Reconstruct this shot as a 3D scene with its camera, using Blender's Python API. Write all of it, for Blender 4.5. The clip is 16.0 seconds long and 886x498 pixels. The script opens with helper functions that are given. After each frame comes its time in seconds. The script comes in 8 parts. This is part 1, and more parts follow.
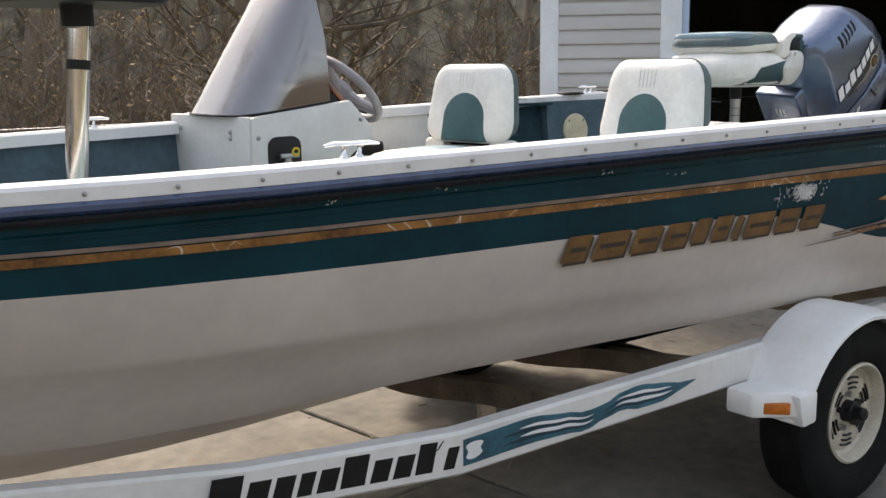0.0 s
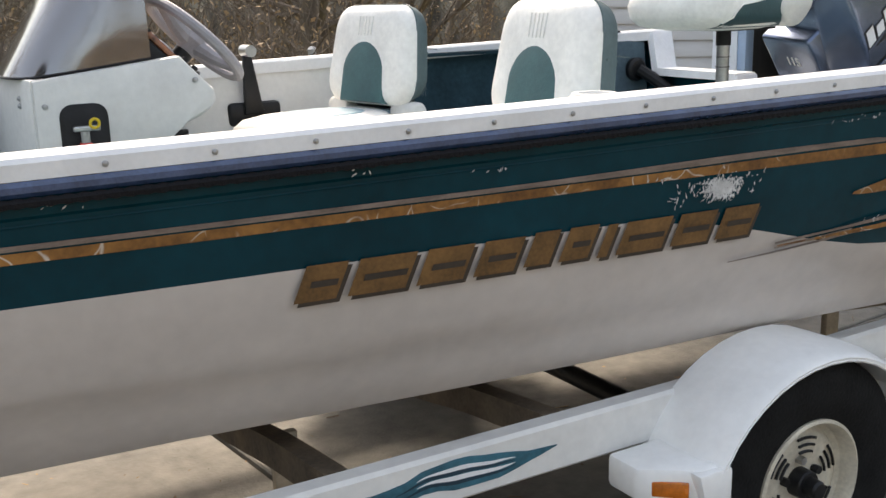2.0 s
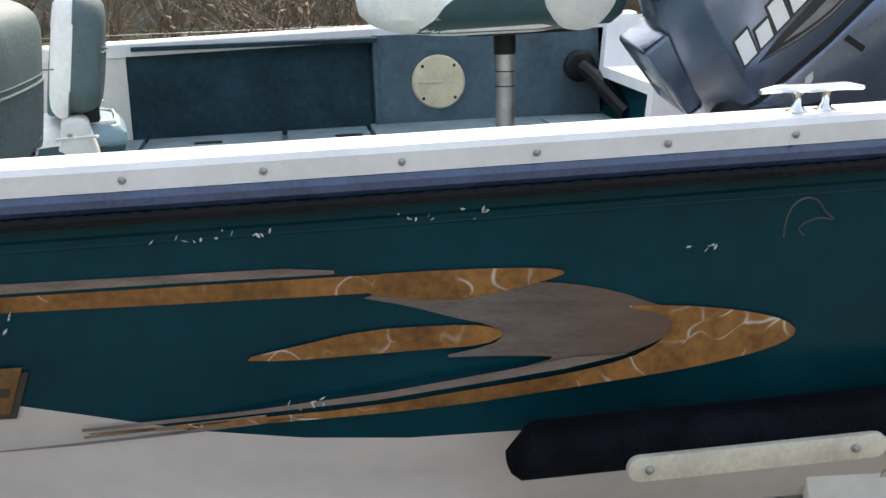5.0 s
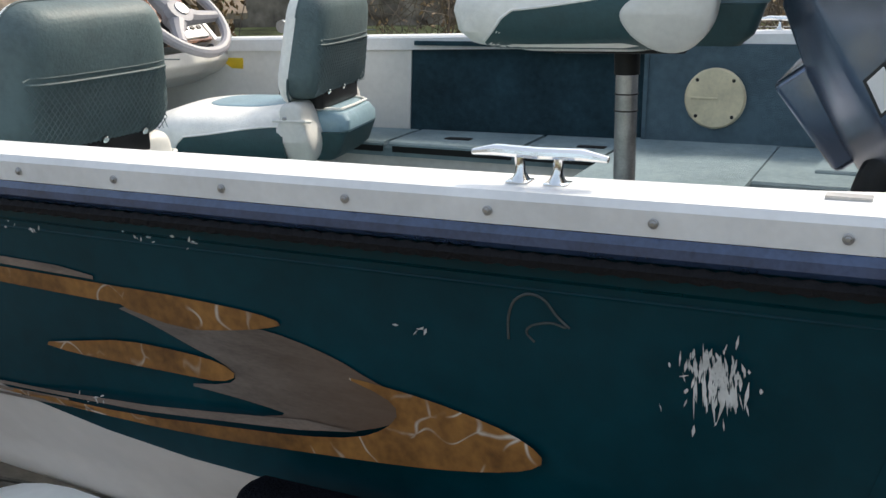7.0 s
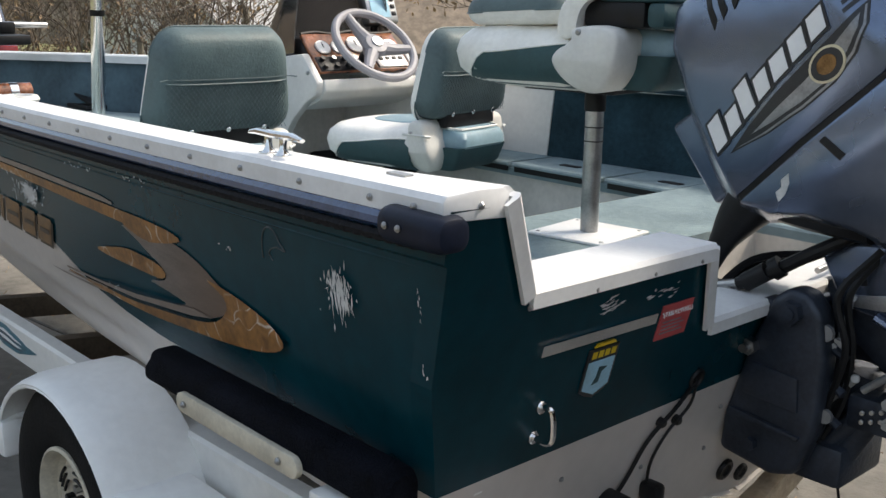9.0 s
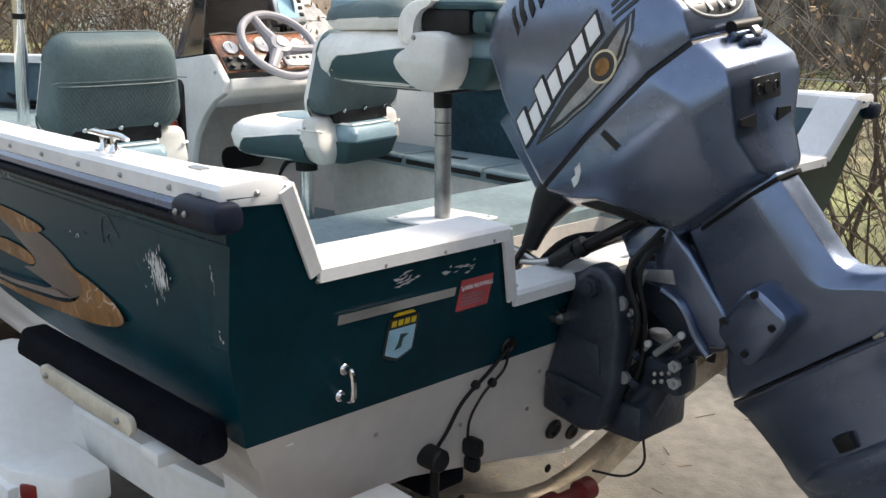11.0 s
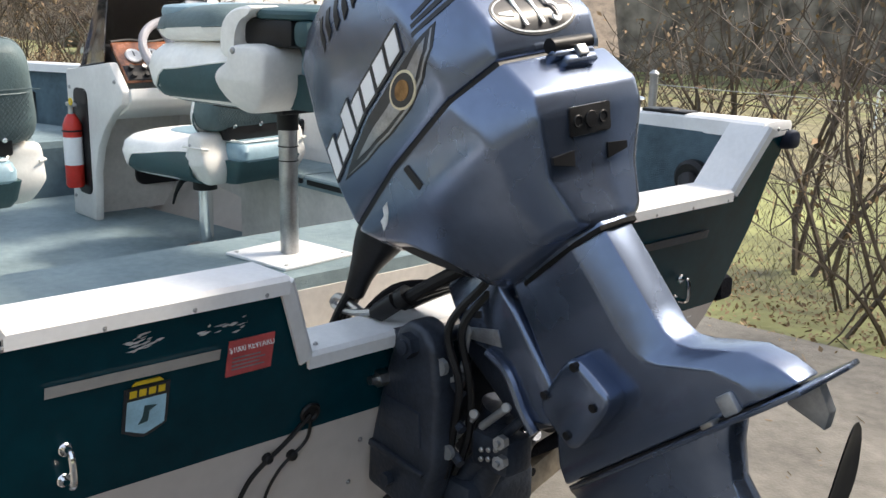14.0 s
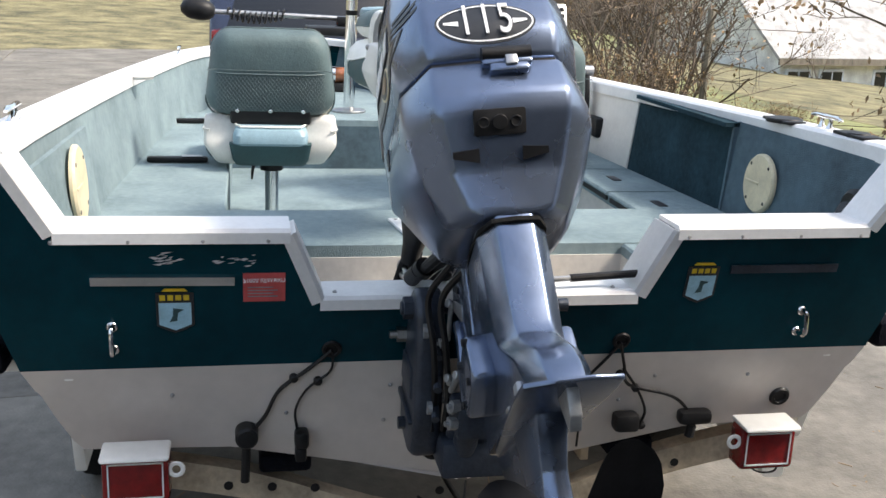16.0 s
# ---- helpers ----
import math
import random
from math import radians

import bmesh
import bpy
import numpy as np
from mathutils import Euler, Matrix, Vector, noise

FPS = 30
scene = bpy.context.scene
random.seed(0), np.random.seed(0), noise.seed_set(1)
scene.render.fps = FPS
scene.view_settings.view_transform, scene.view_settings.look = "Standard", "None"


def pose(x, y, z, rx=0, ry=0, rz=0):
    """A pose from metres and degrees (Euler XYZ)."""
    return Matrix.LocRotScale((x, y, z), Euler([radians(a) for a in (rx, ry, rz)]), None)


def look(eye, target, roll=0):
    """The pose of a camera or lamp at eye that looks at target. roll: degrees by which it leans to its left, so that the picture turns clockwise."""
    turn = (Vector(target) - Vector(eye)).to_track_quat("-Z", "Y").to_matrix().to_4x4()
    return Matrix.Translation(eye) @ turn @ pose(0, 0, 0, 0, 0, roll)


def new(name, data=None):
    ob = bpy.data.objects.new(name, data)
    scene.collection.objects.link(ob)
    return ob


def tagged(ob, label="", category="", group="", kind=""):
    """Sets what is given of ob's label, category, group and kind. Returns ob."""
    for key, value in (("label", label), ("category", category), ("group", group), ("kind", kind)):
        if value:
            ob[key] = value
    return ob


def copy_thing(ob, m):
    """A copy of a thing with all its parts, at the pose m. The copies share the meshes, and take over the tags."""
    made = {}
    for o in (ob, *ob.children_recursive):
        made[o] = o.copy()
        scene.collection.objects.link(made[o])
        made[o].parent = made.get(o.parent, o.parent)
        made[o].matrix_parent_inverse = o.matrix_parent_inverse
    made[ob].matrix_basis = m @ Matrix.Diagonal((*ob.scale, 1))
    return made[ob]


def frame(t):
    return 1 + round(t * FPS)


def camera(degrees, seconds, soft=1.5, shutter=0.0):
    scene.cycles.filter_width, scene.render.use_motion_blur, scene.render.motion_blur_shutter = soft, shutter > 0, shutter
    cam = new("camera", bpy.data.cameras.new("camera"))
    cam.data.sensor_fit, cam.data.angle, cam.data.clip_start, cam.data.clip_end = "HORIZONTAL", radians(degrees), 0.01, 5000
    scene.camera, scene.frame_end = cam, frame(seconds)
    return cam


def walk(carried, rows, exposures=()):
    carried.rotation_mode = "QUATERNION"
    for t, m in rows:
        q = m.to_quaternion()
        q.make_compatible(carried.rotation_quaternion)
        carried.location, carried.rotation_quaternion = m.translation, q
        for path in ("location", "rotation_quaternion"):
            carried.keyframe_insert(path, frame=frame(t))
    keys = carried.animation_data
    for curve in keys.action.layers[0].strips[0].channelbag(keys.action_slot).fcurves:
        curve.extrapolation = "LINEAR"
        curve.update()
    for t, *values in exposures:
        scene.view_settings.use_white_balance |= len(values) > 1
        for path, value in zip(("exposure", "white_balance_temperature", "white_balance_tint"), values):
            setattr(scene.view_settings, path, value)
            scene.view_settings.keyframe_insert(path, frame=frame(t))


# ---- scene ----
cam = camera(46.5, 16.0)
PATH = [
    (0, (-4.358, -2.706, 1.453), (-3.132, -1.166, 1.101), -0.60),
    (0.5, (-4.019, -2.690, 1.478), (-2.864, -1.103, 1.093), -0.98),
    (1, (-3.680, -2.682, 1.448), (-2.607, -1.041, 1.053), -1.39),
    (1.5, (-3.399, -2.620, 1.482), (-2.393, -0.957, 1.010), -1.78),
    (2, (-3.189, -2.527, 1.473), (-2.202, -0.853, 0.999), -1.46),
    (2.5, (-2.807, -2.543, 1.499), (-1.941, -0.798, 1.045), -2.21),
    (3, (-2.479, -2.564, 1.519), (-1.702, -0.799, 0.987), -2.08),
    (3.5, (-2.142, -2.539, 1.518), (-1.475, -0.743, 0.943), -1.78),
    (4, (-1.778, -2.457, 1.510), (-1.207, -0.625, 0.947), -2.20),
    (4.5, (-1.421, -2.366, 1.522), (-0.969, -0.501, 0.957), -1.77),
    (7, (-0.045, -1.981, 1.536), (-0.886, -0.254, 0.979), -1.39),
    (7.5, (0.192, -1.900, 1.533), (-0.953, -0.347, 1.008), -0.04),
    (8, (0.433, -1.907, 1.537), (-0.857, -0.465, 1.031), 0.82),
    (8.2, (0.556, -1.905, 1.528), (-0.798, -0.513, 1.047), 1.54),
    (10.5, (1.293, -1.889, 1.599), (-0.174, -0.625, 1.100), 0.26),
    (11, (1.322, -1.847, 1.590), (-0.077, -0.504, 1.102), 0.42),
    (11.5, (1.324, -1.820, 1.571), (0.009, -0.389, 1.098), 0.57),
    (12, (1.368, -1.788, 1.598), (0.104, -0.319, 1.105), 0.85),
    (12.5, (1.401, -1.784, 1.588), (0.179, -0.276, 1.105), 0.66),
    (13, (1.428, -1.695, 1.598), (0.177, -0.212, 1.113), 0.57),
    (13.5, (1.394, -1.541, 1.605), (0.083, -0.111, 1.119), 0.52),
    (14, (1.373, -1.317, 1.598), (-0.063, -0.009, 1.121), 1.16),
    (14.5, (1.534, -1.026, 1.608), (-0.132, -0.026, 1.134), 2.51),
    (15, (1.684, -0.828, 1.597), (-0.124, -0.136, 1.097), 1.52),
    (15.5, (1.865, -0.644, 1.632), (-0.000, -0.158, 1.098), 1.70),
    (16, (2.047, -0.505, 1.651), (0.149, -0.129, 1.143), 2.26),
]
walk(cam, [(t, look(eye, target, roll)) for t, eye, target, roll in PATH], exposures=[(0, 0.25, 7650, 13), (2, 0.47, 7600, 12), (3, 0.46, 7500, 11), (3.5, 0.46, 7450, 11), (4.5, 0.70, 7300, 10), (4.7, 0.68, 7250, 10), (7, 0.05, 7050, 8), (8, -0.10, 7050, 8), (10.5, 0.31, 7100, 10), (12.5, 0.44, 7200, 10), (16, 0.46, 6900, 10)])
from mathutils.bvhtree import BVHTree

# world, sun and exposure
world = bpy.data.worlds.new("sky")
scene.world = world
world.use_nodes = True
wn = world.node_tree.nodes
sky = wn.new("ShaderNodeTexSky")
sky.sky_type, sky.sun_disc = "NISHITA", False
sky.sun_elevation, sky.sun_rotation = radians(48), radians(20)
sky.air_density, sky.dust_density, sky.ozone_density = 1.3, 3.0, 1.0
haze = wn.new("ShaderNodeMix")          # a thin white haze veils the clear sky evenly
haze.data_type, haze.blend_type = "RGBA", "ADD"
haze.inputs["Factor"].default_value = 1.0
haze.inputs["B"].default_value = (1.55, 1.72, 1.98, 1)
world.node_tree.links.new(sky.outputs[0], haze.inputs["A"])
world.node_tree.links.new(haze.outputs["Result"], wn["Background"].inputs[0])
wn["Background"].inputs[1].default_value = 0.18
sun_data = bpy.data.lights.new("sun", "SUN")
sun_data.energy, sun_data.angle, sun_data.color = 3.5, radians(10), (1.0, 0.95, 0.89)
sun = new("sun", sun_data)
sun.matrix_world = look((0, 0, 0), (-0.23, -0.63, -0.74))

GROUND = 0.003          # height of the driveway
STERN = 0.0            # the transom stands at x = 0, the bow points to -x


# materials
def mat(name, color, rough=0.5, metal=0.0, var=0.12, scale=8.0, bump=0.0, bscale=60.0, coat=0.0, stretch=(1, 1, 1), tint=None):
    m = bpy.data.materials.new(name)
    m.use_nodes = True
    nt = m.node_tree
    b = nt.nodes["Principled BSDF"]
    tc = nt.nodes.new("ShaderNodeTexCoord")
    mp = nt.nodes.new("ShaderNodeMapping")
    mp.inputs["Scale"].default_value = stretch
    nt.links.new(tc.outputs["Object"], mp.inputs[0])
    n1, n2 = nt.nodes.new("ShaderNodeTexNoise"), nt.nodes.new("ShaderNodeTexNoise")
    n1.inputs["Scale"].default_value, n1.inputs["Detail"].default_value = scale, 5
    n2.inputs["Scale"].default_value, n2.inputs["Detail"].default_value = scale * 9, 3
    add = nt.nodes.new("ShaderNodeMath")
    add.operation = "MULTIPLY_ADD"
    add.inputs[1].default_value = 0.45
    ramp = nt.nodes.new("ShaderNodeValToRGB")
    lo = [max(0, c * (1 - 1.6 * var)) for c in color]
    hi = [min(1, c * (1 + 1.6 * var)) for c in (tint or color)]
    ramp.color_ramp.elements[0].position, ramp.color_ramp.elements[1].position = 0.48, 0.95
    ramp.color_ramp.elements[0].color, ramp.color_ramp.elements[1].color = (*lo, 1), (*hi, 1)
    for n in (n1, n2):
        nt.links.new(mp.outputs[0], n.inputs[0])
    nt.links.new(n2.outputs[0], add.inputs[0])
    nt.links.new(n1.outputs[0], add.inputs[2])
    nt.links.new(add.outputs[0], ramp.inputs[0])
    nt.links.new(ramp.outputs[0], b.inputs["Base Color"])
    b.inputs["Metallic"].default_value = metal
    rr = nt.nodes.new("ShaderNodeMapRange")
    rr.inputs["To Min"].default_value, rr.inputs["To Max"].default_value = max(0.02, rough * 0.8), min(1, rough * 1.25)
    nt.links.new(n1.outputs[0], rr.inputs[0])
    nt.links.new(rr.outputs[0], b.inputs["Roughness"])
    b.inputs["Coat Weight"].default_value = coat
    b.inputs["Coat Roughness"].default_value = 0.12
    if bump:
        n3, bp = nt.nodes.new("ShaderNodeTexNoise"), nt.nodes.new("ShaderNodeBump")
        n3.inputs["Scale"].default_value, n3.inputs["Detail"].default_value = bscale, 4
        bp.inputs["Strength"].default_value, bp.inputs["Distance"].default_value = bump, 0.01
        nt.links.new(mp.outputs[0], n3.inputs[0])
        nt.links.new(n3.outputs[0], bp.inputs["Height"])
        nt.links.new(bp.outputs[0], b.inputs["Normal"])
    return m


def nodes_of(m):
    return m.node_tree.nodes, m.node_tree.links, m.node_tree.nodes["Principled BSDF"]


M_GREEN = mat("green_hull_paint", (0.0006, 0.034, 0.048), 0.24, var=0.18, scale=3, bump=0.02, bscale=5)
def matt(m, level):
    m.node_tree.nodes["Principled BSDF"].inputs["Specular IOR Level"].default_value = level
    return m


M_WHITE = mat("white_hull_paint", (0.575, 0.525, 0.487), 0.42, var=0.06, scale=3, bump=0.03, bscale=4, coat=0.35)
M_CAP = mat("white_aluminium_cap", (0.77, 0.77, 0.77), 0.4, var=0.05, scale=10, bump=0.03, bscale=30)
matt(M_GREEN, 0.14)
M_RUB = mat("navy_rub_rail", (0.030, 0.056, 0.125), 0.11, var=0.2, scale=20, coat=0.6)
M_ENDCAP = mat("navy_rubber", (0.010, 0.014, 0.028), 0.45, var=0.2, scale=20)
matt(M_ENDCAP, 0.2)
M_ROPE = mat("black_rope_insert", (0.012, 0.012, 0.014), 0.7, bump=0.5, bscale=120)
M_CHROME = mat("chrome", (0.8, 0.8, 0.8), 0.12, 1.0, var=0.05)
M_STEEL = mat("dull_steel", (0.42, 0.42, 0.42), 0.35, 1.0, var=0.15, scale=25)
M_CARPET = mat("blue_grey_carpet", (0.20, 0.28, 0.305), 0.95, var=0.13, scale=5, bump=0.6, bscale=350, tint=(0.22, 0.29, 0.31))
# darker copy of the deck carpet, with shade put into its colour
M_CARPET_SHADE = mat("shaded_blue_carpet", (0.075, 0.122, 0.15), 0.95, var=0.2, scale=5, bump=0.6, bscale=350)
# side lining with the recess's shade put into its colour
M_RECESS_SHADE = matt(mat("shaded_recess_lining", (0.020, 0.046, 0.060), 0.8, var=0.25, scale=6, bump=0.2, bscale=120), 0.12)
M_LINER = mat("beige_liner", (0.60, 0.57, 0.53), 0.5, var=0.1, scale=6, bump=0.05, bscale=80)
M_CONSOLE = mat("off_white_fibreglass", (0.66, 0.65, 0.62), 0.4, var=0.06, scale=6, bump=0.05, bscale=150)
M_VINYL = mat("cream_vinyl", (0.86, 0.84, 0.79), 0.45, var=0.08, scale=8, bump=0.12, bscale=160)
M_TEAL = mat("teal_vinyl", (0.022, 0.066, 0.074), 0.5, var=0.12, scale=8, bump=0.12, bscale=160)
M_TEALGREY = mat("grey_green_vinyl", (0.085, 0.125, 0.13), 0.55, var=0.15, scale=8, bump=0.15, bscale=160)
M_ARCH = mat("sea_green_vinyl", (0.045, 0.115, 0.12), 0.5, var=0.12, scale=8, bump=0.12, bscale=160)
M_NET = mat("grey_net_cord", (0.11, 0.145, 0.15), 0.7, var=0.1)
M_SKYVINYL = mat("pale_blue_vinyl", (0.24, 0.36, 0.42), 0.4, var=0.1, scale=9, bump=0.1, bscale=160)
M_PLASTIC = mat("cream_plastic", (0.70, 0.685, 0.645), 0.45, var=0.06, scale=10, bump=0.05, bscale=200)
M_BLACK = mat("black_plastic", (0.009, 0.009, 0.010), 0.45, var=0.3, scale=20, bump=0.05, bscale=200)
M_RUBBER = mat("tyre_rubber", (0.011, 0.011, 0.011), 0.8, var=0.3, scale=15, bump=0.3, bscale=120)
M_BUNK = mat("black_bunk_carpet", (0.006, 0.007, 0.011), 0.95, var=0.4, scale=20, bump=0.8, bscale=250)
for dark, level in ((M_BUNK, 0.08), (M_RUBBER, 0.15), (M_BLACK, 0.3), (M_ROPE, 0.15)):
    matt(dark, level)
M_TRAILER = mat("white_trailer_paint", (0.74, 0.73, 0.70), 0.36, var=0.07, scale=4, bump=0.05, bscale=40)
M_TRAILTAN = mat("dirty_trailer_paint", (0.42, 0.35, 0.26), 0.5, var=0.25, scale=8, bump=0.15, bscale=40)
# dark brown copy of the trailer tan, with under-hull shade in the colour
M_TRAILSHADE = mat("shaded_trailer_steel", (0.115, 0.085, 0.058), 0.7, var=0.35, scale=9, bump=0.2, bscale=50)
M_FENDER = mat("white_moulded_plastic", (0.90, 0.90, 0.88), 0.38, var=0.04, scale=5, bump=0.06, bscale=120)
M_RIM = mat("rim_paint", (0.56, 0.51, 0.41), 0.4, var=0.15, scale=12, bump=0.1, bscale=60)
M_MOTOR = mat("blue_grey_metallic", (0.146, 0.186, 0.270), 0.26, 0.84, var=0.1, scale=4, bump=0.02, bscale=200, coat=0.3)
M_MOTOR_LOW = mat("dark_motor_casting", (0.030, 0.038, 0.054), 0.40, 0.3, var=0.25, scale=14, bump=0.15, bscale=90)
M_MOTORDARK = mat("charcoal_decal", (0.02, 0.022, 0.026), 0.35, var=0.2)
M_DECALWHITE = mat("white_decal", (0.8, 0.8, 0.8), 0.35, var=0.04)
M_SILVER = mat("silver_decal", (0.28, 0.285, 0.30), 0.3, 0.6, var=0.2, scale=20)
M_BRONZE = mat("bronze_badge", (0.22, 0.13, 0.06), 0.3, 0.8, var=0.3, scale=40)
M_GOLD = mat("gold_marbled_decal", (0.190, 0.070, 0.012), 0.42, 0.1, var=0.35, scale=9, tint=(0.23, 0.105, 0.026))
M_GOLDDARK = mat("bronze_letter_decal", (0.15, 0.078, 0.026), 0.42, 0.2, var=0.3, scale=14)
M_BROWN = mat("brown_letter_shadow", (0.035, 0.025, 0.018), 0.5, var=0.3)
M_GREYDECAL = mat("grey_swoosh_decal", (0.20, 0.160, 0.138), 0.36, 0.3, var=0.25, scale=12, stretch=(1, 1, 5))
M_GHOST = mat("faded_sticker_outline", (0.055, 0.065, 0.065), 0.5, var=0.3, scale=40)
M_BODY = mat("grey_to_amber_decal", (0.135, 0.115, 0.105), 0.36, 0.2, var=0.25, scale=10, stretch=(1, 1, 4))
_n, _l, _b = nodes_of(M_BODY)
_tc, _sx, _rg, _mx = _n.new("ShaderNodeTexCoord"), _n.new("ShaderNodeSeparateXYZ"), _n.new("ShaderNodeMapRange"), _n.new("ShaderNodeMix")
_rg.inputs["From Min"].default_value, _rg.inputs["From Max"].default_value = -0.86, -0.60
_rg.inputs["To Max"].default_value = 0.75
_mx.data_type = "RGBA"
_mx.inputs["B"].default_value = (0.115, 0.066, 0.040, 1)
_l.new(_tc.outputs["Object"], _sx.inputs[0])
_l.new(_sx.outputs["X"], _rg.inputs[0])
_l.new(_rg.outputs[0], _mx.inputs["Factor"])
_l.new(_b.inputs["Base Color"].links[0].from_socket, _mx.inputs["A"])
_l.new(_mx.outputs["Result"], _b.inputs["Base Color"])
M_SCRAPE = mat("scraped_bare_patch", (0.55, 0.56, 0.56), 0.5, var=0.2, scale=30)
M_TEALDECAL = mat("teal_wave_decal", (0.025, 0.11, 0.15), 0.35, var=0.3, scale=10)
M_NAVYTEAL = mat("dark_teal_wave_decal", (0.010, 0.035, 0.055), 0.35, var=0.2, scale=10)
M_RED = mat("red_lens", (0.20, 0.006, 0.006), 0.2, var=0.2, scale=30, coat=0.4)
M_REDSIGN = mat("red_sticker", (0.55, 0.09, 0.09), 0.45, var=0.12, scale=20)
M_ORANGE = mat("amber_lens", (0.55, 0.14, 0.01), 0.25, var=0.2, scale=40, coat=0.4)
M_YELLOW = mat("yellow_sticker", (0.65, 0.45, 0.02), 0.45, var=0.1, scale=30)
M_BLUESTK = mat("pale_blue_sticker", (0.32, 0.55, 0.68), 0.4, var=0.1, scale=30)
M_VENT = mat("aged_cream_plastic", (0.66, 0.58, 0.40), 0.5, var=0.1, scale=12, bump=0.05)
M_WOODDASH = mat("burl_dash_trim", (0.20, 0.07, 0.03), 0.25, var=0.5, scale=22, coat=0.5)
M_WHEELGREY = mat("grey_steering_wheel", (0.30, 0.29, 0.31), 0.5, var=0.08, scale=14)
M_PROP = matt(mat("black_propeller", (0.006, 0.006, 0.007), 0.42, var=0.3, scale=20), 0.13)
M_BLADEWORN = mat("worn_blade_metal", (0.42, 0.40, 0.37), 0.35, 0.8, var=0.2, scale=30)
M_REDIRON = mat("red_roller_bracket", (0.17, 0.02, 0.016), 0.55, var=0.3, scale=20)
M_EXTING = mat("red_extinguisher", (0.55, 0.03, 0.02), 0.3, var=0.1, scale=12)
M_CONCRETE = mat("concrete", (0.165, 0.153, 0.132), 0.9, var=0.30, scale=1.7, bump=0.35, bscale=70)
M_EARTH = mat("litter_and_grass", (0.16, 0.125, 0.075), 0.95, var=0.5, scale=0.35, bump=0.7, bscale=14, tint=(0.17, 0.18, 0.07))
M_GRASS = mat("winter_grass", (0.115, 0.108, 0.045), 0.95, var=0.4, scale=1.5, bump=0.6, bscale=30, tint=(0.17, 0.150, 0.078))
M_LEAF = mat("dead_leaf", (0.18, 0.11, 0.056), 0.8, var=0.55, scale=1.2, tint=(0.27, 0.18, 0.10))
M_BARK = mat("grey_brown_bark", (0.14, 0.11, 0.085), 0.9, var=0.35, scale=4, bump=0.6, bscale=30, stretch=(1, 1, 0.25))
M_TWIG = mat("brown_twig", (0.105, 0.080, 0.060), 0.9, var=0.4, scale=1.5)
M_IVY = mat("green_ivy", (0.06, 0.085, 0.03), 0.6, var=0.4, scale=30)
M_SIDING = mat("grey_vinyl_siding", (0.60, 0.60, 0.60), 0.55, var=0.06, scale=6, bump=0.1, bscale=40, stretch=(0.2, 1, 1))
M_TRIM = mat("white_house_trim", (0.84, 0.88, 0.92), 0.5, var=0.05, scale=6)
M_BLUETRIM = mat("pale_blue_door_jamb", (0.46, 0.60, 0.78), 0.5, var=0.06, scale=6)
M_BAYSHADE = mat("garage_interior_shade", (0.03, 0.028, 0.026), 0.9, var=0.4, scale=2)
M_ROOF = mat("weathered_shingle", (0.27, 0.21, 0.155), 0.9, var=0.25, scale=3, bump=0.5, bscale=20)
M_ROOFGREY = mat("grey_shingle", (0.36, 0.355, 0.345), 0.9, var=0.2, scale=3, bump=0.5, bscale=20)
M_STONE = mat("whitewashed_stone", (0.82, 0.79, 0.72), 0.85, var=0.18, scale=2.5, bump=0.5, bscale=9)
M_POSTWOOD = mat("grey_fence_post", (0.17, 0.15, 0.12), 0.9, var=0.3, scale=6, bump=0.4, bscale=40, stretch=(1, 1, 0.2))
M_GALV = mat("galvanised_steel", (0.36, 0.37, 0.38), 0.45, 0.7, var=0.15, scale=12)
M_OLDWIRE = mat("weathered_wire", (0.13, 0.12, 0.11), 0.7, 0.3, var=0.2)
M_SUV = mat("dark_blue_car_paint", (0.018, 0.026, 0.055), 0.22, 0.3, var=0.1, scale=3, coat=0.8)
M_SMOKE = bpy.data.materials.new("smoked_acrylic")
M_SMOKE.use_nodes = True
_n, _l, _b = nodes_of(M_SMOKE)
_b.inputs["Base Color"].default_value = (0.38, 0.36, 0.36, 1)
_b.inputs["Metallic"].default_value = 0.52
_b.inputs["Roughness"].default_value, _b.inputs["Transmission Weight"].default_value, _b.inputs["IOR"].default_value = 0.11, 0.9, 1.8
M_GLASS = bpy.data.materials.new("dark_window_glass")
M_GLASS.use_nodes = True
_n, _l, _b = nodes_of(M_GLASS)
_b.inputs["Base Color"].default_value, _b.inputs["Roughness"].default_value = (0.012, 0.014, 0.018, 1), 0.06

# marbled veins in the gold decals
_n, _l, _b = nodes_of(M_GOLD)
_v = _n.new("ShaderNodeTexVoronoi")
_v.feature = "DISTANCE_TO_EDGE"
_v.inputs["Scale"].default_value = 10
_tc, _nz, _mx = _n.new("ShaderNodeTexCoord"), _n.new("ShaderNodeTexNoise"), _n.new("ShaderNodeMix")
_nz.inputs["Scale"].default_value = 6
_vm = _n.new("ShaderNodeVectorMath")
_vm.operation = "MULTIPLY_ADD"
_vm.inputs[1].default_value = (0.34, 0.34, 0.34)
_l.new(_tc.outputs["Object"], _nz.inputs[0])
_l.new(_nz.outputs["Color"], _vm.inputs[0])
_l.new(_tc.outputs["Object"], _vm.inputs[2])
_l.new(_vm.outputs[0], _v.inputs[0])
_cr = _n.new("ShaderNodeValToRGB")
_cr.color_ramp.elements[0].position, _cr.color_ramp.elements[1].position = 0.003, 0.030
_cr.color_ramp.elements[0].color, _cr.color_ramp.elements[1].color = (0.95, 0.95, 0.95, 1), (0, 0, 0, 1)
_mx.data_type = "RGBA"
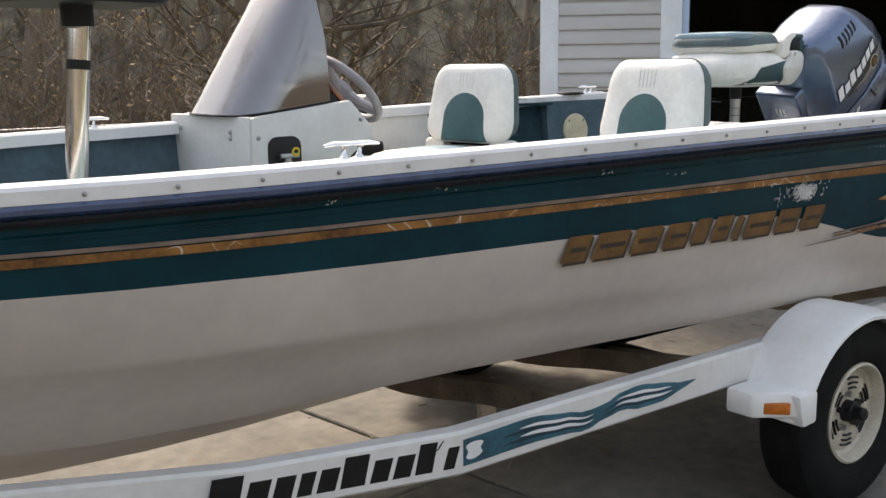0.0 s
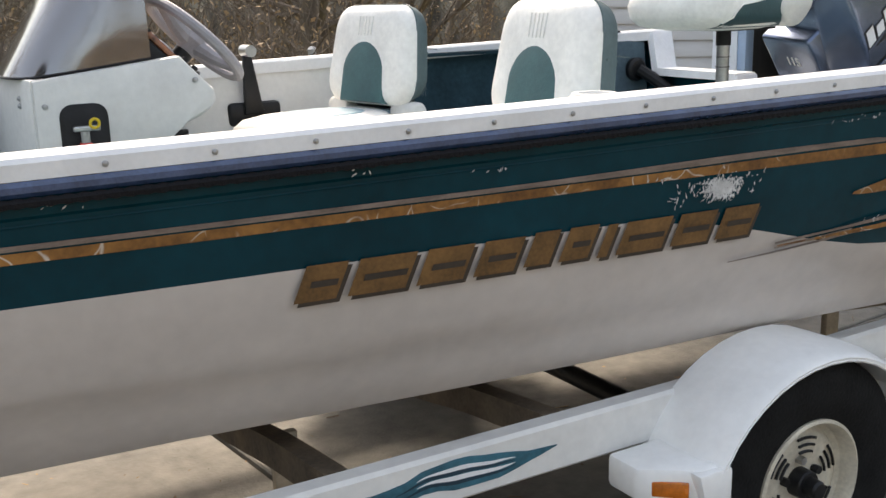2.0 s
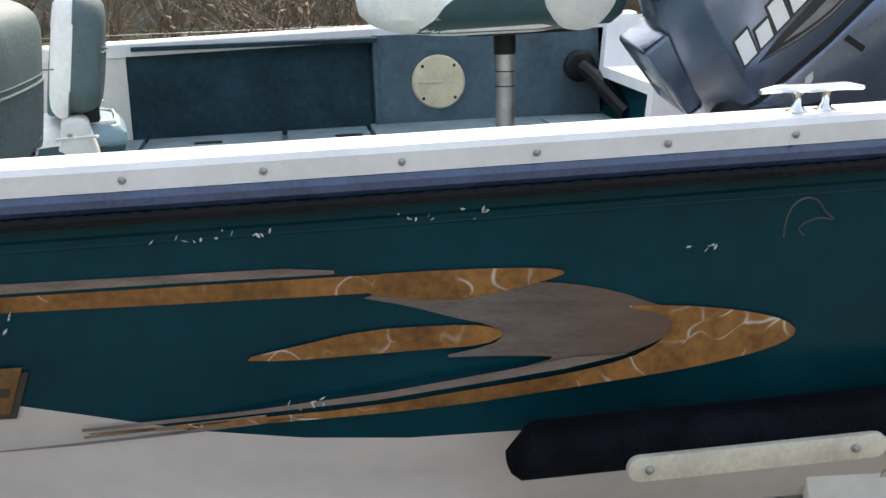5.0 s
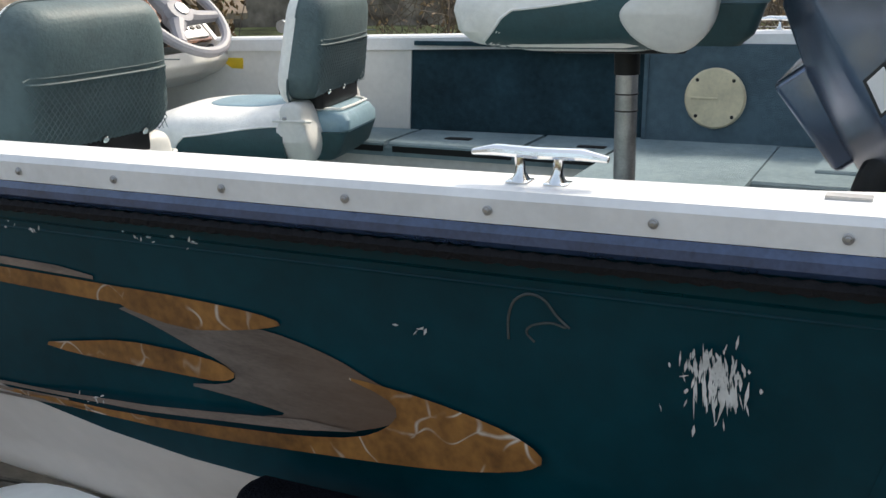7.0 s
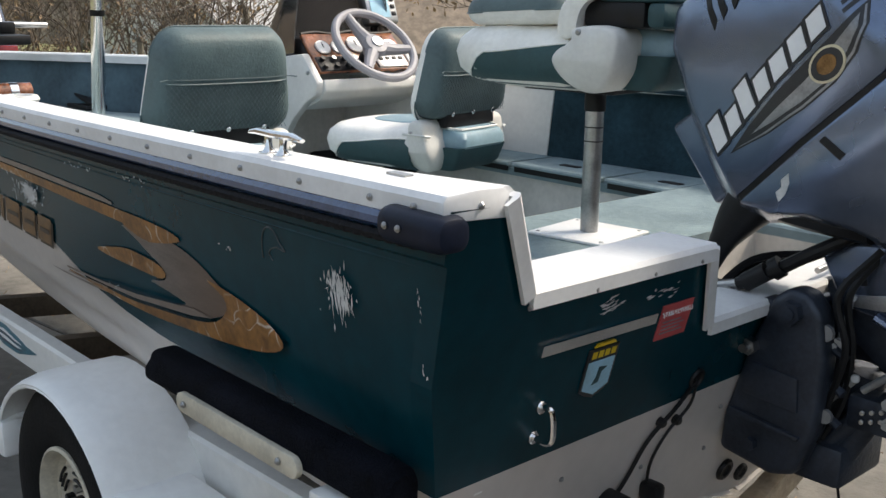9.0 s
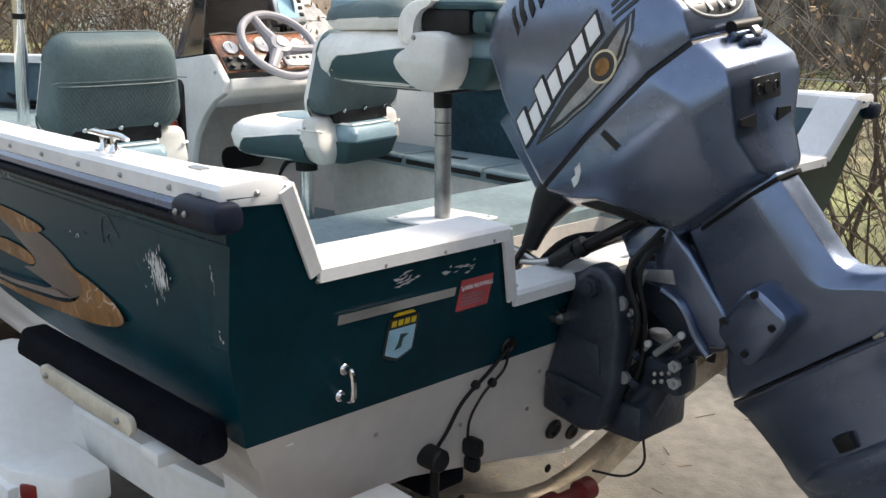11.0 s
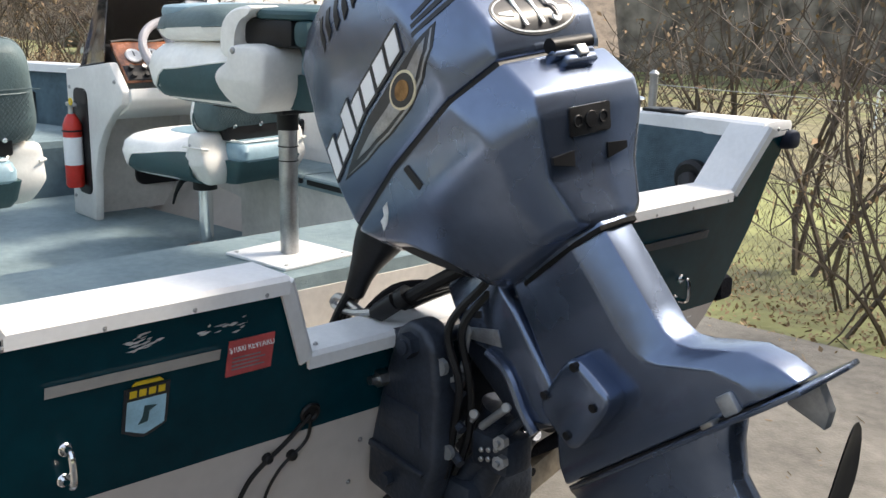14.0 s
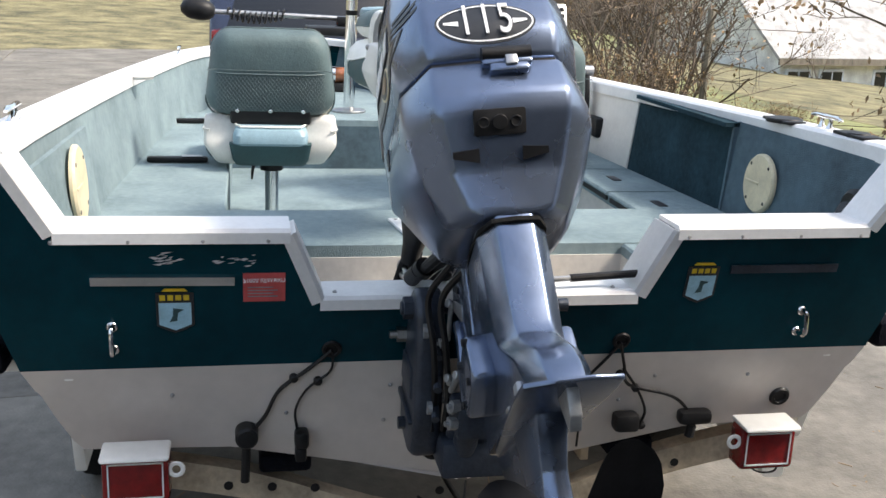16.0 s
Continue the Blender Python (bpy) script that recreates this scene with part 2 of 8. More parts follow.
_mx.inputs["B"].default_value = (0.62, 0.58, 0.52, 1)
_old = _b.inputs["Base Color"].links[0].from_socket
_l.new(_v.outputs["Distance"], _cr.inputs[0])
_msk, _mr, _mm = _n.new("ShaderNodeTexNoise"), _n.new("ShaderNodeValToRGB"), _n.new("ShaderNodeMath")
_msk.inputs["Scale"].default_value, _msk.inputs["Detail"].default_value = 9, 4
_mr.color_ramp.elements[0].position, _mr.color_ramp.elements[1].position = 0.48, 0.60
_mm.operation = "MULTIPLY"
_l.new(_tc.outputs["Object"], _msk.inputs[0])
_l.new(_msk.outputs[0], _mr.inputs[0])
_l.new(_mr.outputs[0], _mm.inputs[0])
_l.new(_cr.outputs[0], _mm.inputs[1])
_l.new(_mm.outputs[0], _mx.inputs["Factor"])
_l.new(_old, _mx.inputs["A"])
_l.new(_mx.outputs["Result"], _b.inputs["Base Color"])


# building helpers
def part(name, geo, material, parent=None, label="", smooth=True):
    """geo: a bmesh, or (verts, faces). One mesh object under its thing."""
    me = bpy.data.meshes.new(name)
    if isinstance(geo, tuple):
        me.from_pydata([tuple(v) for v in geo[0]], [], geo[1])
    else:
        bmesh.ops.recalc_face_normals(geo, faces=geo.faces)
        geo.to_mesh(me)
        geo.free()
    me.materials.append(material)
    if smooth:
        me.polygons.foreach_set("use_smooth", [True] * len(me.polygons))
        me.set_sharp_from_angle(angle=radians(35))
    ob = new(name, me)
    if parent:
        ob.parent = parent
    if label:
        ob["label"] = label
    return ob


def thing(name, label, category, group="", kind=""):
    return tagged(new(name), label, category, group, kind)


def join(*geos):
    v, f = [], []
    for gv, gf in geos:
        o = len(v)
        v += [tuple(p) for p in gv]
        f += [tuple(i + o for i in q) for q in gf]
    return v, f


def moved(geo, m):
    return [tuple(m @ Vector(p)) for p in geo[0]], geo[1]


def as_geo(bm):
    bm.verts.index_update()
    out = [v.co.copy() for v in bm.verts], [tuple(v.index for v in f.verts) for f in bm.faces]
    bm.free()
    return out


def box(x0, x1, y0, y1, z0, z1, bevel=0.0, seg=2):
    bm = bmesh.new()
    bmesh.ops.create_cube(bm, size=1, matrix=Matrix.Translation(((x0 + x1) / 2, (y0 + y1) / 2, (z0 + z1) / 2)) @ Matrix.Diagonal((abs(x1 - x0), abs(y1 - y0), abs(z1 - z0), 1)))
    if bevel:
        bmesh.ops.bevel(bm, geom=bm.edges[:], offset=bevel, segments=seg, profile=0.5, affect="EDGES")
    return as_geo(bm)


def prism(profile, axis, a, b, bevel=0.0, seg=2):
    """A 2D profile swept along an axis: x takes (y, z), y takes (x, z), z takes (x, y)."""
    put = {"x": lambda p, d: (d, p[0], p[1]), "y": lambda p, d: (p[0], d, p[1]), "z": lambda p, d: (p[0], p[1], d)}[axis]
    bm = bmesh.new()
    lo = [bm.verts.new(put(p, a)) for p in profile]
    hi = [bm.verts.new(put(p, b)) for p in profile]
    bm.faces.new(lo)
    bm.faces.new(hi[::-1])
    for i in range(len(lo)):
        j = (i + 1) % len(lo)
        bm.faces.new((lo[i], hi[i], hi[j], lo[j]))
    bmesh.ops.recalc_face_normals(bm, faces=bm.faces)
    if bevel:
        bmesh.ops.bevel(bm, geom=bm.edges[:], offset=bevel, segments=seg, profile=0.5, affect="EDGES")
    return as_geo(bm)


def loft(rings, closed=True, caps=True):
    n = len(rings[0])
    v = [p for r in rings for p in r]
    f = []
    for k in range(len(rings) - 1):
        for i in range(n if closed else n - 1):
            j = (i + 1) % n
            f.append((k * n + i, k * n + j, (k + 1) * n + j, (k + 1) * n + i))
    if caps and closed:
        f.append(tuple(range(n))[::-1])
        f.append(tuple(range((len(rings) - 1) * n, len(rings) * n)))
    return v, f


def tube(points, radius, sides=8, caps=True):
    pts = [Vector(p) for p in points]
    rad = radius if isinstance(radius, (list, tuple)) else [radius] * len(pts)
    rings, ref = [], None
    for i, p in enumerate(pts):
        d = (pts[min(i + 1, len(pts) - 1)] - pts[max(i - 1, 0)]).normalized()
        if ref is None:
            ref = d.orthogonal().normalized()
        ref = (ref - d * ref.dot(d)).normalized()
        side = d.cross(ref)
        rings.append([p + (ref * math.cos(a) + side * math.sin(a)) * rad[i] for a in (2 * math.pi * k / sides for k in range(sides))])
    return loft(rings, True, caps)


def rod(p0, p1, r, sides=12, r2=None):
    return tube([p0, p1], [r, r if r2 is None else r2], sides)


def curve(points, steps=6):
    """Catmull-Rom through the points."""
    p = [Vector(q) for q in points]
    p = [2 * p[0] - p[1]] + p + [2 * p[-1] - p[-2]]
    out = []
    for i in range(1, len(p) - 2):
        for s in range(steps):
            t = s / steps
            a, b, c, d = p[i - 1:i + 3]
            out.append(0.5 * (2 * b + (c - a) * t + (2 * a - 5 * b + 4 * c - d) * t * t + (3 * b - a - 3 * c + d) * t ** 3))
    return out + [p[-2]]


def disc(center, normal, r, thick, sides=24, bevel=0.0):
    c, n = Vector(center), Vector(normal).normalized()
    b = bevel or thick * 0.25
    pts = [c, c + n * (thick - b), c + n * thick]
    return tube([pts[0], pts[1], pts[2]], [r, r, r - b], sides)


def torus(center, normal, R, r, seg=36, sides=8, arc=(0, 360)):
    n = Vector(normal).normalized()
    u = n.orthogonal().normalized()
    w = n.cross(u)
    full = arc[1] - arc[0] >= 360
    rings = []
    for k in range(seg + (0 if full else 1)):
        a = radians(arc[0] + (arc[1] - arc[0]) * k / seg)
        d = u * math.cos(a) + w * math.sin(a)
        rings.append([Vector(center) + d * (R + r * math.cos(b)) + n * r * math.sin(b) for b in (2 * math.pi * i / sides for i in range(sides))])
    if full:
        rings.append(rings[0])
    return loft(rings, True, not full)


def rounded(a0, a1, b0, b1, r, seg=4):
    """A rounded rectangle as 2D points."""
    r = min(r, (a1 - a0) / 2 - 1e-4, (b1 - b0) / 2 - 1e-4)
    out = []
    for cx, cy, s in ((a1 - r, b1 - r, 0), (a0 + r, b1 - r, 90), (a0 + r, b0 + r, 180), (a1 - r, b0 + r, 270)):
        for k in range(seg + 1):
            t = radians(s + 90 * k / seg)
            out.append((cx + r * math.cos(t), cy + r * math.sin(t)))
    return out


def chaikin(poly, n=2):
    """A closed polygon with its corners cut round."""
    for _ in range(n):
        out = []
        for k, p in enumerate(poly):
            q = poly[(k + 1) % len(poly)]
            out += [tuple(0.75 * a + 0.25 * b for a, b in zip(p, q)), tuple(0.25 * a + 0.75 * b for a, b in zip(p, q))]
        poly = out
    return poly


def smoothstep(a, b, x):
    t = min(1, max(0, (x - a) / (b - a)))
    return t * t * (3 - 2 * t)


# the ground: one sheet, level round the driveway, falling away to the field on the starboard side
def ground_z(x, y):
    fall = -2.9 * smoothstep(3.6, 44, y) - 0.12 * smoothstep(3.3, 4.6, y)
    rise = 1.6 * smoothstep(-17, -60, x) * smoothstep(12, -10, y)
    return GROUND - 0.06 + fall + rise + 0.05 * noise.noise((x * 0.3, y * 0.3, 0)) * smoothstep(3.3, 6, abs(y) + abs(min(0, x + 14)))


def build_ground():
    n = 90
    xs = [math.copysign(abs(k / n) ** 2.6 * 400, k) for k in range(-n, n + 1)]
    v = [(x - 2, y + 1, ground_z(x - 2, y + 1)) for y in xs for x in xs]
    w = len(xs)
    f = [(j * w + i, j * w + i + 1, (j + 1) * w + i + 1, (j + 1) * w + i) for j in range(w - 1) for i in range(w - 1)]
    return tagged(part("ground", (v, f), M_EARTH), "brown leaf-littered ground with patchy winter grass", "ground", kind="structure")


build_ground()

# hull form: u is the distance forward of the transom
LENGTH = 5.3


def beam(u):
    return 1.057 - 0.0245 * u - 0.0123 * u * u - 0.138 * max(0, u - 3.2) ** 2


def sheer(u):
    return 1.292 - 0.0195 * u + 0.004 * max(0, u - 3.5) ** 2


def paint_line(u):
    return 1.015 - 0.163 * smoothstep(1.85, 0.90, u) - 0.023 * smoothstep(0.95, 0.0, u) + 0.010 * max(0, u - 3)


def keel(u):
    return 0.497 - 0.037 * u + 0.07 * max(0, u - 2.9) ** 2 + 0.22 * max(0, u - 4.3) ** 2


def chine(u):
    return 0.645 + 0.04 * smoothstep(0, 1.6, u) - 0.05 * smoothstep(2.6, 3.8, u) + 0.12 * max(0, u - 3.9) ** 2


def fold(u):
    """Height of the knuckle where the side turns in towards the bottom."""
    return 0.92 - 0.02 * smoothstep(0.2, 1.3, u)


def half_width(u, z):
    """Half the hull's width at height z."""
    zf = fold(u)
    b, top = beam(u), sheer(u)
    fore = 0.5 + 0.5 * smoothstep(5.3, 3.6, u)
    flare = 1 + 0.22 * max(0, u - 1.5) ** 1.6
    d = 0.034 * (top - max(z, zf)) / 0.33
    if z < zf:
        d += 0.5 * (zf - z) * 0.26 / (zf - 0.66) * flare
    if z < top - 0.075:
        d += 0.006
    return max(0.004, (b - d) * (1 - (1 - fore) * smoothstep(1.0, 0.78, z)) if b > 0.02 else 0.004)


def transom_x(z):
    return -0.26 * (1.12 - z)


def station(u):
    """Rows of (y, z) from the sheer down to the keel."""
    top, zb, zc, zk = sheer(u), paint_line(u), chine(u), keel(u)
    zc = max(zc, zk + 0.02)
    zs = 0.775 + 0.028 * smoothstep(1.3, 2.2, u) + 0.03 * smoothstep(2.4, 3.4, u)
    rows = [top, top - 0.072, top - 0.078, (top + zb) / 2 - 0.03, zb, 0.86 if zb > 0.88 else zb - 0.02, zs + 0.006, zs - 0.006, (zs + zc) / 2, zc]
    rows = [max(r, zc + 0.001 * (9 - i)) for i, r in enumerate(rows)]
    pts = [(half_width(u, r), r) for r in rows]
    yc = pts[-1][0]
    pts[7] = (pts[7][0] - 0.005, pts[7][1])
    pts += [(yc - 0.02, zc - 0.022), (yc * 0.62, zc + (zk - zc) * 0.22), (yc * 0.3, zc + (zk - zc) * 0.62), (0.012, zk)]
    return pts


def stations():
    us = [0, 0.15, 0.4, 0.7, 0.95, 1.1, 1.25, 1.4, 1.55, 1.8, 2.1, 2.4, 2.7, 3.0, 3.3, 3.6, 3.9, 4.2, 4.5, 4.75, 4.95, 5.1, 5.2, 5.28]
    return us


def hull_side(first, last, sign):
    v, n = [], last - first + 1
    us = stations()
    for u in us:
        for y, z in station(u)[first:last + 1]:
            v.append(((-u if u > 0 else transom_x(z)) if u != 0 else transom_x(z), sign * y, z))
    f = [(k * n + i, k * n + i + 1, (k + 1) * n + i + 1, (k + 1) * n + i) for k in range(len(us) - 1) for i in range(n - 1)]
    return v, f


boat = thing("boat", "green and white aluminium fishing boat with carpeted decks", "boat")
for s, nm in ((-1, "port"), (1, "starboard")):
    part("upper_side", hull_side(0, 4, s), M_GREEN, boat, "dark green painted hull side, scuffed")
    part("lower_hull", hull_side(4, 13, s), M_WHITE, boat, "white painted lower hull")

# transom: outline with the stepped motor notch, raked
TRN = [(-0.352, 0.984), (-0.416, 1.141), (-0.872, 1.143), (-0.955, 1.288)]
TRS = [(0.955, 1.288), (0.872, 1.143), (0.416, 1.141), (0.352, 0.984)]


def transom_piece(name, out, m, label=""):
    bm = bmesh.new()
    a = [bm.verts.new((transom_x(z), y, z)) for y, z in out]
    b = [bm.verts.new((transom_x(z) - 0.045, y, z)) for y, z in out]
    bm.faces.new(a)
    bm.faces.new(b[::-1])
    for i in range(len(a)):
        j = (i + 1) % len(a)
        bm.faces.new((a[i], b[i], b[j], a[j]))
    bm.normal_update()
    bmesh.ops.triangulate(bm, faces=[q for q in bm.faces if len(q.verts) > 4], ngon_method="EAR_CLIP")
    part(name, bm, m, boat, label, smooth=False)


ZP = paint_line(0)
up_side = [p for p in station(0) if p[1] >= ZP - 1e-4]
low_side = [p for p in station(0) if p[1] <= ZP + 1e-4]
transom_piece("transom_upper", TRN + [(-y, z) for y, z in up_side] + [(-0.352, ZP)], M_GREEN, "dark green painted transom with a motor notch")
transom_piece("transom_upper", [(0.352, ZP)] + [(y, z) for y, z in reversed(up_side)] + TRS, M_GREEN)
transom_piece("transom_notch", [(-0.352, ZP), (0.352, ZP), (0.352, 0.984), (-0.352, 0.984)], M_GREEN)
transom_piece("transom_lower", [(-y, z) for y, z in low_side] + [(y, z) for y, z in reversed(low_side)], M_WHITE, "white painted lower transom")


# white caps along the gunwales: outer face, crowned top and inner lip
def cap_ring(u, s):
    b, t = beam(u), sheer(u)
    w = min(0.078 + 0.037 * smoothstep(0.2, 0.0, u), b * 0.8)
    prof = [(b - 0.004, t - 0.014), (b + 0.010, t - 0.014), (b + 0.012, t + 0.012), (b + 0.006, t + 0.020), (b - w * 0.5, t + 0.023), (b - w + 0.008, t + 0.021),
            (b - w, t + 0.014), (b - w, t - 0.022), (b - w + 0.006, t - 0.022), (b - w + 0.008, t + 0.008), (b - 0.012, t + 0.008)]
    return [(-u + (0.040 if u == 0 else 0), s * y, z) for y, z in prof]


for s in (-1, 1):
    us = stations()[:-1]
    part("gunwale_cap", loft([cap_ring(u, s) for u in us]), M_CAP, boat, "white aluminium gunwale cap")
    part("cap_end", prism([(s * 1.068, 1.279), (s * 1.0695, 1.303), (s * 1.063, 1.3125), (s * 1.01, 1.315), (s * 0.962, 1.313), (s * 0.953, 1.305), (s * 0.953, 1.272)], "x", 0.036, 0.044, 0.002), M_CAP, boat)
    part("rub_rail", loft([[(-u, s * (beam(u) + 0.002 + 0.016 * math.cos(a)), sheer(u) - 0.0270 + 0.0140 * math.sin(a)) for a in (radians(k) for k in (-100, -60, -20, 20, 60, 100))] for u in us]), M_RUB, boat, "navy vinyl rub rail")
    # rope-like insert: a twisted ridge
    pts, rad = [], []
    k = 0
    while k * 0.012 < 5.05:
        u = k * 0.012
        pts.append((-u, s * (beam(u) + 0.011), sheer(u) - 0.0480))
        rad.append(0.0095 if k % 2 else 0.0068)
        k += 1
    part("rope_insert", tube(pts, rad, 6), M_ROPE, boat, "black rope insert under the rub rail")
    ring = [(y, z) for y, z in rounded(-0.032, 0.026, -0.0245, 0.0245, 0.019, 5)]
    part("rail_end_cap", loft([[(x, s * (1.066 + y * g), sheer(0) - 0.027 + z * g) for y, z in ring] for x, g in ((-0.062, 0.70), (-0.060, 0.86), (-0.054, 0.96), (-0.044, 1.0), (0.036, 1.0), (0.050, 0.96), (0.059, 0.84), (0.062, 0.62))]), M_ENDCAP, boat, "dark navy rubber rail end cap")

# transom caps
def strip_cap(p, q, width=0.052, lip=0.019):
    """A folded cap over the transom's edge from p to q, each (y, z)."""
    d = Vector((0, q[0] - p[0], q[1] - p[1]))
    rings = []
    for y, z in (p, q):
        x = transom_x(z)
        n = Vector((0, -d.z, d.y)).normalized()
        if n.z < 0:
            n = -n
        rings.append([Vector((x + 0.012, y, z)) - n * lip, Vector((x + 0.014, y, z)) + n * 0.004, Vector((x + 0.008, y, z)) + n * 0.012,
                      Vector((x - width - 0.05, y, z)) + n * 0.012, Vector((x - width - 0.056, y, z)) - n * lip, Vector((x - width - 0.05, y, z)) - n * lip, Vector((x - width - 0.048, y, z)) + n * 0.002, Vector((x + 0.004, y, z)) + n * 0.001, Vector((x + 0.005, y, z)) - n * lip])
    return loft(rings)


EDGES = [((-0.955, 1.30), (-0.872, 1.143)), ((-0.872, 1.143), (-0.416, 1.141)), ((-0.416, 1.141), (-0.352, 0.984)), ((-0.352, 0.984), (0.352, 0.984)),
         ((0.352, 0.984), (0.416, 1.141)), ((0.416, 1.141), (0.872, 1.143)), ((0.872, 1.143), (0.955, 1.30))]
for p, q in EDGES:
    part("transom_cap", strip_cap(p, q), M_CAP, boat, "white aluminium transom cap")


# screws in the caps
def screw_geo(r=0.0050):
    return join(disc((0, 0, 0), (0, 0, 1), r, 0.003, 12, 0.001), disc((0, 0, 0.002), (0, 0, 1), r * 0.6, 0.003, 10, 0.001))


SCREW = part("screw", screw_geo(), M_STEEL, boat)


def screw(p, n, under=boat):
    ob = new("screw", SCREW.data)
    ob.parent = under
    ob.matrix_basis = Matrix.Translation(p) @ Vector(n).to_track_quat("Z", "Y").to_matrix().to_4x4()
    return ob


SCREW.matrix_basis = Matrix.Translation((-5.0, -beam(5.0) - 0.012, sheer(5.0))) @ Vector((0, -1, 0)).to_track_quat("Z", "Y").to_matrix().to_4x4()
for s in (-1, 1):
    for k in range(28):
        u = 0.012 if k == 0 else 0.104 + 0.1705 * (k - 1)
        screw((-u, s * (beam(u) + 0.0115), sheer(u) + 0.0), (0, s, 0))
for y in (-0.875, -0.731, -0.588, -0.46, 0.441, 0.565, 0.705, 0.85):
    screw((transom_x(1.128) + 0.013, y, 1.128), (1, 0, -0.26))
for y in (-0.32, 0.30):
    screw((-0.05, y, 0.997), (0, 0, 1))
for y, z in ((-0.664, 0.758), (-0.19, 0.765), (0.677, 0.759), (0.44, 0.765), (-0.42, 0.70), (-0.2, 0.67), (0.36, 0.70)):
    screw((transom_x(z) + 0.001, y, z), (1, 0, -0.26))

# inside of the hull: carpeted side panels, decks, boxes
DECK, BOX, SBOX, BOWDECK, FLOOR = 1.0, 0.955, 0.982, 0.945, 0.70


def inner(u, z):
    return half_width(u, z) - 0.035


def side_panel(u0, u1, z0, z1, s, off=0.0, steps=10):
    rings = []
    for k in range(steps + 1):
        u = u0 + (u1 - u0) * k / steps
        zt = min(z1, sheer(u) + 0.01)
        rings.append([(-u, s * (inner(u, z0) - off), z0), (-u, s * (inner(u, zt) - off), zt), (-u, s * (inner(u, zt) - off - 0.012), zt), (-u, s * (inner(u, z0) - off - 0.012), z0)])
    return loft(rings)


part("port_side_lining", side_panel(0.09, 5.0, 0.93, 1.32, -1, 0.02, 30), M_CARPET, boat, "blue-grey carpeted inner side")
# starboard lining takes the shaded carpet, port the lit one
part("starboard_side_lining", side_panel(0.09, 5.0, 0.93, 1.32, 1, 0.0, 30), M_CARPET_SHADE, boat, "blue carpeted inner side, coloured darker as shade")


def deck_sheet(u0, u1, z, lo, hi, thick=0.03, steps=8, bevel=True):
    """A deck between y limits lo and hi, which may be functions of u."""
    lo_, hi_ = (lo if callable(lo) else lambda u: lo), (hi if callable(hi) else lambda u: hi)
    rings = []
    for k in range(steps + 1):
        u = u0 + (u1 - u0) * k / steps
        a, b = lo_(u), hi_(u)
        rings.append([(-u, a, z - thick), (-u, a, z - 0.006), (-u, a + 0.006, z), (-u, b - 0.006, z), (-u, b, z - 0.006), (-u, b, z - thick)])
    return loft(rings)


pin, sin_ = (lambda u: -inner(u, 0.95) + 0.01), (lambda u: inner(u, 0.95) - 0.01)
part("cockpit_floor", deck_sheet(0.75, 3.2, FLOOR, lambda u: -min(0.8, half_width(u, 0.67) - 0.06), lambda u: min(0.9, half_width(u, 0.67) - 0.06)), M_CARPET, boat, "blue-grey carpeted cockpit floor")
part("aft_deck", deck_sheet(0.43, 0.83, DECK, pin, sin_), M_CARPET, boat, "blue-grey carpeted aft deck")
part("aft_deck_front", box(-0.828, -0.80, -0.64, 0.83, FLOOR, DECK - 0.03), M_LINER, boat)
part("port_aft_deck", deck_sheet(0.05, 0.427, DECK - 0.002, pin, -0.46), M_CARPET, boat)
part("starboard_aft_deck", deck_sheet(0.05, 0.427, DECK - 0.002, 0.46, sin_), M_CARPET, boat)
part("splash_well", join(box(-0.43, -0.125, -0.46, 0.46, 0.84, 0.86, 0.004), box(-0.435, -0.425, -0.46, 0.46, 0.86, 0.97), box(-0.43, -0.125, -0.472, -0.46, 0.84, 0.97), box(-0.43, -0.125, 0.46, 0.472, 0.84, 0.97)), M_LINER, boat, "off-white splash well")
part("port_box", join(deck_sheet(0.835, 3.1, BOX + 0.02, pin, -0.56), box(-3.1, -0.835, -0.575, -0.565, FLOOR, BOX - 0.01)), M_CARPET, boat, "carpeted storage box along the side")
part("starboard_box", join(deck_sheet(0.835, 1.95, SBOX, 0.668, sin_), deck_sheet(1.95, 2.75, BOX, 0.82, sin_)), M_CARPET, boat, "carpeted storage box top")
part("starboard_box_face", join(box(-1.95, -0.835, 0.68, 0.695, FLOOR, SBOX - 0.03), box(-1.95, -1.935, 0.695, 0.83, FLOOR, SBOX - 0.03), box(-2.75, -1.95, 0.83, 0.845, FLOOR, BOX - 0.03)), M_LINER, boat, "beige storage box face")
part("bow_deck", deck_sheet(3.1, 5.0, BOWDECK, lambda u: -max(0.02, half_width(u, 0.88) - 0.05), lambda u: max(0.03, half_width(u, 0.88) - 0.05), steps=14), M_CARPET, boat, "blue-grey carpeted bow deck")
part("bow_deck_front", box(-3.12, -3.10, -0.60, 0.60, FLOOR, BOWDECK - 0.03), M_CARPET_SHADE, boat)
# lids and pulls
for u0, u1 in ((0.845, 1.09), (1.105, 1.50), (1.515, 1.93)):
    lid = part("box_lid", deck_sheet(u0, u1, SBOX + 0.015, 0.655, lambda u: inner(u, 0.95) - 0.03, 0.012, 3), M_CARPET, boat, "carpeted box lid with a dark edge")
    part("lid_edge", box(-u1 + 0.01, -u0 - 0.01, 0.660, 0.668, SBOX - 0.016, SBOX + 0.004), M_BLACK, lid)
    part("lid_pull", box(-u1 + 0.14, -u1 + 0.22, 0.745, 0.775, SBOX + 0.014, SBOX + 0.018, 0.002), M_BLACK, lid)
part("well_hatch", deck_sheet(0.10, 0.30, DECK + 0.006, 0.60, 0.86, 0.01, 2), M_CARPET, boat)
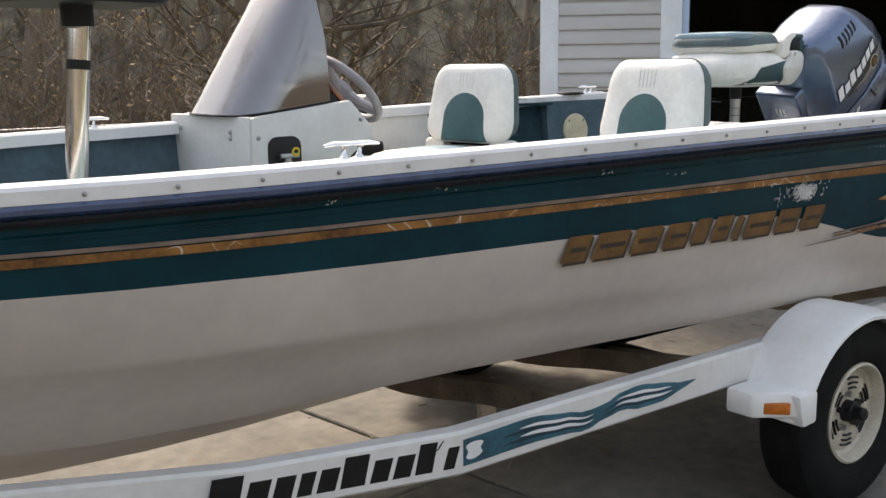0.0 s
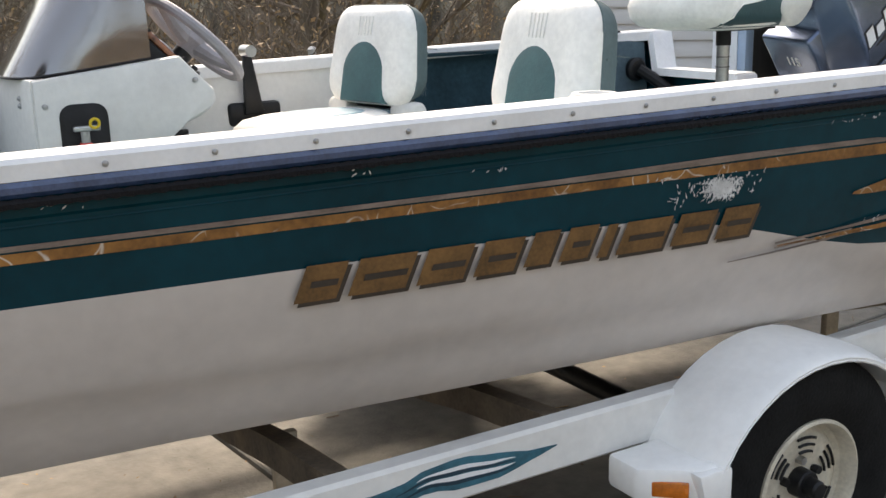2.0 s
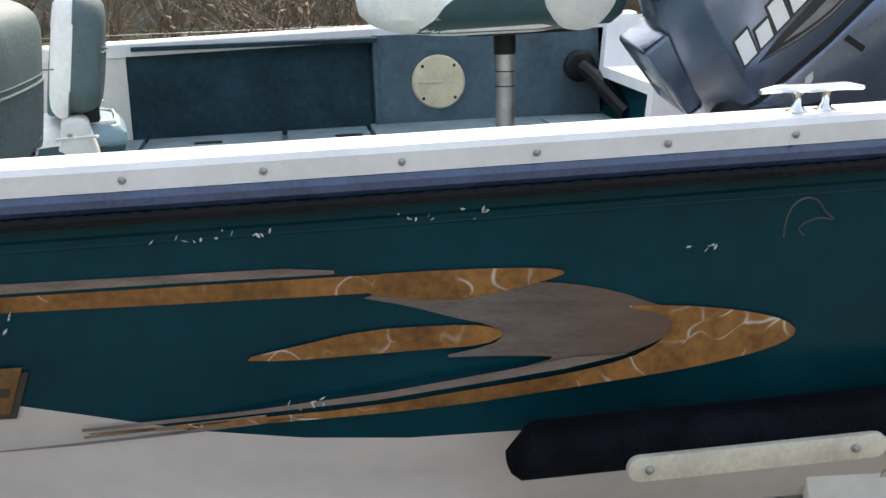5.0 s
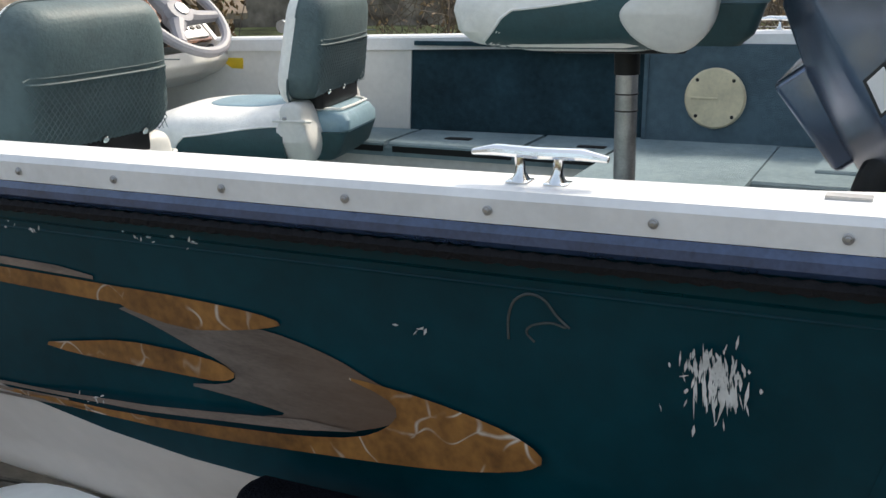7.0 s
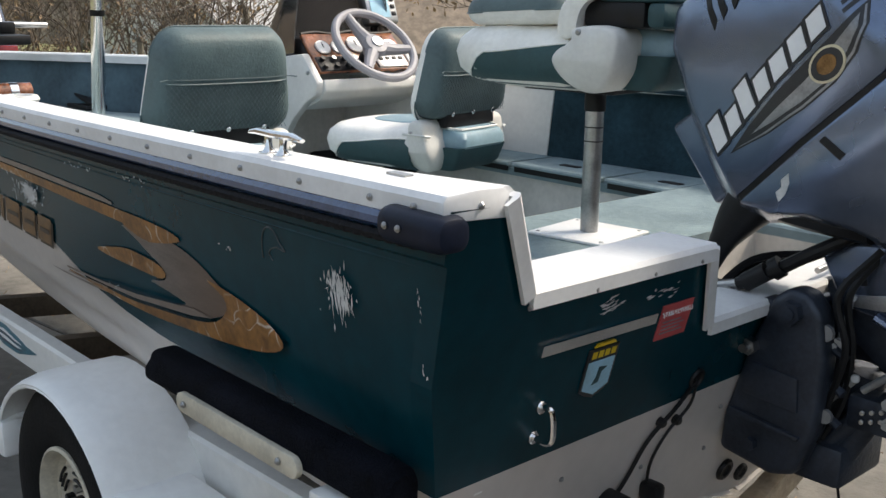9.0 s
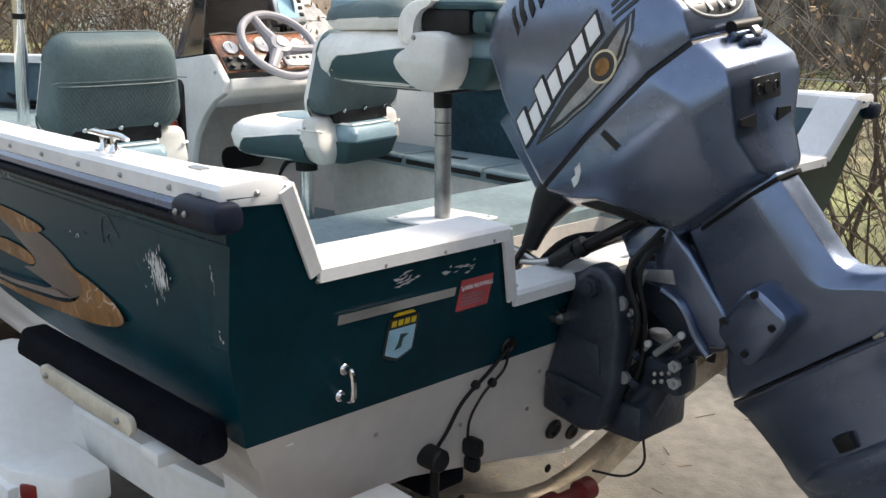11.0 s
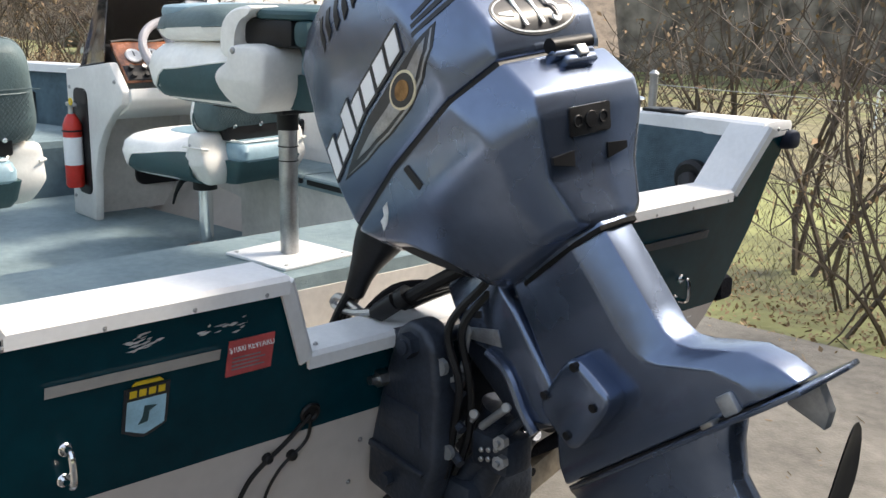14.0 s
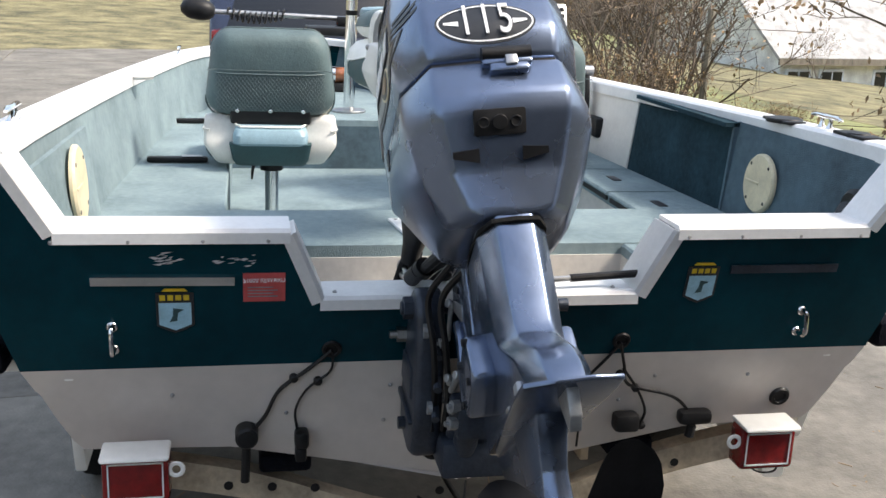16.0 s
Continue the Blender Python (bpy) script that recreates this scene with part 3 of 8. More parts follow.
for u, y0, y1 in ((1.72, -0.848, -0.635), (2.72, -0.83, -0.62)):
    part("rod_strap", box(-u - 0.02, -u + 0.02, y0, y1, BOX + 0.022, BOX + 0.042, 0.008), M_BLACK, boat, "black rod strap")
    part("strap_buckle", box(-u - 0.014, -u + 0.014, y1 - 0.09, y1 - 0.02, BOX + 0.0425, BOX + 0.046, 0.002), M_STEEL, boat)

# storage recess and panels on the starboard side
# near-black wall; the shade below the gunwale is in the material
part("recess_shade_panel", side_panel(0.82, 1.56, SBOX, 1.30, 1, 0.014), M_RECESS_SHADE, boat)
# shelf added to keep the recess dark; its colour holds shade too
part("gunwale_shelf", box(-1.53, -0.80, 0.90, 1.0, 1.255, 1.268), M_RECESS_SHADE, boat, "gunwale underside over the recess, coloured dark as shade")
part("aft_side_panel", side_panel(0.08, 0.80, DECK, 1.27, 1, 0.035), M_CARPET_SHADE, boat, "blue carpeted side panel, coloured darker as shade")
part("panel_end", prism([(inner(0.8, 1.0) - 0.05, DECK), (inner(0.8, 1.0), DECK), (inner(0.8, 1.2), 1.28), (inner(0.8, 1.2) - 0.05, 1.265)], "x", -0.812, -0.80), M_CARPET_SHADE, boat)
part("control_panel", side_panel(1.55, 2.74, 0.94, 1.262, 1, 0.020), M_CONSOLE, boat, "off-white throttle panel")
part("port_aft_panel", side_panel(0.08, 0.80, DECK, 1.235, -1, 0.06), M_CARPET, boat)


def vent(s, x, z, yy):
    v = part("inspection_cover", disc((0, 0, 0), (0, 0, 1), 0.098, 0.014, 36, 0.006), M_VENT, boat, "yellowed round plastic inspection cover")
    v.matrix_basis = Matrix.Translation((x, yy, z)) @ Vector((0, -s, 0.06)).to_track_quat("Z", "Y").to_matrix().to_4x4() @ Matrix.Diagonal((0.86, 0.86, 1, 1) if s > 0 else (1, 1, 1, 1))
    part("grip_bar", box(-0.075, 0.01, -0.004, 0.004, 0.012, 0.017, 0.002), M_VENT, v)
    for a in (45, 135, 225, 315):
        part("cover_screw", disc((0.082 * math.cos(radians(a)), 0.082 * math.sin(radians(a)), 0.012), (0, 0, 1), 0.006, 0.003, 10), M_BLACK, v)


vent(1, -0.61, 1.122, inner(0.61, 1.12) - 0.046)
vent(-1, -0.555, 1.128, -inner(0.555, 1.12) + 0.071)
sock = part("power_socket", join(disc((0, 0, 0), (0, -1, 0), 0.05, 0.03, 20, 0.01), tube(curve([(0, -0.03, 0), (0.03, -0.07, -0.03), (0.07, -0.16, -0.09), (0.09, -0.24, -0.125)]), 0.026, 10)), M_BLACK, boat, "black trolling plug and cable on the side panel")
sock.location = (-0.15, inner(0.15, 1.13) - 0.046, 1.15)


def cleat(x, y, z, parent=boat):
    c = part("cleat", join(tube([(-0.11, 0, 0.052), (-0.07, 0, 0.058), (0, 0, 0.056), (0.07, 0, 0.058), (0.11, 0, 0.052)], [0.006, 0.011, 0.011, 0.011, 0.006], 10),
                           tube([(-0.03, 0, 0.004), (-0.03, 0, 0.02), (-0.032, 0, 0.05)], [0.016, 0.008, 0.008], 10), tube([(0.03, 0, 0.004), (0.03, 0, 0.02), (0.032, 0, 0.05)], [0.016, 0.008, 0.008], 10),
                           box(-0.05, -0.012, -0.014, 0.014, 0, 0.006, 0.002), box(0.012, 0.05, -0.014, 0.014, 0, 0.006, 0.002)), M_CHROME, parent, "chrome mooring cleat")
    c.location, c.scale = (x, y, z), (0.66, 0.8, 0.56)


for x, y in ((-0.405, -1.015), (-3.10, -0.807), (-0.44, 1.007), (-3.10, 0.807)):
    cleat(x, y, sheer(-x) + 0.021)
for x, y in ((-0.60, 0.975), (-0.28, 1.003)):
    part("rod_holder", join(disc((x, y, sheer(-x) + 0.019), (0, 0, 1), 0.05 if x < -0.5 else 0.03, 0.012, 20), box(x - 0.07, x + 0.07, y - 0.03, y + 0.03, sheer(-x) + 0.019, sheer(-x) + 0.028, 0.003)), M_BLACK, boat, "black rod-holder base")
part("cap_plate", box(-0.13, -0.09, -1.017, -1.002, sheer(0) + 0.018, sheer(0) + 0.0235), M_STEEL, boat)
part("drink_holder", torus((-1.85, -0.875, 1.268), (0, 0, 1), 0.04, 0.012, 24, 6), M_CONSOLE, boat, "off-white drink holder ring")

for s in (-1, 1):
    for x in (-0.040, -0.014):
        screw((x, s * 1.0925, sheer(0) - 0.026), (0, s, 0))
    screw((0.0445, s * 1.005, 1.294), (1, 0, 0))


# trailer
trailer = thing("boat_trailer", "white bunk trailer with plastic fenders under the boat", "trailer")
RAILZ = 0.515


def rail_line(s):
    return [(-0.10, s * 0.78, RAILZ + 0.02), (-0.6, s * 0.82, RAILZ + 0.01), (-1.5, s * 0.83, RAILZ), (-2.84, s * 0.83, RAILZ), (-3.35, s * 0.70, RAILZ), (-3.81, s * 0.485, RAILZ), (-4.6, s * 0.17, RAILZ), (-5.0, s * 0.05, RAILZ)]


def beam_rail(points, w, h):
    rings = []
    pts = [Vector(p) for p in points]
    for i, p in enumerate(pts):
        d = (pts[min(i + 1, len(pts) - 1)] - pts[max(0, i - 1)]).normalized()
        sd = Vector((-d.y, d.x, 0)).normalized()
        c = 0.008
        prof = [(-w / 2, -h / 2 + c), (-w / 2, h / 2 - c), (-w / 2 + c, h / 2), (w / 2 - c, h / 2), (w / 2, h / 2 - c), (w / 2, -h / 2 + c), (w / 2 - c, -h / 2), (-w / 2 + c, -h / 2)]
        rings.append([p + sd * a + Vector((0, 0, b)) for a, b in prof])
    return loft(rings)


for s in (-1, 1):
    part("frame_rail", beam_rail(rail_line(s), 0.055, 0.115), M_TRAILER, trailer, "white painted frame rail")
part("tongue", beam_rail([(-4.9, 0, RAILZ), (-6.2, 0, RAILZ)], 0.085, 0.11), M_TRAILER, trailer)
part("coupler", box(-6.42, -6.18, -0.06, 0.06, 0.45, 0.57, 0.03, 3), M_GALV, trailer)
# curved cross members under the hull
for x in (-0.20, -1.9, -2.43):
    lift = 0.03 if x > -1 else 0.0
    pts = [(x, -0.80, RAILZ + 0.02 + lift * 0.5), (x, -0.5, 0.46 + lift if x > -1 else 0.50), (x, 0, 0.345 if x > -1 else 0.43), (x, 0.5, 0.46 + lift if x > -1 else 0.50), (x, 0.80, RAILZ + 0.02 + lift * 0.5)]
    g = curve(pts, 5)
    rings = [[(p.x - 0.025, p.y, p.z - 0.035), (p.x + 0.025, p.y, p.z - 0.035), (p.x + 0.025, p.y, p.z + 0.035), (p.x - 0.025, p.y, p.z + 0.035)] for p in g]
    # the forward members get the darker brown that stands for shade
    part("cross_member", loft(rings), M_TRAILTAN if x > -1 else M_TRAILSHADE, trailer, "dirty tan cross member" if x > -1 else "cross member coloured dark brown as shade under the hull")
for y in (-0.45, -0.55, -0.35, 0.4, 0.55, -0.05):
    part("member_hole", disc((-0.174, y, 0.498 - 0.05 * (1 - abs(y) / 0.6)), (1, 0, 0), 0.011, 0.002, 12), M_BLACK, trailer)
for y in (-0.42, 0.42):
    part("bunk", box(-1.92, -0.15, y - 0.06, y + 0.06, 0.53, 0.575, 0.012), M_BUNK, trailer, "black carpeted bunk board")
for x, y in ((-2.40, -0.45), (-2.40, 0.45), (-0.5, -0.42), (-0.5, 0.42)):
    part("bunk_bracket", box(x - 0.03, x + 0.03, y - 0.012, y + 0.012, 0.36, 0.52, 0.004), M_TRAILTAN, trailer)
part("axle", rod((-1.32, -0.9, 0.325), (-1.32, 0.9, 0.325), 0.03), M_BLACK, trailer)
part("keel_roller", join(rod((-0.02, -0.360, 0.480), (-0.02, -0.090, 0.470), 0.016, 14), rod((-0.02, -0.370, 0.480), (-0.02, -0.325, 0.480), 0.027, 14), rod((-0.02, -0.240, 0.475), (-0.02, -0.205, 0.475), 0.027, 14), rod((-0.02, -0.120, 0.471), (-0.02, -0.080, 0.470), 0.027, 14)), M_REDIRON, trailer, "dull red keel roller")


def fender(s):
    yo, yi = 1.07, 0.842
    cx, cz = -1.315, 0.323
    ang = [radians(10 + 160 * k / 18) for k in range(19)]

    def outline(rx, rz, t):
        out = [(cx + rx * math.cos(a), cz - 0.005 + rz * math.sin(a)) for a in ang]
        return out + [(cx + (rx - t) * math.cos(a), cz - 0.005 + (rz - t) * math.sin(a)) for a in reversed(ang)]

    rows = ((yi, 0.385, 0.352, 0.014), (yi + 0.11, 0.392, 0.354, 0.014), (yo - 0.055, 0.390, 0.352, 0.014), (yo - 0.012, 0.374, 0.343, 0.012), (yo, 0.370, 0.338, 0.010), (yo + 0.004, 0.368, 0.334, 0.008), (yo + 0.001, 0.362, 0.328, 0.006))
    arch = loft([[(x, s * y, z) for x, z in outline(rx, rz, t)] for y, rx, rz, t in rows])
    prof = [(cx + 0.38 * math.cos(a), cz - 0.008 + 0.348 * math.sin(a)) for a in ang]
    web = prism(prof + [(cx - 0.39, cz + 0.05), (cx + 0.39, cz + 0.05)], "y", s * (yi - 0.005), s * (yi + 0.012))
    body = part("fender", join(arch, web), M_FENDER, trailer, "white moulded plastic fender")
    for d in (-1, 1):
        e = 0.49 if d < 0 else 0.515
        plan = [(cx + d * 0.31, s * 0.875), (cx + d * 0.31, s * (yo - 0.01)), (cx + d * 0.375, s * (yo - 0.01)), (cx + d * e, s * 0.975), (cx + d * e, s * 0.875)]
        part("fender_step", prism(plan, "z", 0.398 if d < 0 else 0.425, 0.478 if d < 0 else 0.509, 0.014), M_FENDER, body)
        part("fender_skirt", prism([(cx + d * 0.30, 0.373), (cx + d * 0.37, 0.368), (cx + d * 0.40, 0.473), (cx + d * 0.30, 0.473)], "y", s * (yo - 0.09), s * (yo + 0.004), 0.010), M_FENDER, body)
        lens = part("fender_reflector", box(-0.040, 0.040, -0.006, 0.008, -0.018, 0.018, 0.004), M_ORANGE if d < 0 else M_RED, body, "amber reflector" if d < 0 else "red reflector")
        lens.matrix_basis = Matrix.Translation((cx + d * 0.4325, s * 1.0185, 0.431 if d < 0 else 0.463)) @ Matrix.Rotation(-s * d * radians(45), 4, "Z")


def wheel(s):
    w = new("wheel")
    w.parent = trailer
    w["label"] = "white slotted steel wheel with a black tyre"
    R = 0.32
    prof = [(0.166, -0.075), (0.19, -0.088), (0.25, -0.094), (0.295, -0.086), (0.314, -0.07), (R, -0.04), (R, 0.04), (0.314, 0.07), (0.295, 0.086), (0.25, 0.094), (0.19, 0.088), (0.166, 0.075)]
    rings = [[(r * math.cos(a), y, r * math.sin(a)) for r, y in prof] for a in (2 * math.pi * k / 48 for k in range(48))]
    rings.append(rings[0])
    part("tyre", loft(rings, True, False), M_RUBBER, w)
    rp = [(0.168, -0.082), (0.160, -0.086), (0.154, -0.078), (0.149, -0.045), (0.138, -0.034), (0.124, -0.046), (0.088, -0.052), (0.055, -0.040), (0.03, -0.040), (0.03, -0.03), (0.165, -0.02), (0.168, -0.06)]
    rr = [[(r * math.cos(a), y, r * math.sin(a)) for r, y in rp] for a in (2 * math.pi * k / 40 for k in range(40))]
    rr.append(rr[0])
    rim = part("rim", loft(rr, True, False), M_RIM, w, "cream painted slotted steel rim")
    for g in range(6):
        for rad in (0.080, 0.097, 0.114):
            a0 = radians(60 * g + 8)
            pts = [(rad * math.cos(a0 + radians(t)), -0.0545 if rad < 0.11 else -0.0525, rad * math.sin(a0 + radians(t))) for t in range(0, 33, 8)]
            part("rim_slot", tube(pts, 0.0038, 6), M_BLACK, rim)
    part("hub", tube([(0, -0.03, 0), (0, -0.072, 0), (0, -0.076, 0), (0, -0.077, 0), (0, -0.103, 0), (0, -0.109, 0), (0, -0.110, 0)], [0.037, 0.036, 0.033, 0.024, 0.023, 0.018, 0.006], 20), M_BLACK, w, "black grease hub")
    for k in range(5):
        a = radians(72 * k + 20)
        part("lug_nut", rod((0.058 * math.cos(a), -0.04, 0.058 * math.sin(a)), (0.058 * math.cos(a), -0.060, 0.058 * math.sin(a)), 0.011, 6), M_STEEL if k % 2 else M_BLACK, w)
    w.location = (-1.315, s * 0.955, 0.324)
    if s > 0:
        w.rotation_euler = (0, 0, math.pi)


for s in (-1, 1):
    fender(s)
    wheel(s)
    # guide bunk against the hull side
    part("guide_bunk", loft([[(x + k * (z > 0) * 0.025, s * (1.029 + y), 0.862 + z) for y, z in rounded(-0.034 * g, 0.030 * g, -0.042 * g, 0.028 * g, 0.016, 3)] for x, g, k in ((-0.822, 0.80, 1), (-0.810, 1.0, 1), (-0.09, 1.0, 0), (-0.075, 0.80, 0))]), M_BUNK, trailer, "black carpeted side guide")
    pl = part("guide_plate", prism(rounded(-0.665, -0.28, 0.812, 0.850, 0.018), "y", min(s * 1.060, s * 1.072), max(s * 1.060, s * 1.072), 0.002), M_RIM, trailer)
    for x in (-0.635, -0.33):
        ob = new("plate_bolt", SCREW.data)
        ob.parent, ob.scale = pl, (1.3, 1.3, 1.3)
        ob.location, ob.rotation_euler = (x, s * 1.073, 0.831), (radians(90) * -s, 0, 0)
    for x in (-0.22,):
        part("guide_upright", prism([(x - 0.05, 0.55), (x + 0.05, 0.55), (x + 0.14, 0.81), (x - 0.10, 0.81)], "y", s * 0.86, s * 0.885, 0.004), M_TRAILER, trailer)
        part("guide_arm", box(x - 0.03, x + 0.03, min(s * 0.87, s * 1.072), max(s * 0.87, s * 1.058), 0.785, 0.812, 0.004), M_TRAILER, trailer)
    # tail lamps
    y0, hw = (-0.737, 0.069) if s < 0 else (0.700, 0.068)
    lamp = part("tail_lamp", prism(rounded(y0 - hw, y0 + hw, 0.554, 0.658, 0.012), "x", -0.06, 0.0, 0.006), M_RED, trailer, "red trailer tail lamp with a white hood")
    part("lamp_hood", prism([(-0.06, 0.658), (0.025, 0.658), (0.02, 0.669), (-0.06, 0.672)], "y", y0 - hw - 0.002, y0 + hw + 0.002, 0.006), M_TRAILER, lamp)
    part("lens_rim", join(*[box(0.0005, 0.003, a, b, c, d) for a, b, c, d in ((y0 - (hw - 0.012), y0 + hw - 0.012, 0.565, 0.568), (y0 - (hw - 0.012), y0 + hw - 0.012, 0.644, 0.647), (y0 - (hw - 0.012), y0 - (hw - 0.015), 0.565, 0.647), (y0 + hw - 0.015, y0 + hw - 0.012, 0.565, 0.647))]), M_DECALWHITE, lamp)
    part("lamp_tab", torus((-0.01, y0 - s * (hw + 0.014), 0.624), (1, 0, 0), 0.014, 0.005, 16, 6), M_FENDER, lamp)
    part("lamp_wire", tube(curve([(-0.01, y0 - 0.05, 0.572), (0.0, y0 - 0.02, 0.549), (-0.01, y0 + 0.03, 0.544), (-0.03, y0 + 0.05, 0.574)]), 0.0025, 5), M_BLACK, lamp)

# outboard motor: built upright in its own frame (aft, side, up), then tilted on the transom
motor = thing("outboard_motor", "blue-grey metallic outboard motor tilted up on the transom", "outboard motor")
motor.matrix_basis = Matrix(((0.793, 0.044, -0.608, 0.023), (-0.090, 0.995, -0.047, -0.015), (0.602, 0.092, 0.793, 1.017), (0, 0, 0, 1))) @ Matrix.Diagonal((0.948, 0.948, 0.948, 1))


def mring(a0, a1, w, h0, slope=0.0, chamfer=0.3, n_front=0.75, mid=None):
    """Octagon-like ring in the (aft, side) plane at height h0 + slope * aft."""
    c, d = w * chamfer, (a1 - a0) * 0.16
    wf = w * n_front
    pts = [(a0, -wf + c), (a0 + d, -w * 0.93), (a0 + (a1 - a0) * 0.5, -w), (a1 - d, -w * 0.90), (a1, -w * 0.62), (a1 + 0.006, 0), (a1, w * 0.62), (a1 - d, w * 0.90), (a0 + (a1 - a0) * 0.5, w), (a0 + d, w * 0.93), (a0, wf - c), (a0 - 0.008, 0)]
    return [(a, y, h0 + slope * (a - a0)) for a, y in pts]


def lring(a0, a1, w, h):
    """Level ring with flat sides and a narrow chamfered back."""
    return [(a0, -w * 0.5, h), (a0 + 0.03, -w, h), (a1 - 0.055, -w * 0.97, h), (a1, -w * 0.5, h), (a1, w * 0.5, h), (a1 - 0.055, w * 0.97, h), (a0 + 0.03, w, h), (a0, w * 0.5, h)]


def bevelled(geo, offset, seg=2, angle=22):
    bm = bmesh.new()
    vs = [bm.verts.new(p) for p in geo[0]]
    for q in geo[1]:
        bm.faces.new([vs[i] for i in q])
    bmesh.ops.recalc_face_normals(bm, faces=bm.faces)
    es = [e for e in bm.edges if len(e.link_faces) == 2 and e.calc_face_angle(0) > radians(angle)]
    bmesh.ops.bevel(bm, geom=es, offset=offset, segments=seg, profile=0.5, affect="EDGES", clamp_overlap=True)
    return bm


AX = -0.598          # height of the propeller shaft
SL = 0.10
part("upper_cowl", bevelled(loft([mring(-0.06, 0.515, 0.196, 0.215, SL), mring(-0.055, 0.53, 0.202, 0.30, 0.06), mring(-0.035, 0.50, 0.196, 0.43, 0.03), mring(0.00, 0.43, 0.178, 0.56, 0.0), mring(0.045, 0.37, 0.145, 0.625, 0.0), mring(0.09, 0.32, 0.10, 0.642, 0.0)]), 0.012), M_MOTOR, motor, "blue-grey metallic engine cover")
part("cowl_seam", loft([mring(-0.052, 0.507, 0.190, 0.206, SL), mring(-0.052, 0.507, 0.190, 0.226, SL)]), M_BLACK, motor, "black rubber cowl seam")
part("lower_cowl", bevelled(loft([mring(-0.06, 0.518, 0.198, 0.208, SL), mring(0.00, 0.545, 0.200, 0.160, 0.05), mring(0.075, 0.535, 0.196, 0.125, 0.05), mring(0.15, 0.475, 0.168, 0.06, 0.02), mring(0.19, 0.462, 0.125, -0.015, 0.03), mring(0.20, 0.460, 0.095, -0.03, 0.03)]), 0.010), M_MOTOR, motor, "blue-grey lower engine cover")
part("leg", bevelled(loft([lring(0.207, 0.458, 0.068, 0.01), lring(0.204, 0.461, 0.0675, -0.03), lring(0.196, 0.465, 0.067, -0.10), lring(0.182, 0.468, 0.066, -0.18), lring(0.168, 0.471, 0.064, -0.225), lring(0.155, 0.482, 0.062, -0.250), lring(0.143, 0.508, 0.061, -0.268), lring(0.128, 0.548, 0.060, -0.286), lring(0.108, 0.598, 0.059, -0.311), lring(0.085, 0.630, 0.058, -0.345), lring(0.075, 0.652, 0.056, -0.382)]), 0.005), M_MOTOR, motor, "blue-grey drive leg")
part("anti_ventilation_plate", prism([(0.075, -0.03), (0.20, -0.056), (0.42, -0.070), (0.60, -0.080), (0.685, -0.078), (0.698, -0.03), (0.698, 0.03), (0.685, 0.078), (0.60, 0.080), (0.42, 0.070), (0.20, 0.056), (0.075, 0.03)], "z", -0.395, -0.386, 0.003), M_MOTOR, motor)
part("gearcase_strut", bevelled(loft([mring(0.062, 0.50, 0.046, -0.394, 0), mring(0.078, 0.470, 0.040, -0.43, 0), mring(0.090, 0.442, 0.036, -0.48, 0), mring(0.102, 0.438, 0.040, -0.535, 0), mring(0.108, 0.462, 0.050, -0.585, 0), mring(0.118, 0.458, 0.034, -0.640, 0), mring(0.135, 0.462, 0.016, -0.69, 0), mring(0.20, 0.475, 0.010, -0.75, 0), mring(0.31, 0.485, 0.006, -0.83, 0)]), 0.004), M_MOTOR, motor, "blue-grey gearcase with a skeg")
part("gearcase_nose", tube([(0.125, 0, AX), (0.132, 0, AX), (0.16, 0, AX), (0.22, 0, AX), (0.39, 0, AX), (0.466, 0, AX)], [0.012, 0.030, 0.046, 0.056, 0.054, 0.046], 20), M_MOTOR, motor)
part("torque_tab", prism([(0.600, -0.394), (0.668, -0.394), (0.660, -0.437), (0.637, -0.457), (0.602, -0.405)], "y", -0.010, 0.010, 0.003), M_GALV, motor, "grey zinc trim tab")
CORNERS = [(0.185, -0.232), (0.327, -0.185), (0.364, -0.294), (0.211, -0.339)]
cover = []
for k, p in enumerate(CORNERS):
    for q, g in ((CORNERS[k - 1], 0.26), (CORNERS[k - 1], 0.10), (CORNERS[(k + 1) % 4], 0.10), (CORNERS[(k + 1) % 4], 0.26)):
        cut = 0.03 if g < 0.2 else 0.0
        c_ = (0.272, -0.262)
        x_, z_ = p[0] + (q[0] - p[0]) * g, p[1] + (q[1] - p[1]) * g
        cover.append((x_ + (c_[0] - x_) * cut, z_ + (c_[1] - z_) * cut))
for k in (-1, 1):
    part("lower_mount_cover", prism(cover, "y", min(k * 0.05, k * 0.104), max(k * 0.05, k * 0.104), 0.012, 3), M_MOTOR, motor, "blue-grey mount cover")
for a, h in ((0.224, -0.226), (0.325, -0.210), (0.322, -0.283), (0.23, -0.304)):
    part("cover_bolt", rod((a, -0.098, h), (a, -0.109, h), 0.008, 8), M_BLACK, motor)
part("water_inlet", box(0.272, 0.315, -0.056, -0.030, -0.562, -0.528, 0.004), M_BLACK, motor)
part("anode", box(0.528, 0.560, -0.064, -0.04, -0.384, -0.350, 0.004), M_GALV, motor)
part("trim_slot", box(0.485, 0.510, -0.074, -0.045, -0.386, -0.378, 0.002), M_BLADEWORN, motor)
part("plate_shadow_line", box(0.14, 0.60, -0.0585, 0.0585, -0.386, -0.383), M_BLACK, motor)
part("leg_collar", loft([mring(0.20, 0.466, 0.071, -0.044, 0.03), mring(0.20, 0.466, 0.071, -0.036, 0.03)]), M_RUBBER, motor)
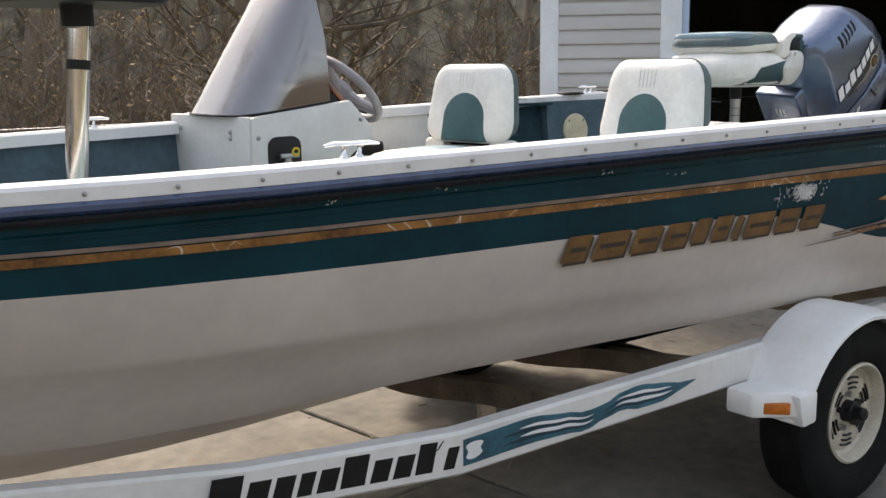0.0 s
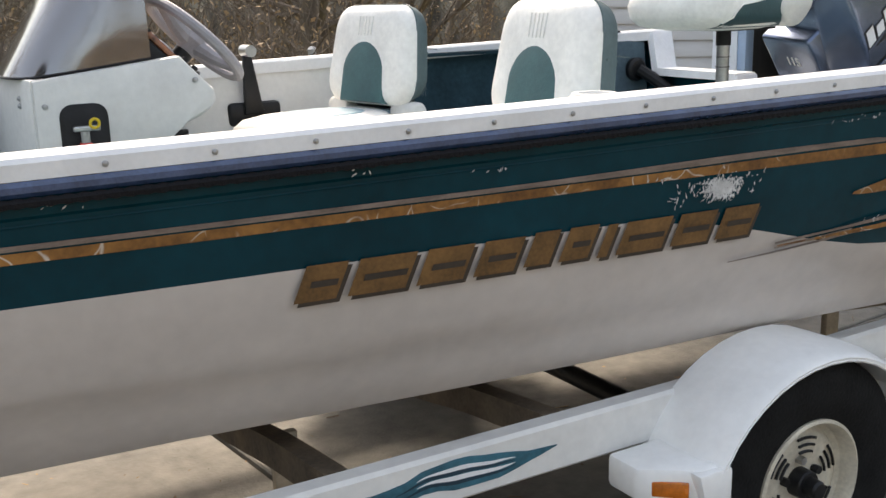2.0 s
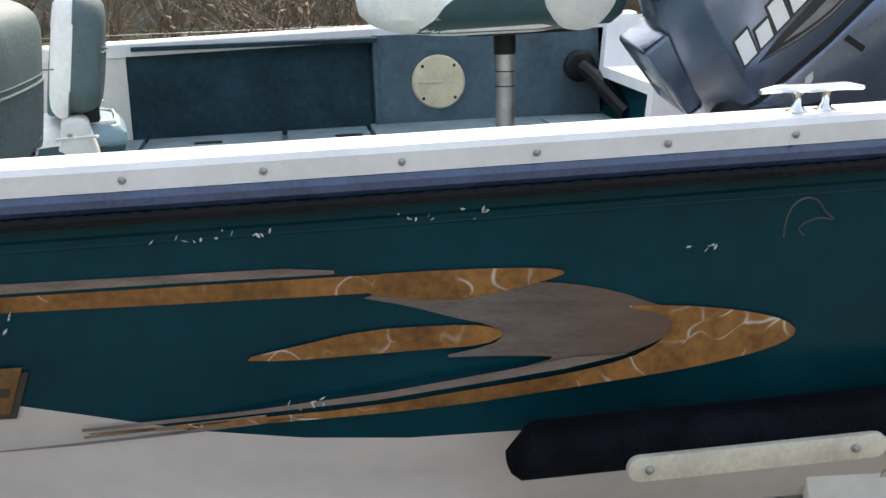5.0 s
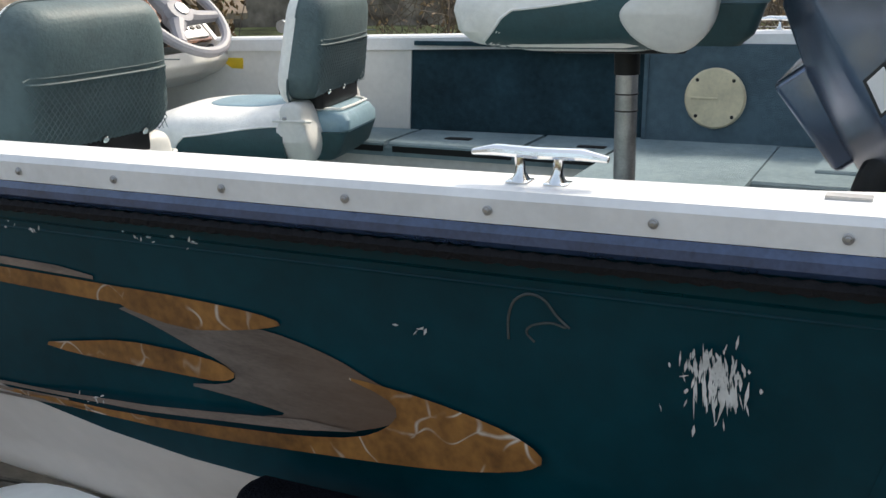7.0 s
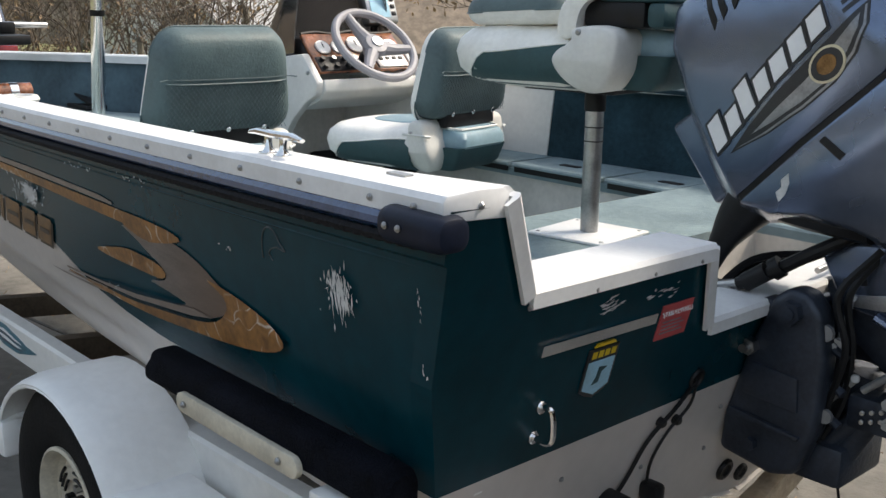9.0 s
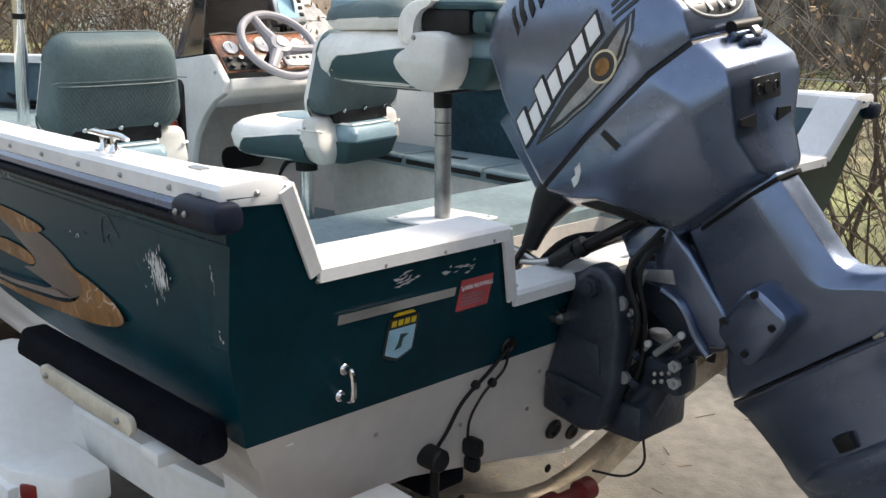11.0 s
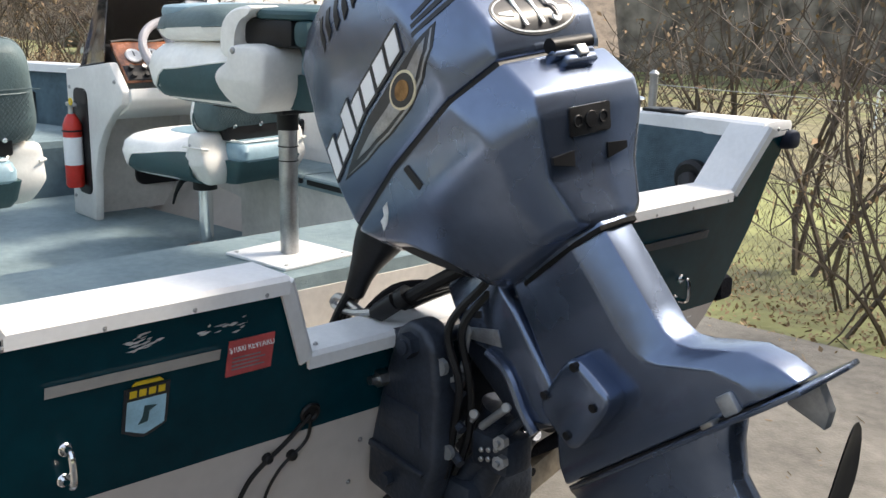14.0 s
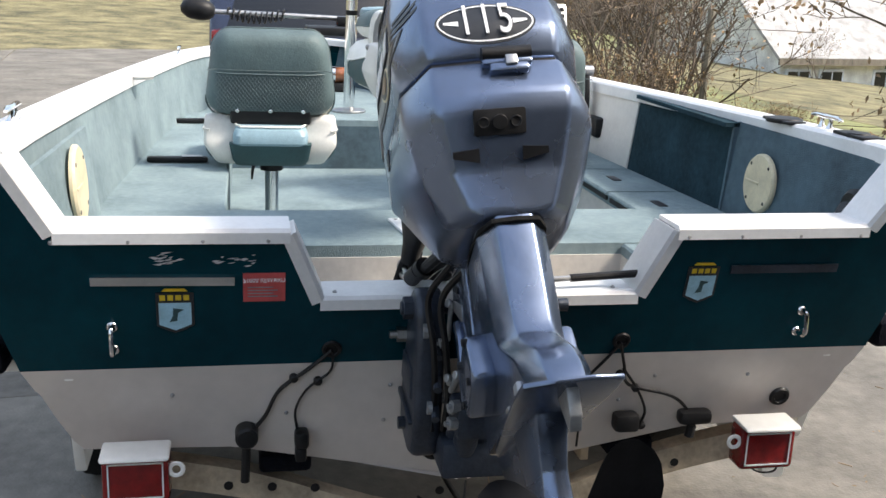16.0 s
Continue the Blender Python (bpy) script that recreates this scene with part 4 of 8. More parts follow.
# propeller
prop = part("propeller_hub", tube([(0.468, 0, AX), (0.478, 0, AX), (0.52, 0, AX), (0.575, 0, AX), (0.596, 0, AX), (0.600, 0, AX), (0.599, 0, AX), (0.560, 0, AX)], [0.034, 0.037, 0.035, 0.037, 0.041, 0.040, 0.034, 0.030], 24), M_PROP, motor, "black three-bladed propeller")
part("prop_nut", rod((0.545, 0, AX), (0.583, 0, AX), 0.016, 8), M_STEEL, prop)


def blade(ang):
    v, n, m_ = [], 16, 10
    for i in range(n + 1):
        r = 0.032 + (0.168 - 0.032) * i / n
        t = i / n
        chord = 0.054 * (0.75 + 1.9 * t) * math.sqrt(max(0.02, 1 - max(0, (t - 0.45) / 0.55) ** 2.2))
        for j in range(m_ + 1):
            c = (j / m_ - 0.5) * 2 * chord
            a = radians(ang) + c * 0.75 / r * 0.8
            v.append((0.528 + c * 0.55 + 0.050 * t, r * math.cos(a), AX + r * math.sin(a)))
    f = [(i * (m_ + 1) + j, i * (m_ + 1) + j + 1, (i + 1) * (m_ + 1) + j + 1, (i + 1) * (m_ + 1) + j) for i in range(n) for j in range(m_)]
    back = [(p[0] + 0.004, p[1], p[2]) for p in v]
    o = len(v)
    rim = [j for j in range(m_ + 1)] + [i * (m_ + 1) + m_ for i in range(1, n + 1)] + [n * (m_ + 1) + j for j in range(m_ - 1, -1, -1)] + [i * (m_ + 1) for i in range(n - 1, 0, -1)]
    f2 = [tuple(k + o for k in q[::-1]) for q in f] + [(rim[k], rim[(k + 1) % len(rim)], rim[(k + 1) % len(rim)] + o, rim[k] + o) for k in range(len(rim))]
    return v + back, f + f2


for a in (37, 157, 277):
    part("blade", blade(a), M_PROP, prop)
# latch, plug, vents and marks on the cowl
latch = part("cowl_latch", join(box(0.512, 0.545, -0.030, 0.066, 0.245, 0.262, 0.006), box(0.515, 0.552, -0.018, 0.056, 0.226, 0.244, 0.006)), M_MOTOR, motor, "cowl latch with a black rubber grip")
part("latch_grip", rod((0.540, -0.028, 0.268), (0.540, 0.064, 0.268), 0.014, 12), M_BLACK, latch)
part("latch_catch", box(0.548, 0.558, 0.012, 0.034, 0.236, 0.256, 0.002), M_STEEL, latch)
back_face = Matrix.Translation((0.5205, -0.012, 0.1225)) @ Matrix.Rotation(radians(34), 4, "Y")
relief = part("exhaust_relief", moved(prism(rounded(-0.048, 0.048, -0.010, 0.038, 0.005), "x", -0.02, 0.003, 0.001), back_face), M_BLACK, motor, "black exhaust relief plate")
part("relief_boss", moved(join(disc((0.003, 0.0, 0.014), (1, 0, 0), 0.014, 0.003, 16), torus((0.003, -0.03, 0.014), (1, 0, 0), 0.009, 0.002, 12, 5), torus((0.003, 0.03, 0.014), (1, 0, 0), 0.009, 0.002, 12, 5)), back_face), M_BLACK, relief)
for s in (-1, 1):
    part("cowl_slot", moved(prism([(s * 0.040, -0.058), (s * 0.088, -0.048), (s * 0.088, -0.036), (s * 0.040, -0.032)], "x", -0.02, 0.0015), back_face), M_BLACK, motor, "recessed dark slot")
# flat decals that follow the shell of the cowl
def shell_tree(*names):
    v, f = [], []
    for ob in motor.children:
        if ob.name in names:
            o = len(v)
            v += [p.co.copy() for p in ob.data.vertices]
            f += [[k + o for k in q.vertices] for q in ob.data.polygons]
    return BVHTree.FromPolygons(v, f)


SHELL = shell_tree("upper_cowl", "lower_cowl")


def decal(name, outline, s, material, lift=0.0012, label="", parent=None):
    """A thin sheet on the shell, cast from the side s, or from aft where s is 0."""
    bm = bmesh.new()
    bm.faces.new([bm.verts.new((a, 0, h) if s else (0, a, h)) for a, h in outline])
    bmesh.ops.triangulate(bm, faces=bm.faces[:])
    for _ in range(9):
        long = [e for e in bm.edges if e.calc_length() > 0.02]
        if not long:
            break
        bmesh.ops.subdivide_edges(bm, edges=long, cuts=1)
        bmesh.ops.triangulate(bm, faces=bm.faces[:])
    for q in bm.verts:
        if s:
            hit = SHELL.ray_cast(Vector((q.co.x, s * 0.5, q.co.z)), Vector((0, -s, 0)))
            q.co.y = (hit[0].y if hit[0] else s * 0.17) + s * lift
        else:
            hit = SHELL.ray_cast(Vector((0.9, q.co.y, q.co.z)), Vector((-1, 0, 0)))
            q.co.x = (hit[0].x if hit[0] else 0.5) + lift
    bmesh.ops.recalc_face_normals(bm, faces=bm.faces[:])
    rim = bmesh.ops.extrude_face_region(bm, geom=bm.faces[:])
    for q in rim["geom"]:
        if isinstance(q, bmesh.types.BMVert):
            q.co -= Vector((0, s * 0.006, 0)) if s else Vector((0.006, 0, 0))
    bmesh.ops.recalc_face_normals(bm, faces=bm.faces[:])
    return part(name, as_geo(bm), material, parent or motor, label)


def ellipse(a, h, ra, rh, tilt, n=28):
    c, d = math.cos(radians(tilt)), math.sin(radians(tilt))
    return [(a + ra * math.cos(t) * c - rh * math.sin(t) * d, h + ra * math.cos(t) * d + rh * math.sin(t) * c) for t in (2 * math.pi * k / n for k in range(n))]


# maker's name as slanted outlined bars over a dark-edged silver chevron with a round badge
for s in (-1, 1):
    decal("side_slot", [(0.262, 0.224), (0.276, 0.226), (0.294, 0.178), (0.280, 0.174)], s, M_BLACK, 0.0016)
    decal("paint_chip", [(0.118, 0.172), (0.140, 0.176), (0.162, 0.190), (0.172, 0.206), (0.150, 0.204), (0.142, 0.192), (0.124, 0.190)], s, M_SCRAPE, 0.0012, "chipped paint")
    for k, (d, hh) in enumerate(((0.000, 0.0), (0.016, 0.014), (0.034, 0.027))):
        decal("speed_stripe", [(0.418 + d * 0.3, 0.389 + hh), (0.512 - d, 0.404 + hh), (0.512 - d, 0.413 + hh), (0.418 + d * 0.3, 0.397 + hh)], s, M_MOTORDARK)
    for k in range(5):
        a = 0.182 + 0.030 * k
        decal("intake_louvre", [(a, 0.520 + 0.003 * k), (a + 0.017, 0.534 + 0.002 * k), (a + 0.022, 0.584), (a + 0.008, 0.584)], s, M_BLACK, 0.0014)
    edge = decal("chevron_border", [(0.080, 0.302), (0.180, 0.289), (0.270, 0.288), (0.345, 0.296), (0.405, 0.318), (0.445, 0.350), (0.462, 0.388), (0.410, 0.376), (0.250, 0.346), (0.150, 0.324)], s, M_MOTORDARK)
    decal("chevron_line", [(0.095, 0.3035), (0.18, 0.2925), (0.27, 0.2915), (0.343, 0.2995), (0.402, 0.3210), (0.441, 0.3515), (0.455, 0.382), (0.452, 0.382), (0.437, 0.354), (0.400, 0.325), (0.342, 0.3035), (0.27, 0.2955), (0.18, 0.296)], s, M_SILVER, 0.0022, "", edge)
    decal("chevron", [(0.150, 0.308), (0.200, 0.303), (0.270, 0.302), (0.335, 0.308), (0.392, 0.330), (0.428, 0.355), (0.440, 0.374), (0.380, 0.354), (0.300, 0.330)], s, M_SILVER, 0.0024, "", edge)
    badge = decal("badge", ellipse(0.350, 0.331, 0.038, 0.030, 12), s, M_VENT, 0.0036)
    decal("badge_ring", ellipse(0.350, 0.331, 0.033, 0.0255, 12), s, M_MOTORDARK, 0.0044, "", badge)
    decal("badge_face", ellipse(0.350, 0.331, 0.020, 0.016, 12), s, M_BRONZE, 0.0052, "", badge)
    for k in range(7):
        a, h = 0.055 + 0.0485 * k, 0.318 + 0.0105 * k
        tall = 0.058 if k in (0, 2) else 0.040
        q = [(a, h), (a + 0.036, h + 0.007), (a + 0.046, h + 0.007 + tall), (a + 0.010, h + tall)]
        back = decal("name_bar_outline", [(q[0][0] - 0.006, q[0][1] - 0.006), (q[1][0] + 0.005, q[1][1] - 0.005), (q[2][0] + 0.006, q[2][1] + 0.006), (q[3][0] - 0.005, q[3][1] + 0.005)], s, M_MOTORDARK, 0.0030)
        decal("name_bar", q, s, M_DECALWHITE, 0.0042, "", back)


def text_mesh(s, size, extrude=0.0015, shear=0.0):
    c = bpy.data.curves.new("lettering", "FONT")
    c.body, c.size, c.extrude, c.align_x, c.align_y, c.shear = s, size, extrude, "CENTER", "CENTER", shear
    o = bpy.data.objects.new("lettering", c)
    scene.collection.objects.link(o)
    me = bpy.data.meshes.new_from_object(o.evaluated_get(bpy.context.evaluated_depsgraph_get()))
    bpy.data.objects.remove(o)
    return me


def lettering(name, s, size, material, parent, m, shear=0.0, label=""):
    me = text_mesh(s, size, 0.0015, shear)
    me.materials.append(material)
    ob = new(name, me)
    ob.parent, ob.matrix_basis = parent, m
    if label:
        ob["label"] = label
    return ob


# power figure on the back of the cover: oval, wings and digits
OY, OH = -0.008, 0.345
oval = decal("number_oval", ellipse(OY, OH, 0.096, 0.046, 0, 40), 0, M_MOTORDARK, 0.0014, "dark oval with white figures 115")
ring_out, ring_in = ellipse(OY, OH, 0.092, 0.042, 0, 40), ellipse(OY, OH, 0.089, 0.039, 0, 40)
for k in range(2):
    decal("oval_ring", (ring_out[20 * k:20 * k + 21] if k == 0 else ring_out[20:] + ring_out[:1]) + (ring_in[20 * k:20 * k + 21] if k == 0 else ring_in[20:] + ring_in[:1])[::-1], 0, M_DECALWHITE, 0.0024, "", oval)
for s in (-1, 1):
    decal("oval_wing", [(OY + s * 0.052, OH - 0.008), (OY + s * 0.080, OH - 0.002), (OY + s * 0.080, OH + 0.003), (OY + s * 0.052, OH + 0.004)], 0, M_DECALWHITE, 0.0026, "", oval)
for k, ch in enumerate("115"):
    dig = lettering("number_digit", ch, 0.098, M_DECALWHITE, oval, Matrix.Translation((0, 0, 0)), label="white figure " + ch)
    for q in dig.data.vertices:
        y, h = OY + (k - 1) * 0.037 + q.co.x * 0.62, OH + 0.002 + q.co.y * 1.05
        hit = SHELL.ray_cast(Vector((0.9, y, h)), Vector((-1, 0, 0)))
        q.co = (hit[0].x + 0.0065 + q.co.z, y, h)
# blunt front panel of the cowl with small figures
nose = part("front_panel", box(-0.098, 0.05, -0.085, 0.145, 0.25, 0.452, 0.014, 3), M_MOTOR, motor, "blunt front panel of the cowl")
for k, ch in enumerate("115"):
    lettering("front_digit", ch, 0.055, M_DECALWHITE, nose, Matrix(((0, 0, -1, -0.0995), (-1, 0, 0, 0.045 - 0.022 * k), (0, 1, 0, 0.345), (0, 0, 0, 1))) @ Matrix.Diagonal((0.8, 1, 1, 1)), label="small white figure " + ch)

# clamp and swivel brackets on the transom
clamp = thing("motor_bracket", "dark cast clamp and swivel bracket holding the motor on the transom", "motor bracket")
for s in (-1, 1):
    yy = -0.02 + s * 0.115
    prof = [(-0.03, 0.965), (-0.015, 1.005), (0.02, 1.03), (0.055, 1.025), (0.085, 0.99), (0.10, 0.90), (0.095, 0.76), (0.06, 0.66), (0.01, 0.645), (-0.105, 0.665), (-0.10, 0.74), (-0.055, 0.90)]
    plate = part("clamp_plate", prism(prof, "y", yy - 0.030, yy + 0.030, 0.014, 3), M_MOTOR_LOW, clamp, "dark cast clamp plate")
    part("cast_rib", prism([(-0.045, 0.87), (0.055, 0.86), (0.06, 0.79), (-0.06, 0.80)], "y", yy + s * 0.024, yy + s * 0.036, 0.005), M_MOTOR_LOW, plate)
    part("cast_rib", prism([(-0.085, 0.765), (0.07, 0.745), (0.065, 0.735), (-0.09, 0.75)], "y", yy + s * 0.024, yy + s * 0.038, 0.003), M_MOTOR_LOW, plate)
    part("clamp_hook", prism([(-0.14, 0.985), (0.0, 1.0), (0.0, 0.975), (-0.115, 0.965), (-0.12, 0.90), (-0.14, 0.90)], "y", yy - 0.025, yy + 0.025, 0.006), M_MOTOR_LOW, clamp)
    part("clamp_bolt", join(rod((-0.048, yy + s * 0.028, 0.90), (-0.048, yy + s * 0.05, 0.90), 0.017, 6), rod((-0.048, yy + s * 0.05, 0.90), (-0.048, yy + s * 0.066, 0.90), 0.009, 8)), M_STEEL, clamp)
    part("clamp_bolt", rod((-0.03, yy + s * 0.028, 0.70), (-0.03, yy + s * 0.045, 0.70), 0.014, 6), M_MOTOR_LOW, clamp)
    part("tilt_tube_nut", rod((0.03, yy + s * 0.03, 0.985), (0.03, yy + s * 0.05, 0.985), 0.024, 6), M_MOTOR_LOW, clamp)
    # swivel casting: broad plate that narrows down to the leg, with a rolled edge
    sw = part("swivel_plate", prism([(0.035, 1.085), (0.075, 1.12), (0.16, 1.13), (0.21, 1.08), (0.325, 0.94), (0.305, 0.895), (0.255, 0.885), (0.205, 0.945), (0.155, 0.985), (0.085, 0.995)], "y", -0.02 + s * 0.055 - 0.016, -0.02 + s * 0.055 + 0.016, 0.010, 3), M_MOTOR, clamp, "blue-grey swivel casting")
    part("rolled_edge", tube(curve([(0.155, -0.02 + s * 0.074, 0.99), (0.205, -0.02 + s * 0.076, 0.965), (0.245, -0.02 + s * 0.076, 0.905), (0.275, -0.02 + s * 0.076, 0.875)]), 0.010, 8), M_MOTOR, sw)
    part("maker_plate", prism([(0.095, 1.02), (0.175, 1.035), (0.185, 1.005), (0.105, 1.0)], "y", -0.02 + s * 0.070, -0.02 + s * 0.0735, 0.001), M_SILVER, sw, "worn silver maker's plate")
    part("plate_text_bar", prism([(0.085, 1.05), (0.13, 1.058), (0.132, 1.045), (0.088, 1.038)], "y", -0.02 + s * 0.070, -0.02 + s * 0.073), M_BLACK, sw)
    part("tilt_ram", join(rod((0.07, -0.02 + s * 0.055, 0.70), (0.15, -0.02 + s * 0.055, 0.80), 0.020, 14), rod((0.15, -0.02 + s * 0.055, 0.80), (0.24, -0.02 + s * 0.045, 0.90), 0.010, 12)), M_MOTOR_LOW, clamp, "steel tilt ram")
part("swivel_body", prism([(0.03, 1.03), (0.09, 1.06), (0.20, 0.98), (0.29, 0.88), (0.21, 0.84), (0.06, 0.95)], "y", -0.06, 0.02, 0.014), M_MOTOR_LOW, clamp)
part("trim_cylinder", join(rod((0.06, -0.02, 0.66), (0.12, -0.02, 0.86), 0.038, 16), box(0.01, 0.13, -0.11, 0.07, 0.635, 0.72, 0.014), rod((0.11, -0.06, 0.70), (0.15, -0.06, 0.78), 0.026, 14)), M_MOTOR_LOW, clamp, "dark trim and tilt cylinder block")
part("tilt_tube", rod((0.03, -0.19, 0.985), (0.03, 0.17, 0.985), 0.014, 12), M_MOTOR_LOW, clamp)
for k, (a, b) in enumerate((((0.112, -0.10, 1.02), (0.094, -0.10, 0.935)), ((0.135, -0.10, 0.868), (0.085, -0.10, 0.808)), ((0.214, -0.10, 0.906), (0.150, -0.10, 0.848)))):
    part("linkage_rod", rod(a, b, 0.0075 if k else 0.005, 10), M_GALV, clamp, "bright steel linkage pin")
    part("linkage_end", disc((a[0], a[1] - 0.004, a[2]), (0.3, -0.9, 0.2), 0.009, 0.007, 12), M_GALV, clamp)
for a in ((0.094, -0.105, 0.925), (0.075, -0.10, 0.80), (0.205, -0.10, 0.80), (0.20, -0.095, 0.835)):
    part("linkage_nut", join(rod(a, (a[0] + 0.004, a[1] - 0.016, a[2] + 0.002), 0.013, 6), rod(a, (a[0] + 0.004, a[1] - 0.024, a[2] + 0.002), 0.006, 8)), M_GALV, clamp)
for k in range(6):
    part("bracket_bolt", disc((0.155 + 0.018 * (k % 3), -0.103, 0.788 + 0.018 * (k // 3) + 0.006 * (k % 3)), (0.2, -1, 0), 0.005, 0.005, 8), M_STEEL, clamp)
part("bolt_pad", box(0.12, 0.215, -0.100, -0.03, 0.765, 0.835, 0.012), M_MOTOR_LOW, clamp)
part("rubber_boot", tube(curve([(-0.075, -0.12, 1.20), (-0.12, -0.128, 1.14), (-0.150, -0.135, 1.085), (-0.172, -0.142, 1.03)]), [0.056, 0.055, 0.054, 0.052, 0.050, 0.047, 0.045, 0.042, 0.039, 0.036, 0.033, 0.030, 0.028, 0.026, 0.024, 0.023, 0.022, 0.021, 0.020], 12), M_BLACK, clamp, "black rubber control boot")
part("steering_link", join(tube(curve([(0.10, -0.10, 1.135), (0.03, -0.12, 1.09), (-0.05, -0.14, 1.035), (-0.10, -0.15, 1.01)]), 0.013, 10), rod((-0.045, -0.14, 1.045), (-0.085, -0.15, 1.015), 0.019, 12), rod((-0.02, -0.132, 1.060), (-0.035, -0.137, 1.048), 0.022, 12)), M_BLACK, clamp, "black steering arm")
part("steering_loop", tube(curve([(-0.10, -0.15, 1.012), (-0.16, -0.155, 0.998), (-0.21, -0.155, 0.995), (-0.222, -0.155, 1.005), (-0.205, -0.152, 1.018), (-0.16, -0.15, 1.008), (-0.11, -0.145, 0.99)]), 0.008, 8), M_STEEL, clamp)
part("cowl_grommet", tube(curve([(0.15, -0.13, 1.16), (0.05, -0.13, 1.165), (-0.03, -0.12, 1.17), (-0.09, -0.11, 1.18)]), 0.03, 10), M_BLACK, clamp, "black rubber grommet")
part("steering_rod", rod((-0.04, 0.05, 1.015), (-0.052, 0.24, 1.021), 0.0065, 10), M_STEEL, clamp, "bright steel steering rod")
part("steering_sleeve", rod((-0.05, 0.20, 1.020), (-0.062, 0.385, 1.026), 0.009, 10), M_BLACK, clamp)
for k in range(5):
    part("control_cable", tube(curve([(0.02, -0.06 + 0.02 * k, 1.08), (-0.10, -0.10 + 0.015 * k, 1.05 - 0.01 * k), (-0.17, -0.15 + 0.02 * k, 0.96), (-0.24 - 0.01 * k, -0.17 + 0.02 * k, 0.875), (-0.36, -0.12 + 0.04 * k, 0.868)]), 0.008, 6), M_BLACK, clamp)
for k in range(4):
    part("control_cable", tube(curve([(-0.165, -0.150 + 0.010 * k, 1.05), (-0.20 - 0.006 * k, -0.165 + 0.016 * k, 0.98), (-0.235 - 0.012 * k, -0.175 + 0.022 * k, 0.90), (-0.30 - 0.02 * k, -0.17 + 0.03 * k, 0.868)]), 0.0085 - 0.001 * (k % 2), 6), M_BLACK, clamp)
for k, (y0, y1) in enumerate(((-0.11, -0.145), (-0.07, -0.12), (0.02, 0.0))):
    part("hydraulic_hose", tube(curve([(0.16, y0, 1.12), (0.105 + 0.01 * k, y1, 1.03), (0.125, y1 + 0.01, 0.93), (0.10 + 0.015 * k, y1 + 0.02, 0.82), (0.08, y1 + 0.02, 0.73)]), 0.0075, 6), M_BLACK, clamp, "black hydraulic hose" if k == 0 else "")
for yy, zz in ((-0.118, 0.93), (-0.116, 0.86), (-0.118, 0.795)):
    part("lock_lever", join(rod((0.075, yy, zz), (0.125, yy - 0.008, zz - 0.022), 0.009, 8), disc((0.075, yy - 0.006, zz), (0, -1, 0), 0.017, 0.012, 14)), M_MOTOR_LOW, clamp)
part("hose_clip", rod((0.09, -0.152, 0.955), (0.09, -0.142, 0.955), 0.016, 10), M_GALV, clamp)
part("hose_clip", rod((0.10, -0.140, 0.79), (0.10, -0.130, 0.79), 0.014, 10), M_GALV, clamp)
part("tell_tale_hose", tube(curve([(0.10, -0.05, 0.62), (0.11, -0.06, 0.57), (0.09, -0.10, 0.545), (0.03, -0.14, 0.55)]), 0.003, 5), M_BLACK, clamp)


# seats: origin at the top of the post, facing +x
def pad(x0, x1, y0, y1, z0, z1, r, puff=0.0, n=8):
    """A soft rounded slab: rounded outline in plan, crowned top."""
    out = rounded(x0, x1, y0, y1, r, 5)
    cx, cy = (x0 + x1) / 2, (y0 + y1) / 2
    rings = []
    for k, (t, sc) in enumerate(((0, 0.93), (0.15, 0.985), (0.5, 1.0), (0.8, 0.985), (0.94, 0.95), (1.0, 0.86), (1.0 + puff, 0.5), (1.0 + puff * 1.3, 0.1))):
        rings.append([(cx + (x - cx) * sc, cy + (y - cy) * sc, z0 + (z1 - z0) * t) for x, y in out])
    return loft(rings)


def oval_ring(x0, x1, y0, y1, z, r):
    return [(x, y, z) for x, y in rounded(x0, x1, y0, y1, r, 4)]


CUSHION = ((0.004, 0.165), (0.014, 0.195), (0.040, 0.217), (0.080, 0.224), (0.112, 0.217), (0.134, 0.198), (0.146, 0.165), (0.153, 0.09))


def pillow_sheet(x0, x1, steps, w, z0, z1, r):
    """Rounded slab across x0 to x1; steps are (depth share, outline scale)."""
    pts = rounded(-w, w, z0, z1, r, 6)
    cz = (z0 + z1) / 2
    return loft([[(x0 + (x1 - x0) * t, y * sc * (0.87 + 0.13 * smoothstep(z1, z0, z)), cz + (z - cz) * sc) for y, z in pts] for t, sc in steps])


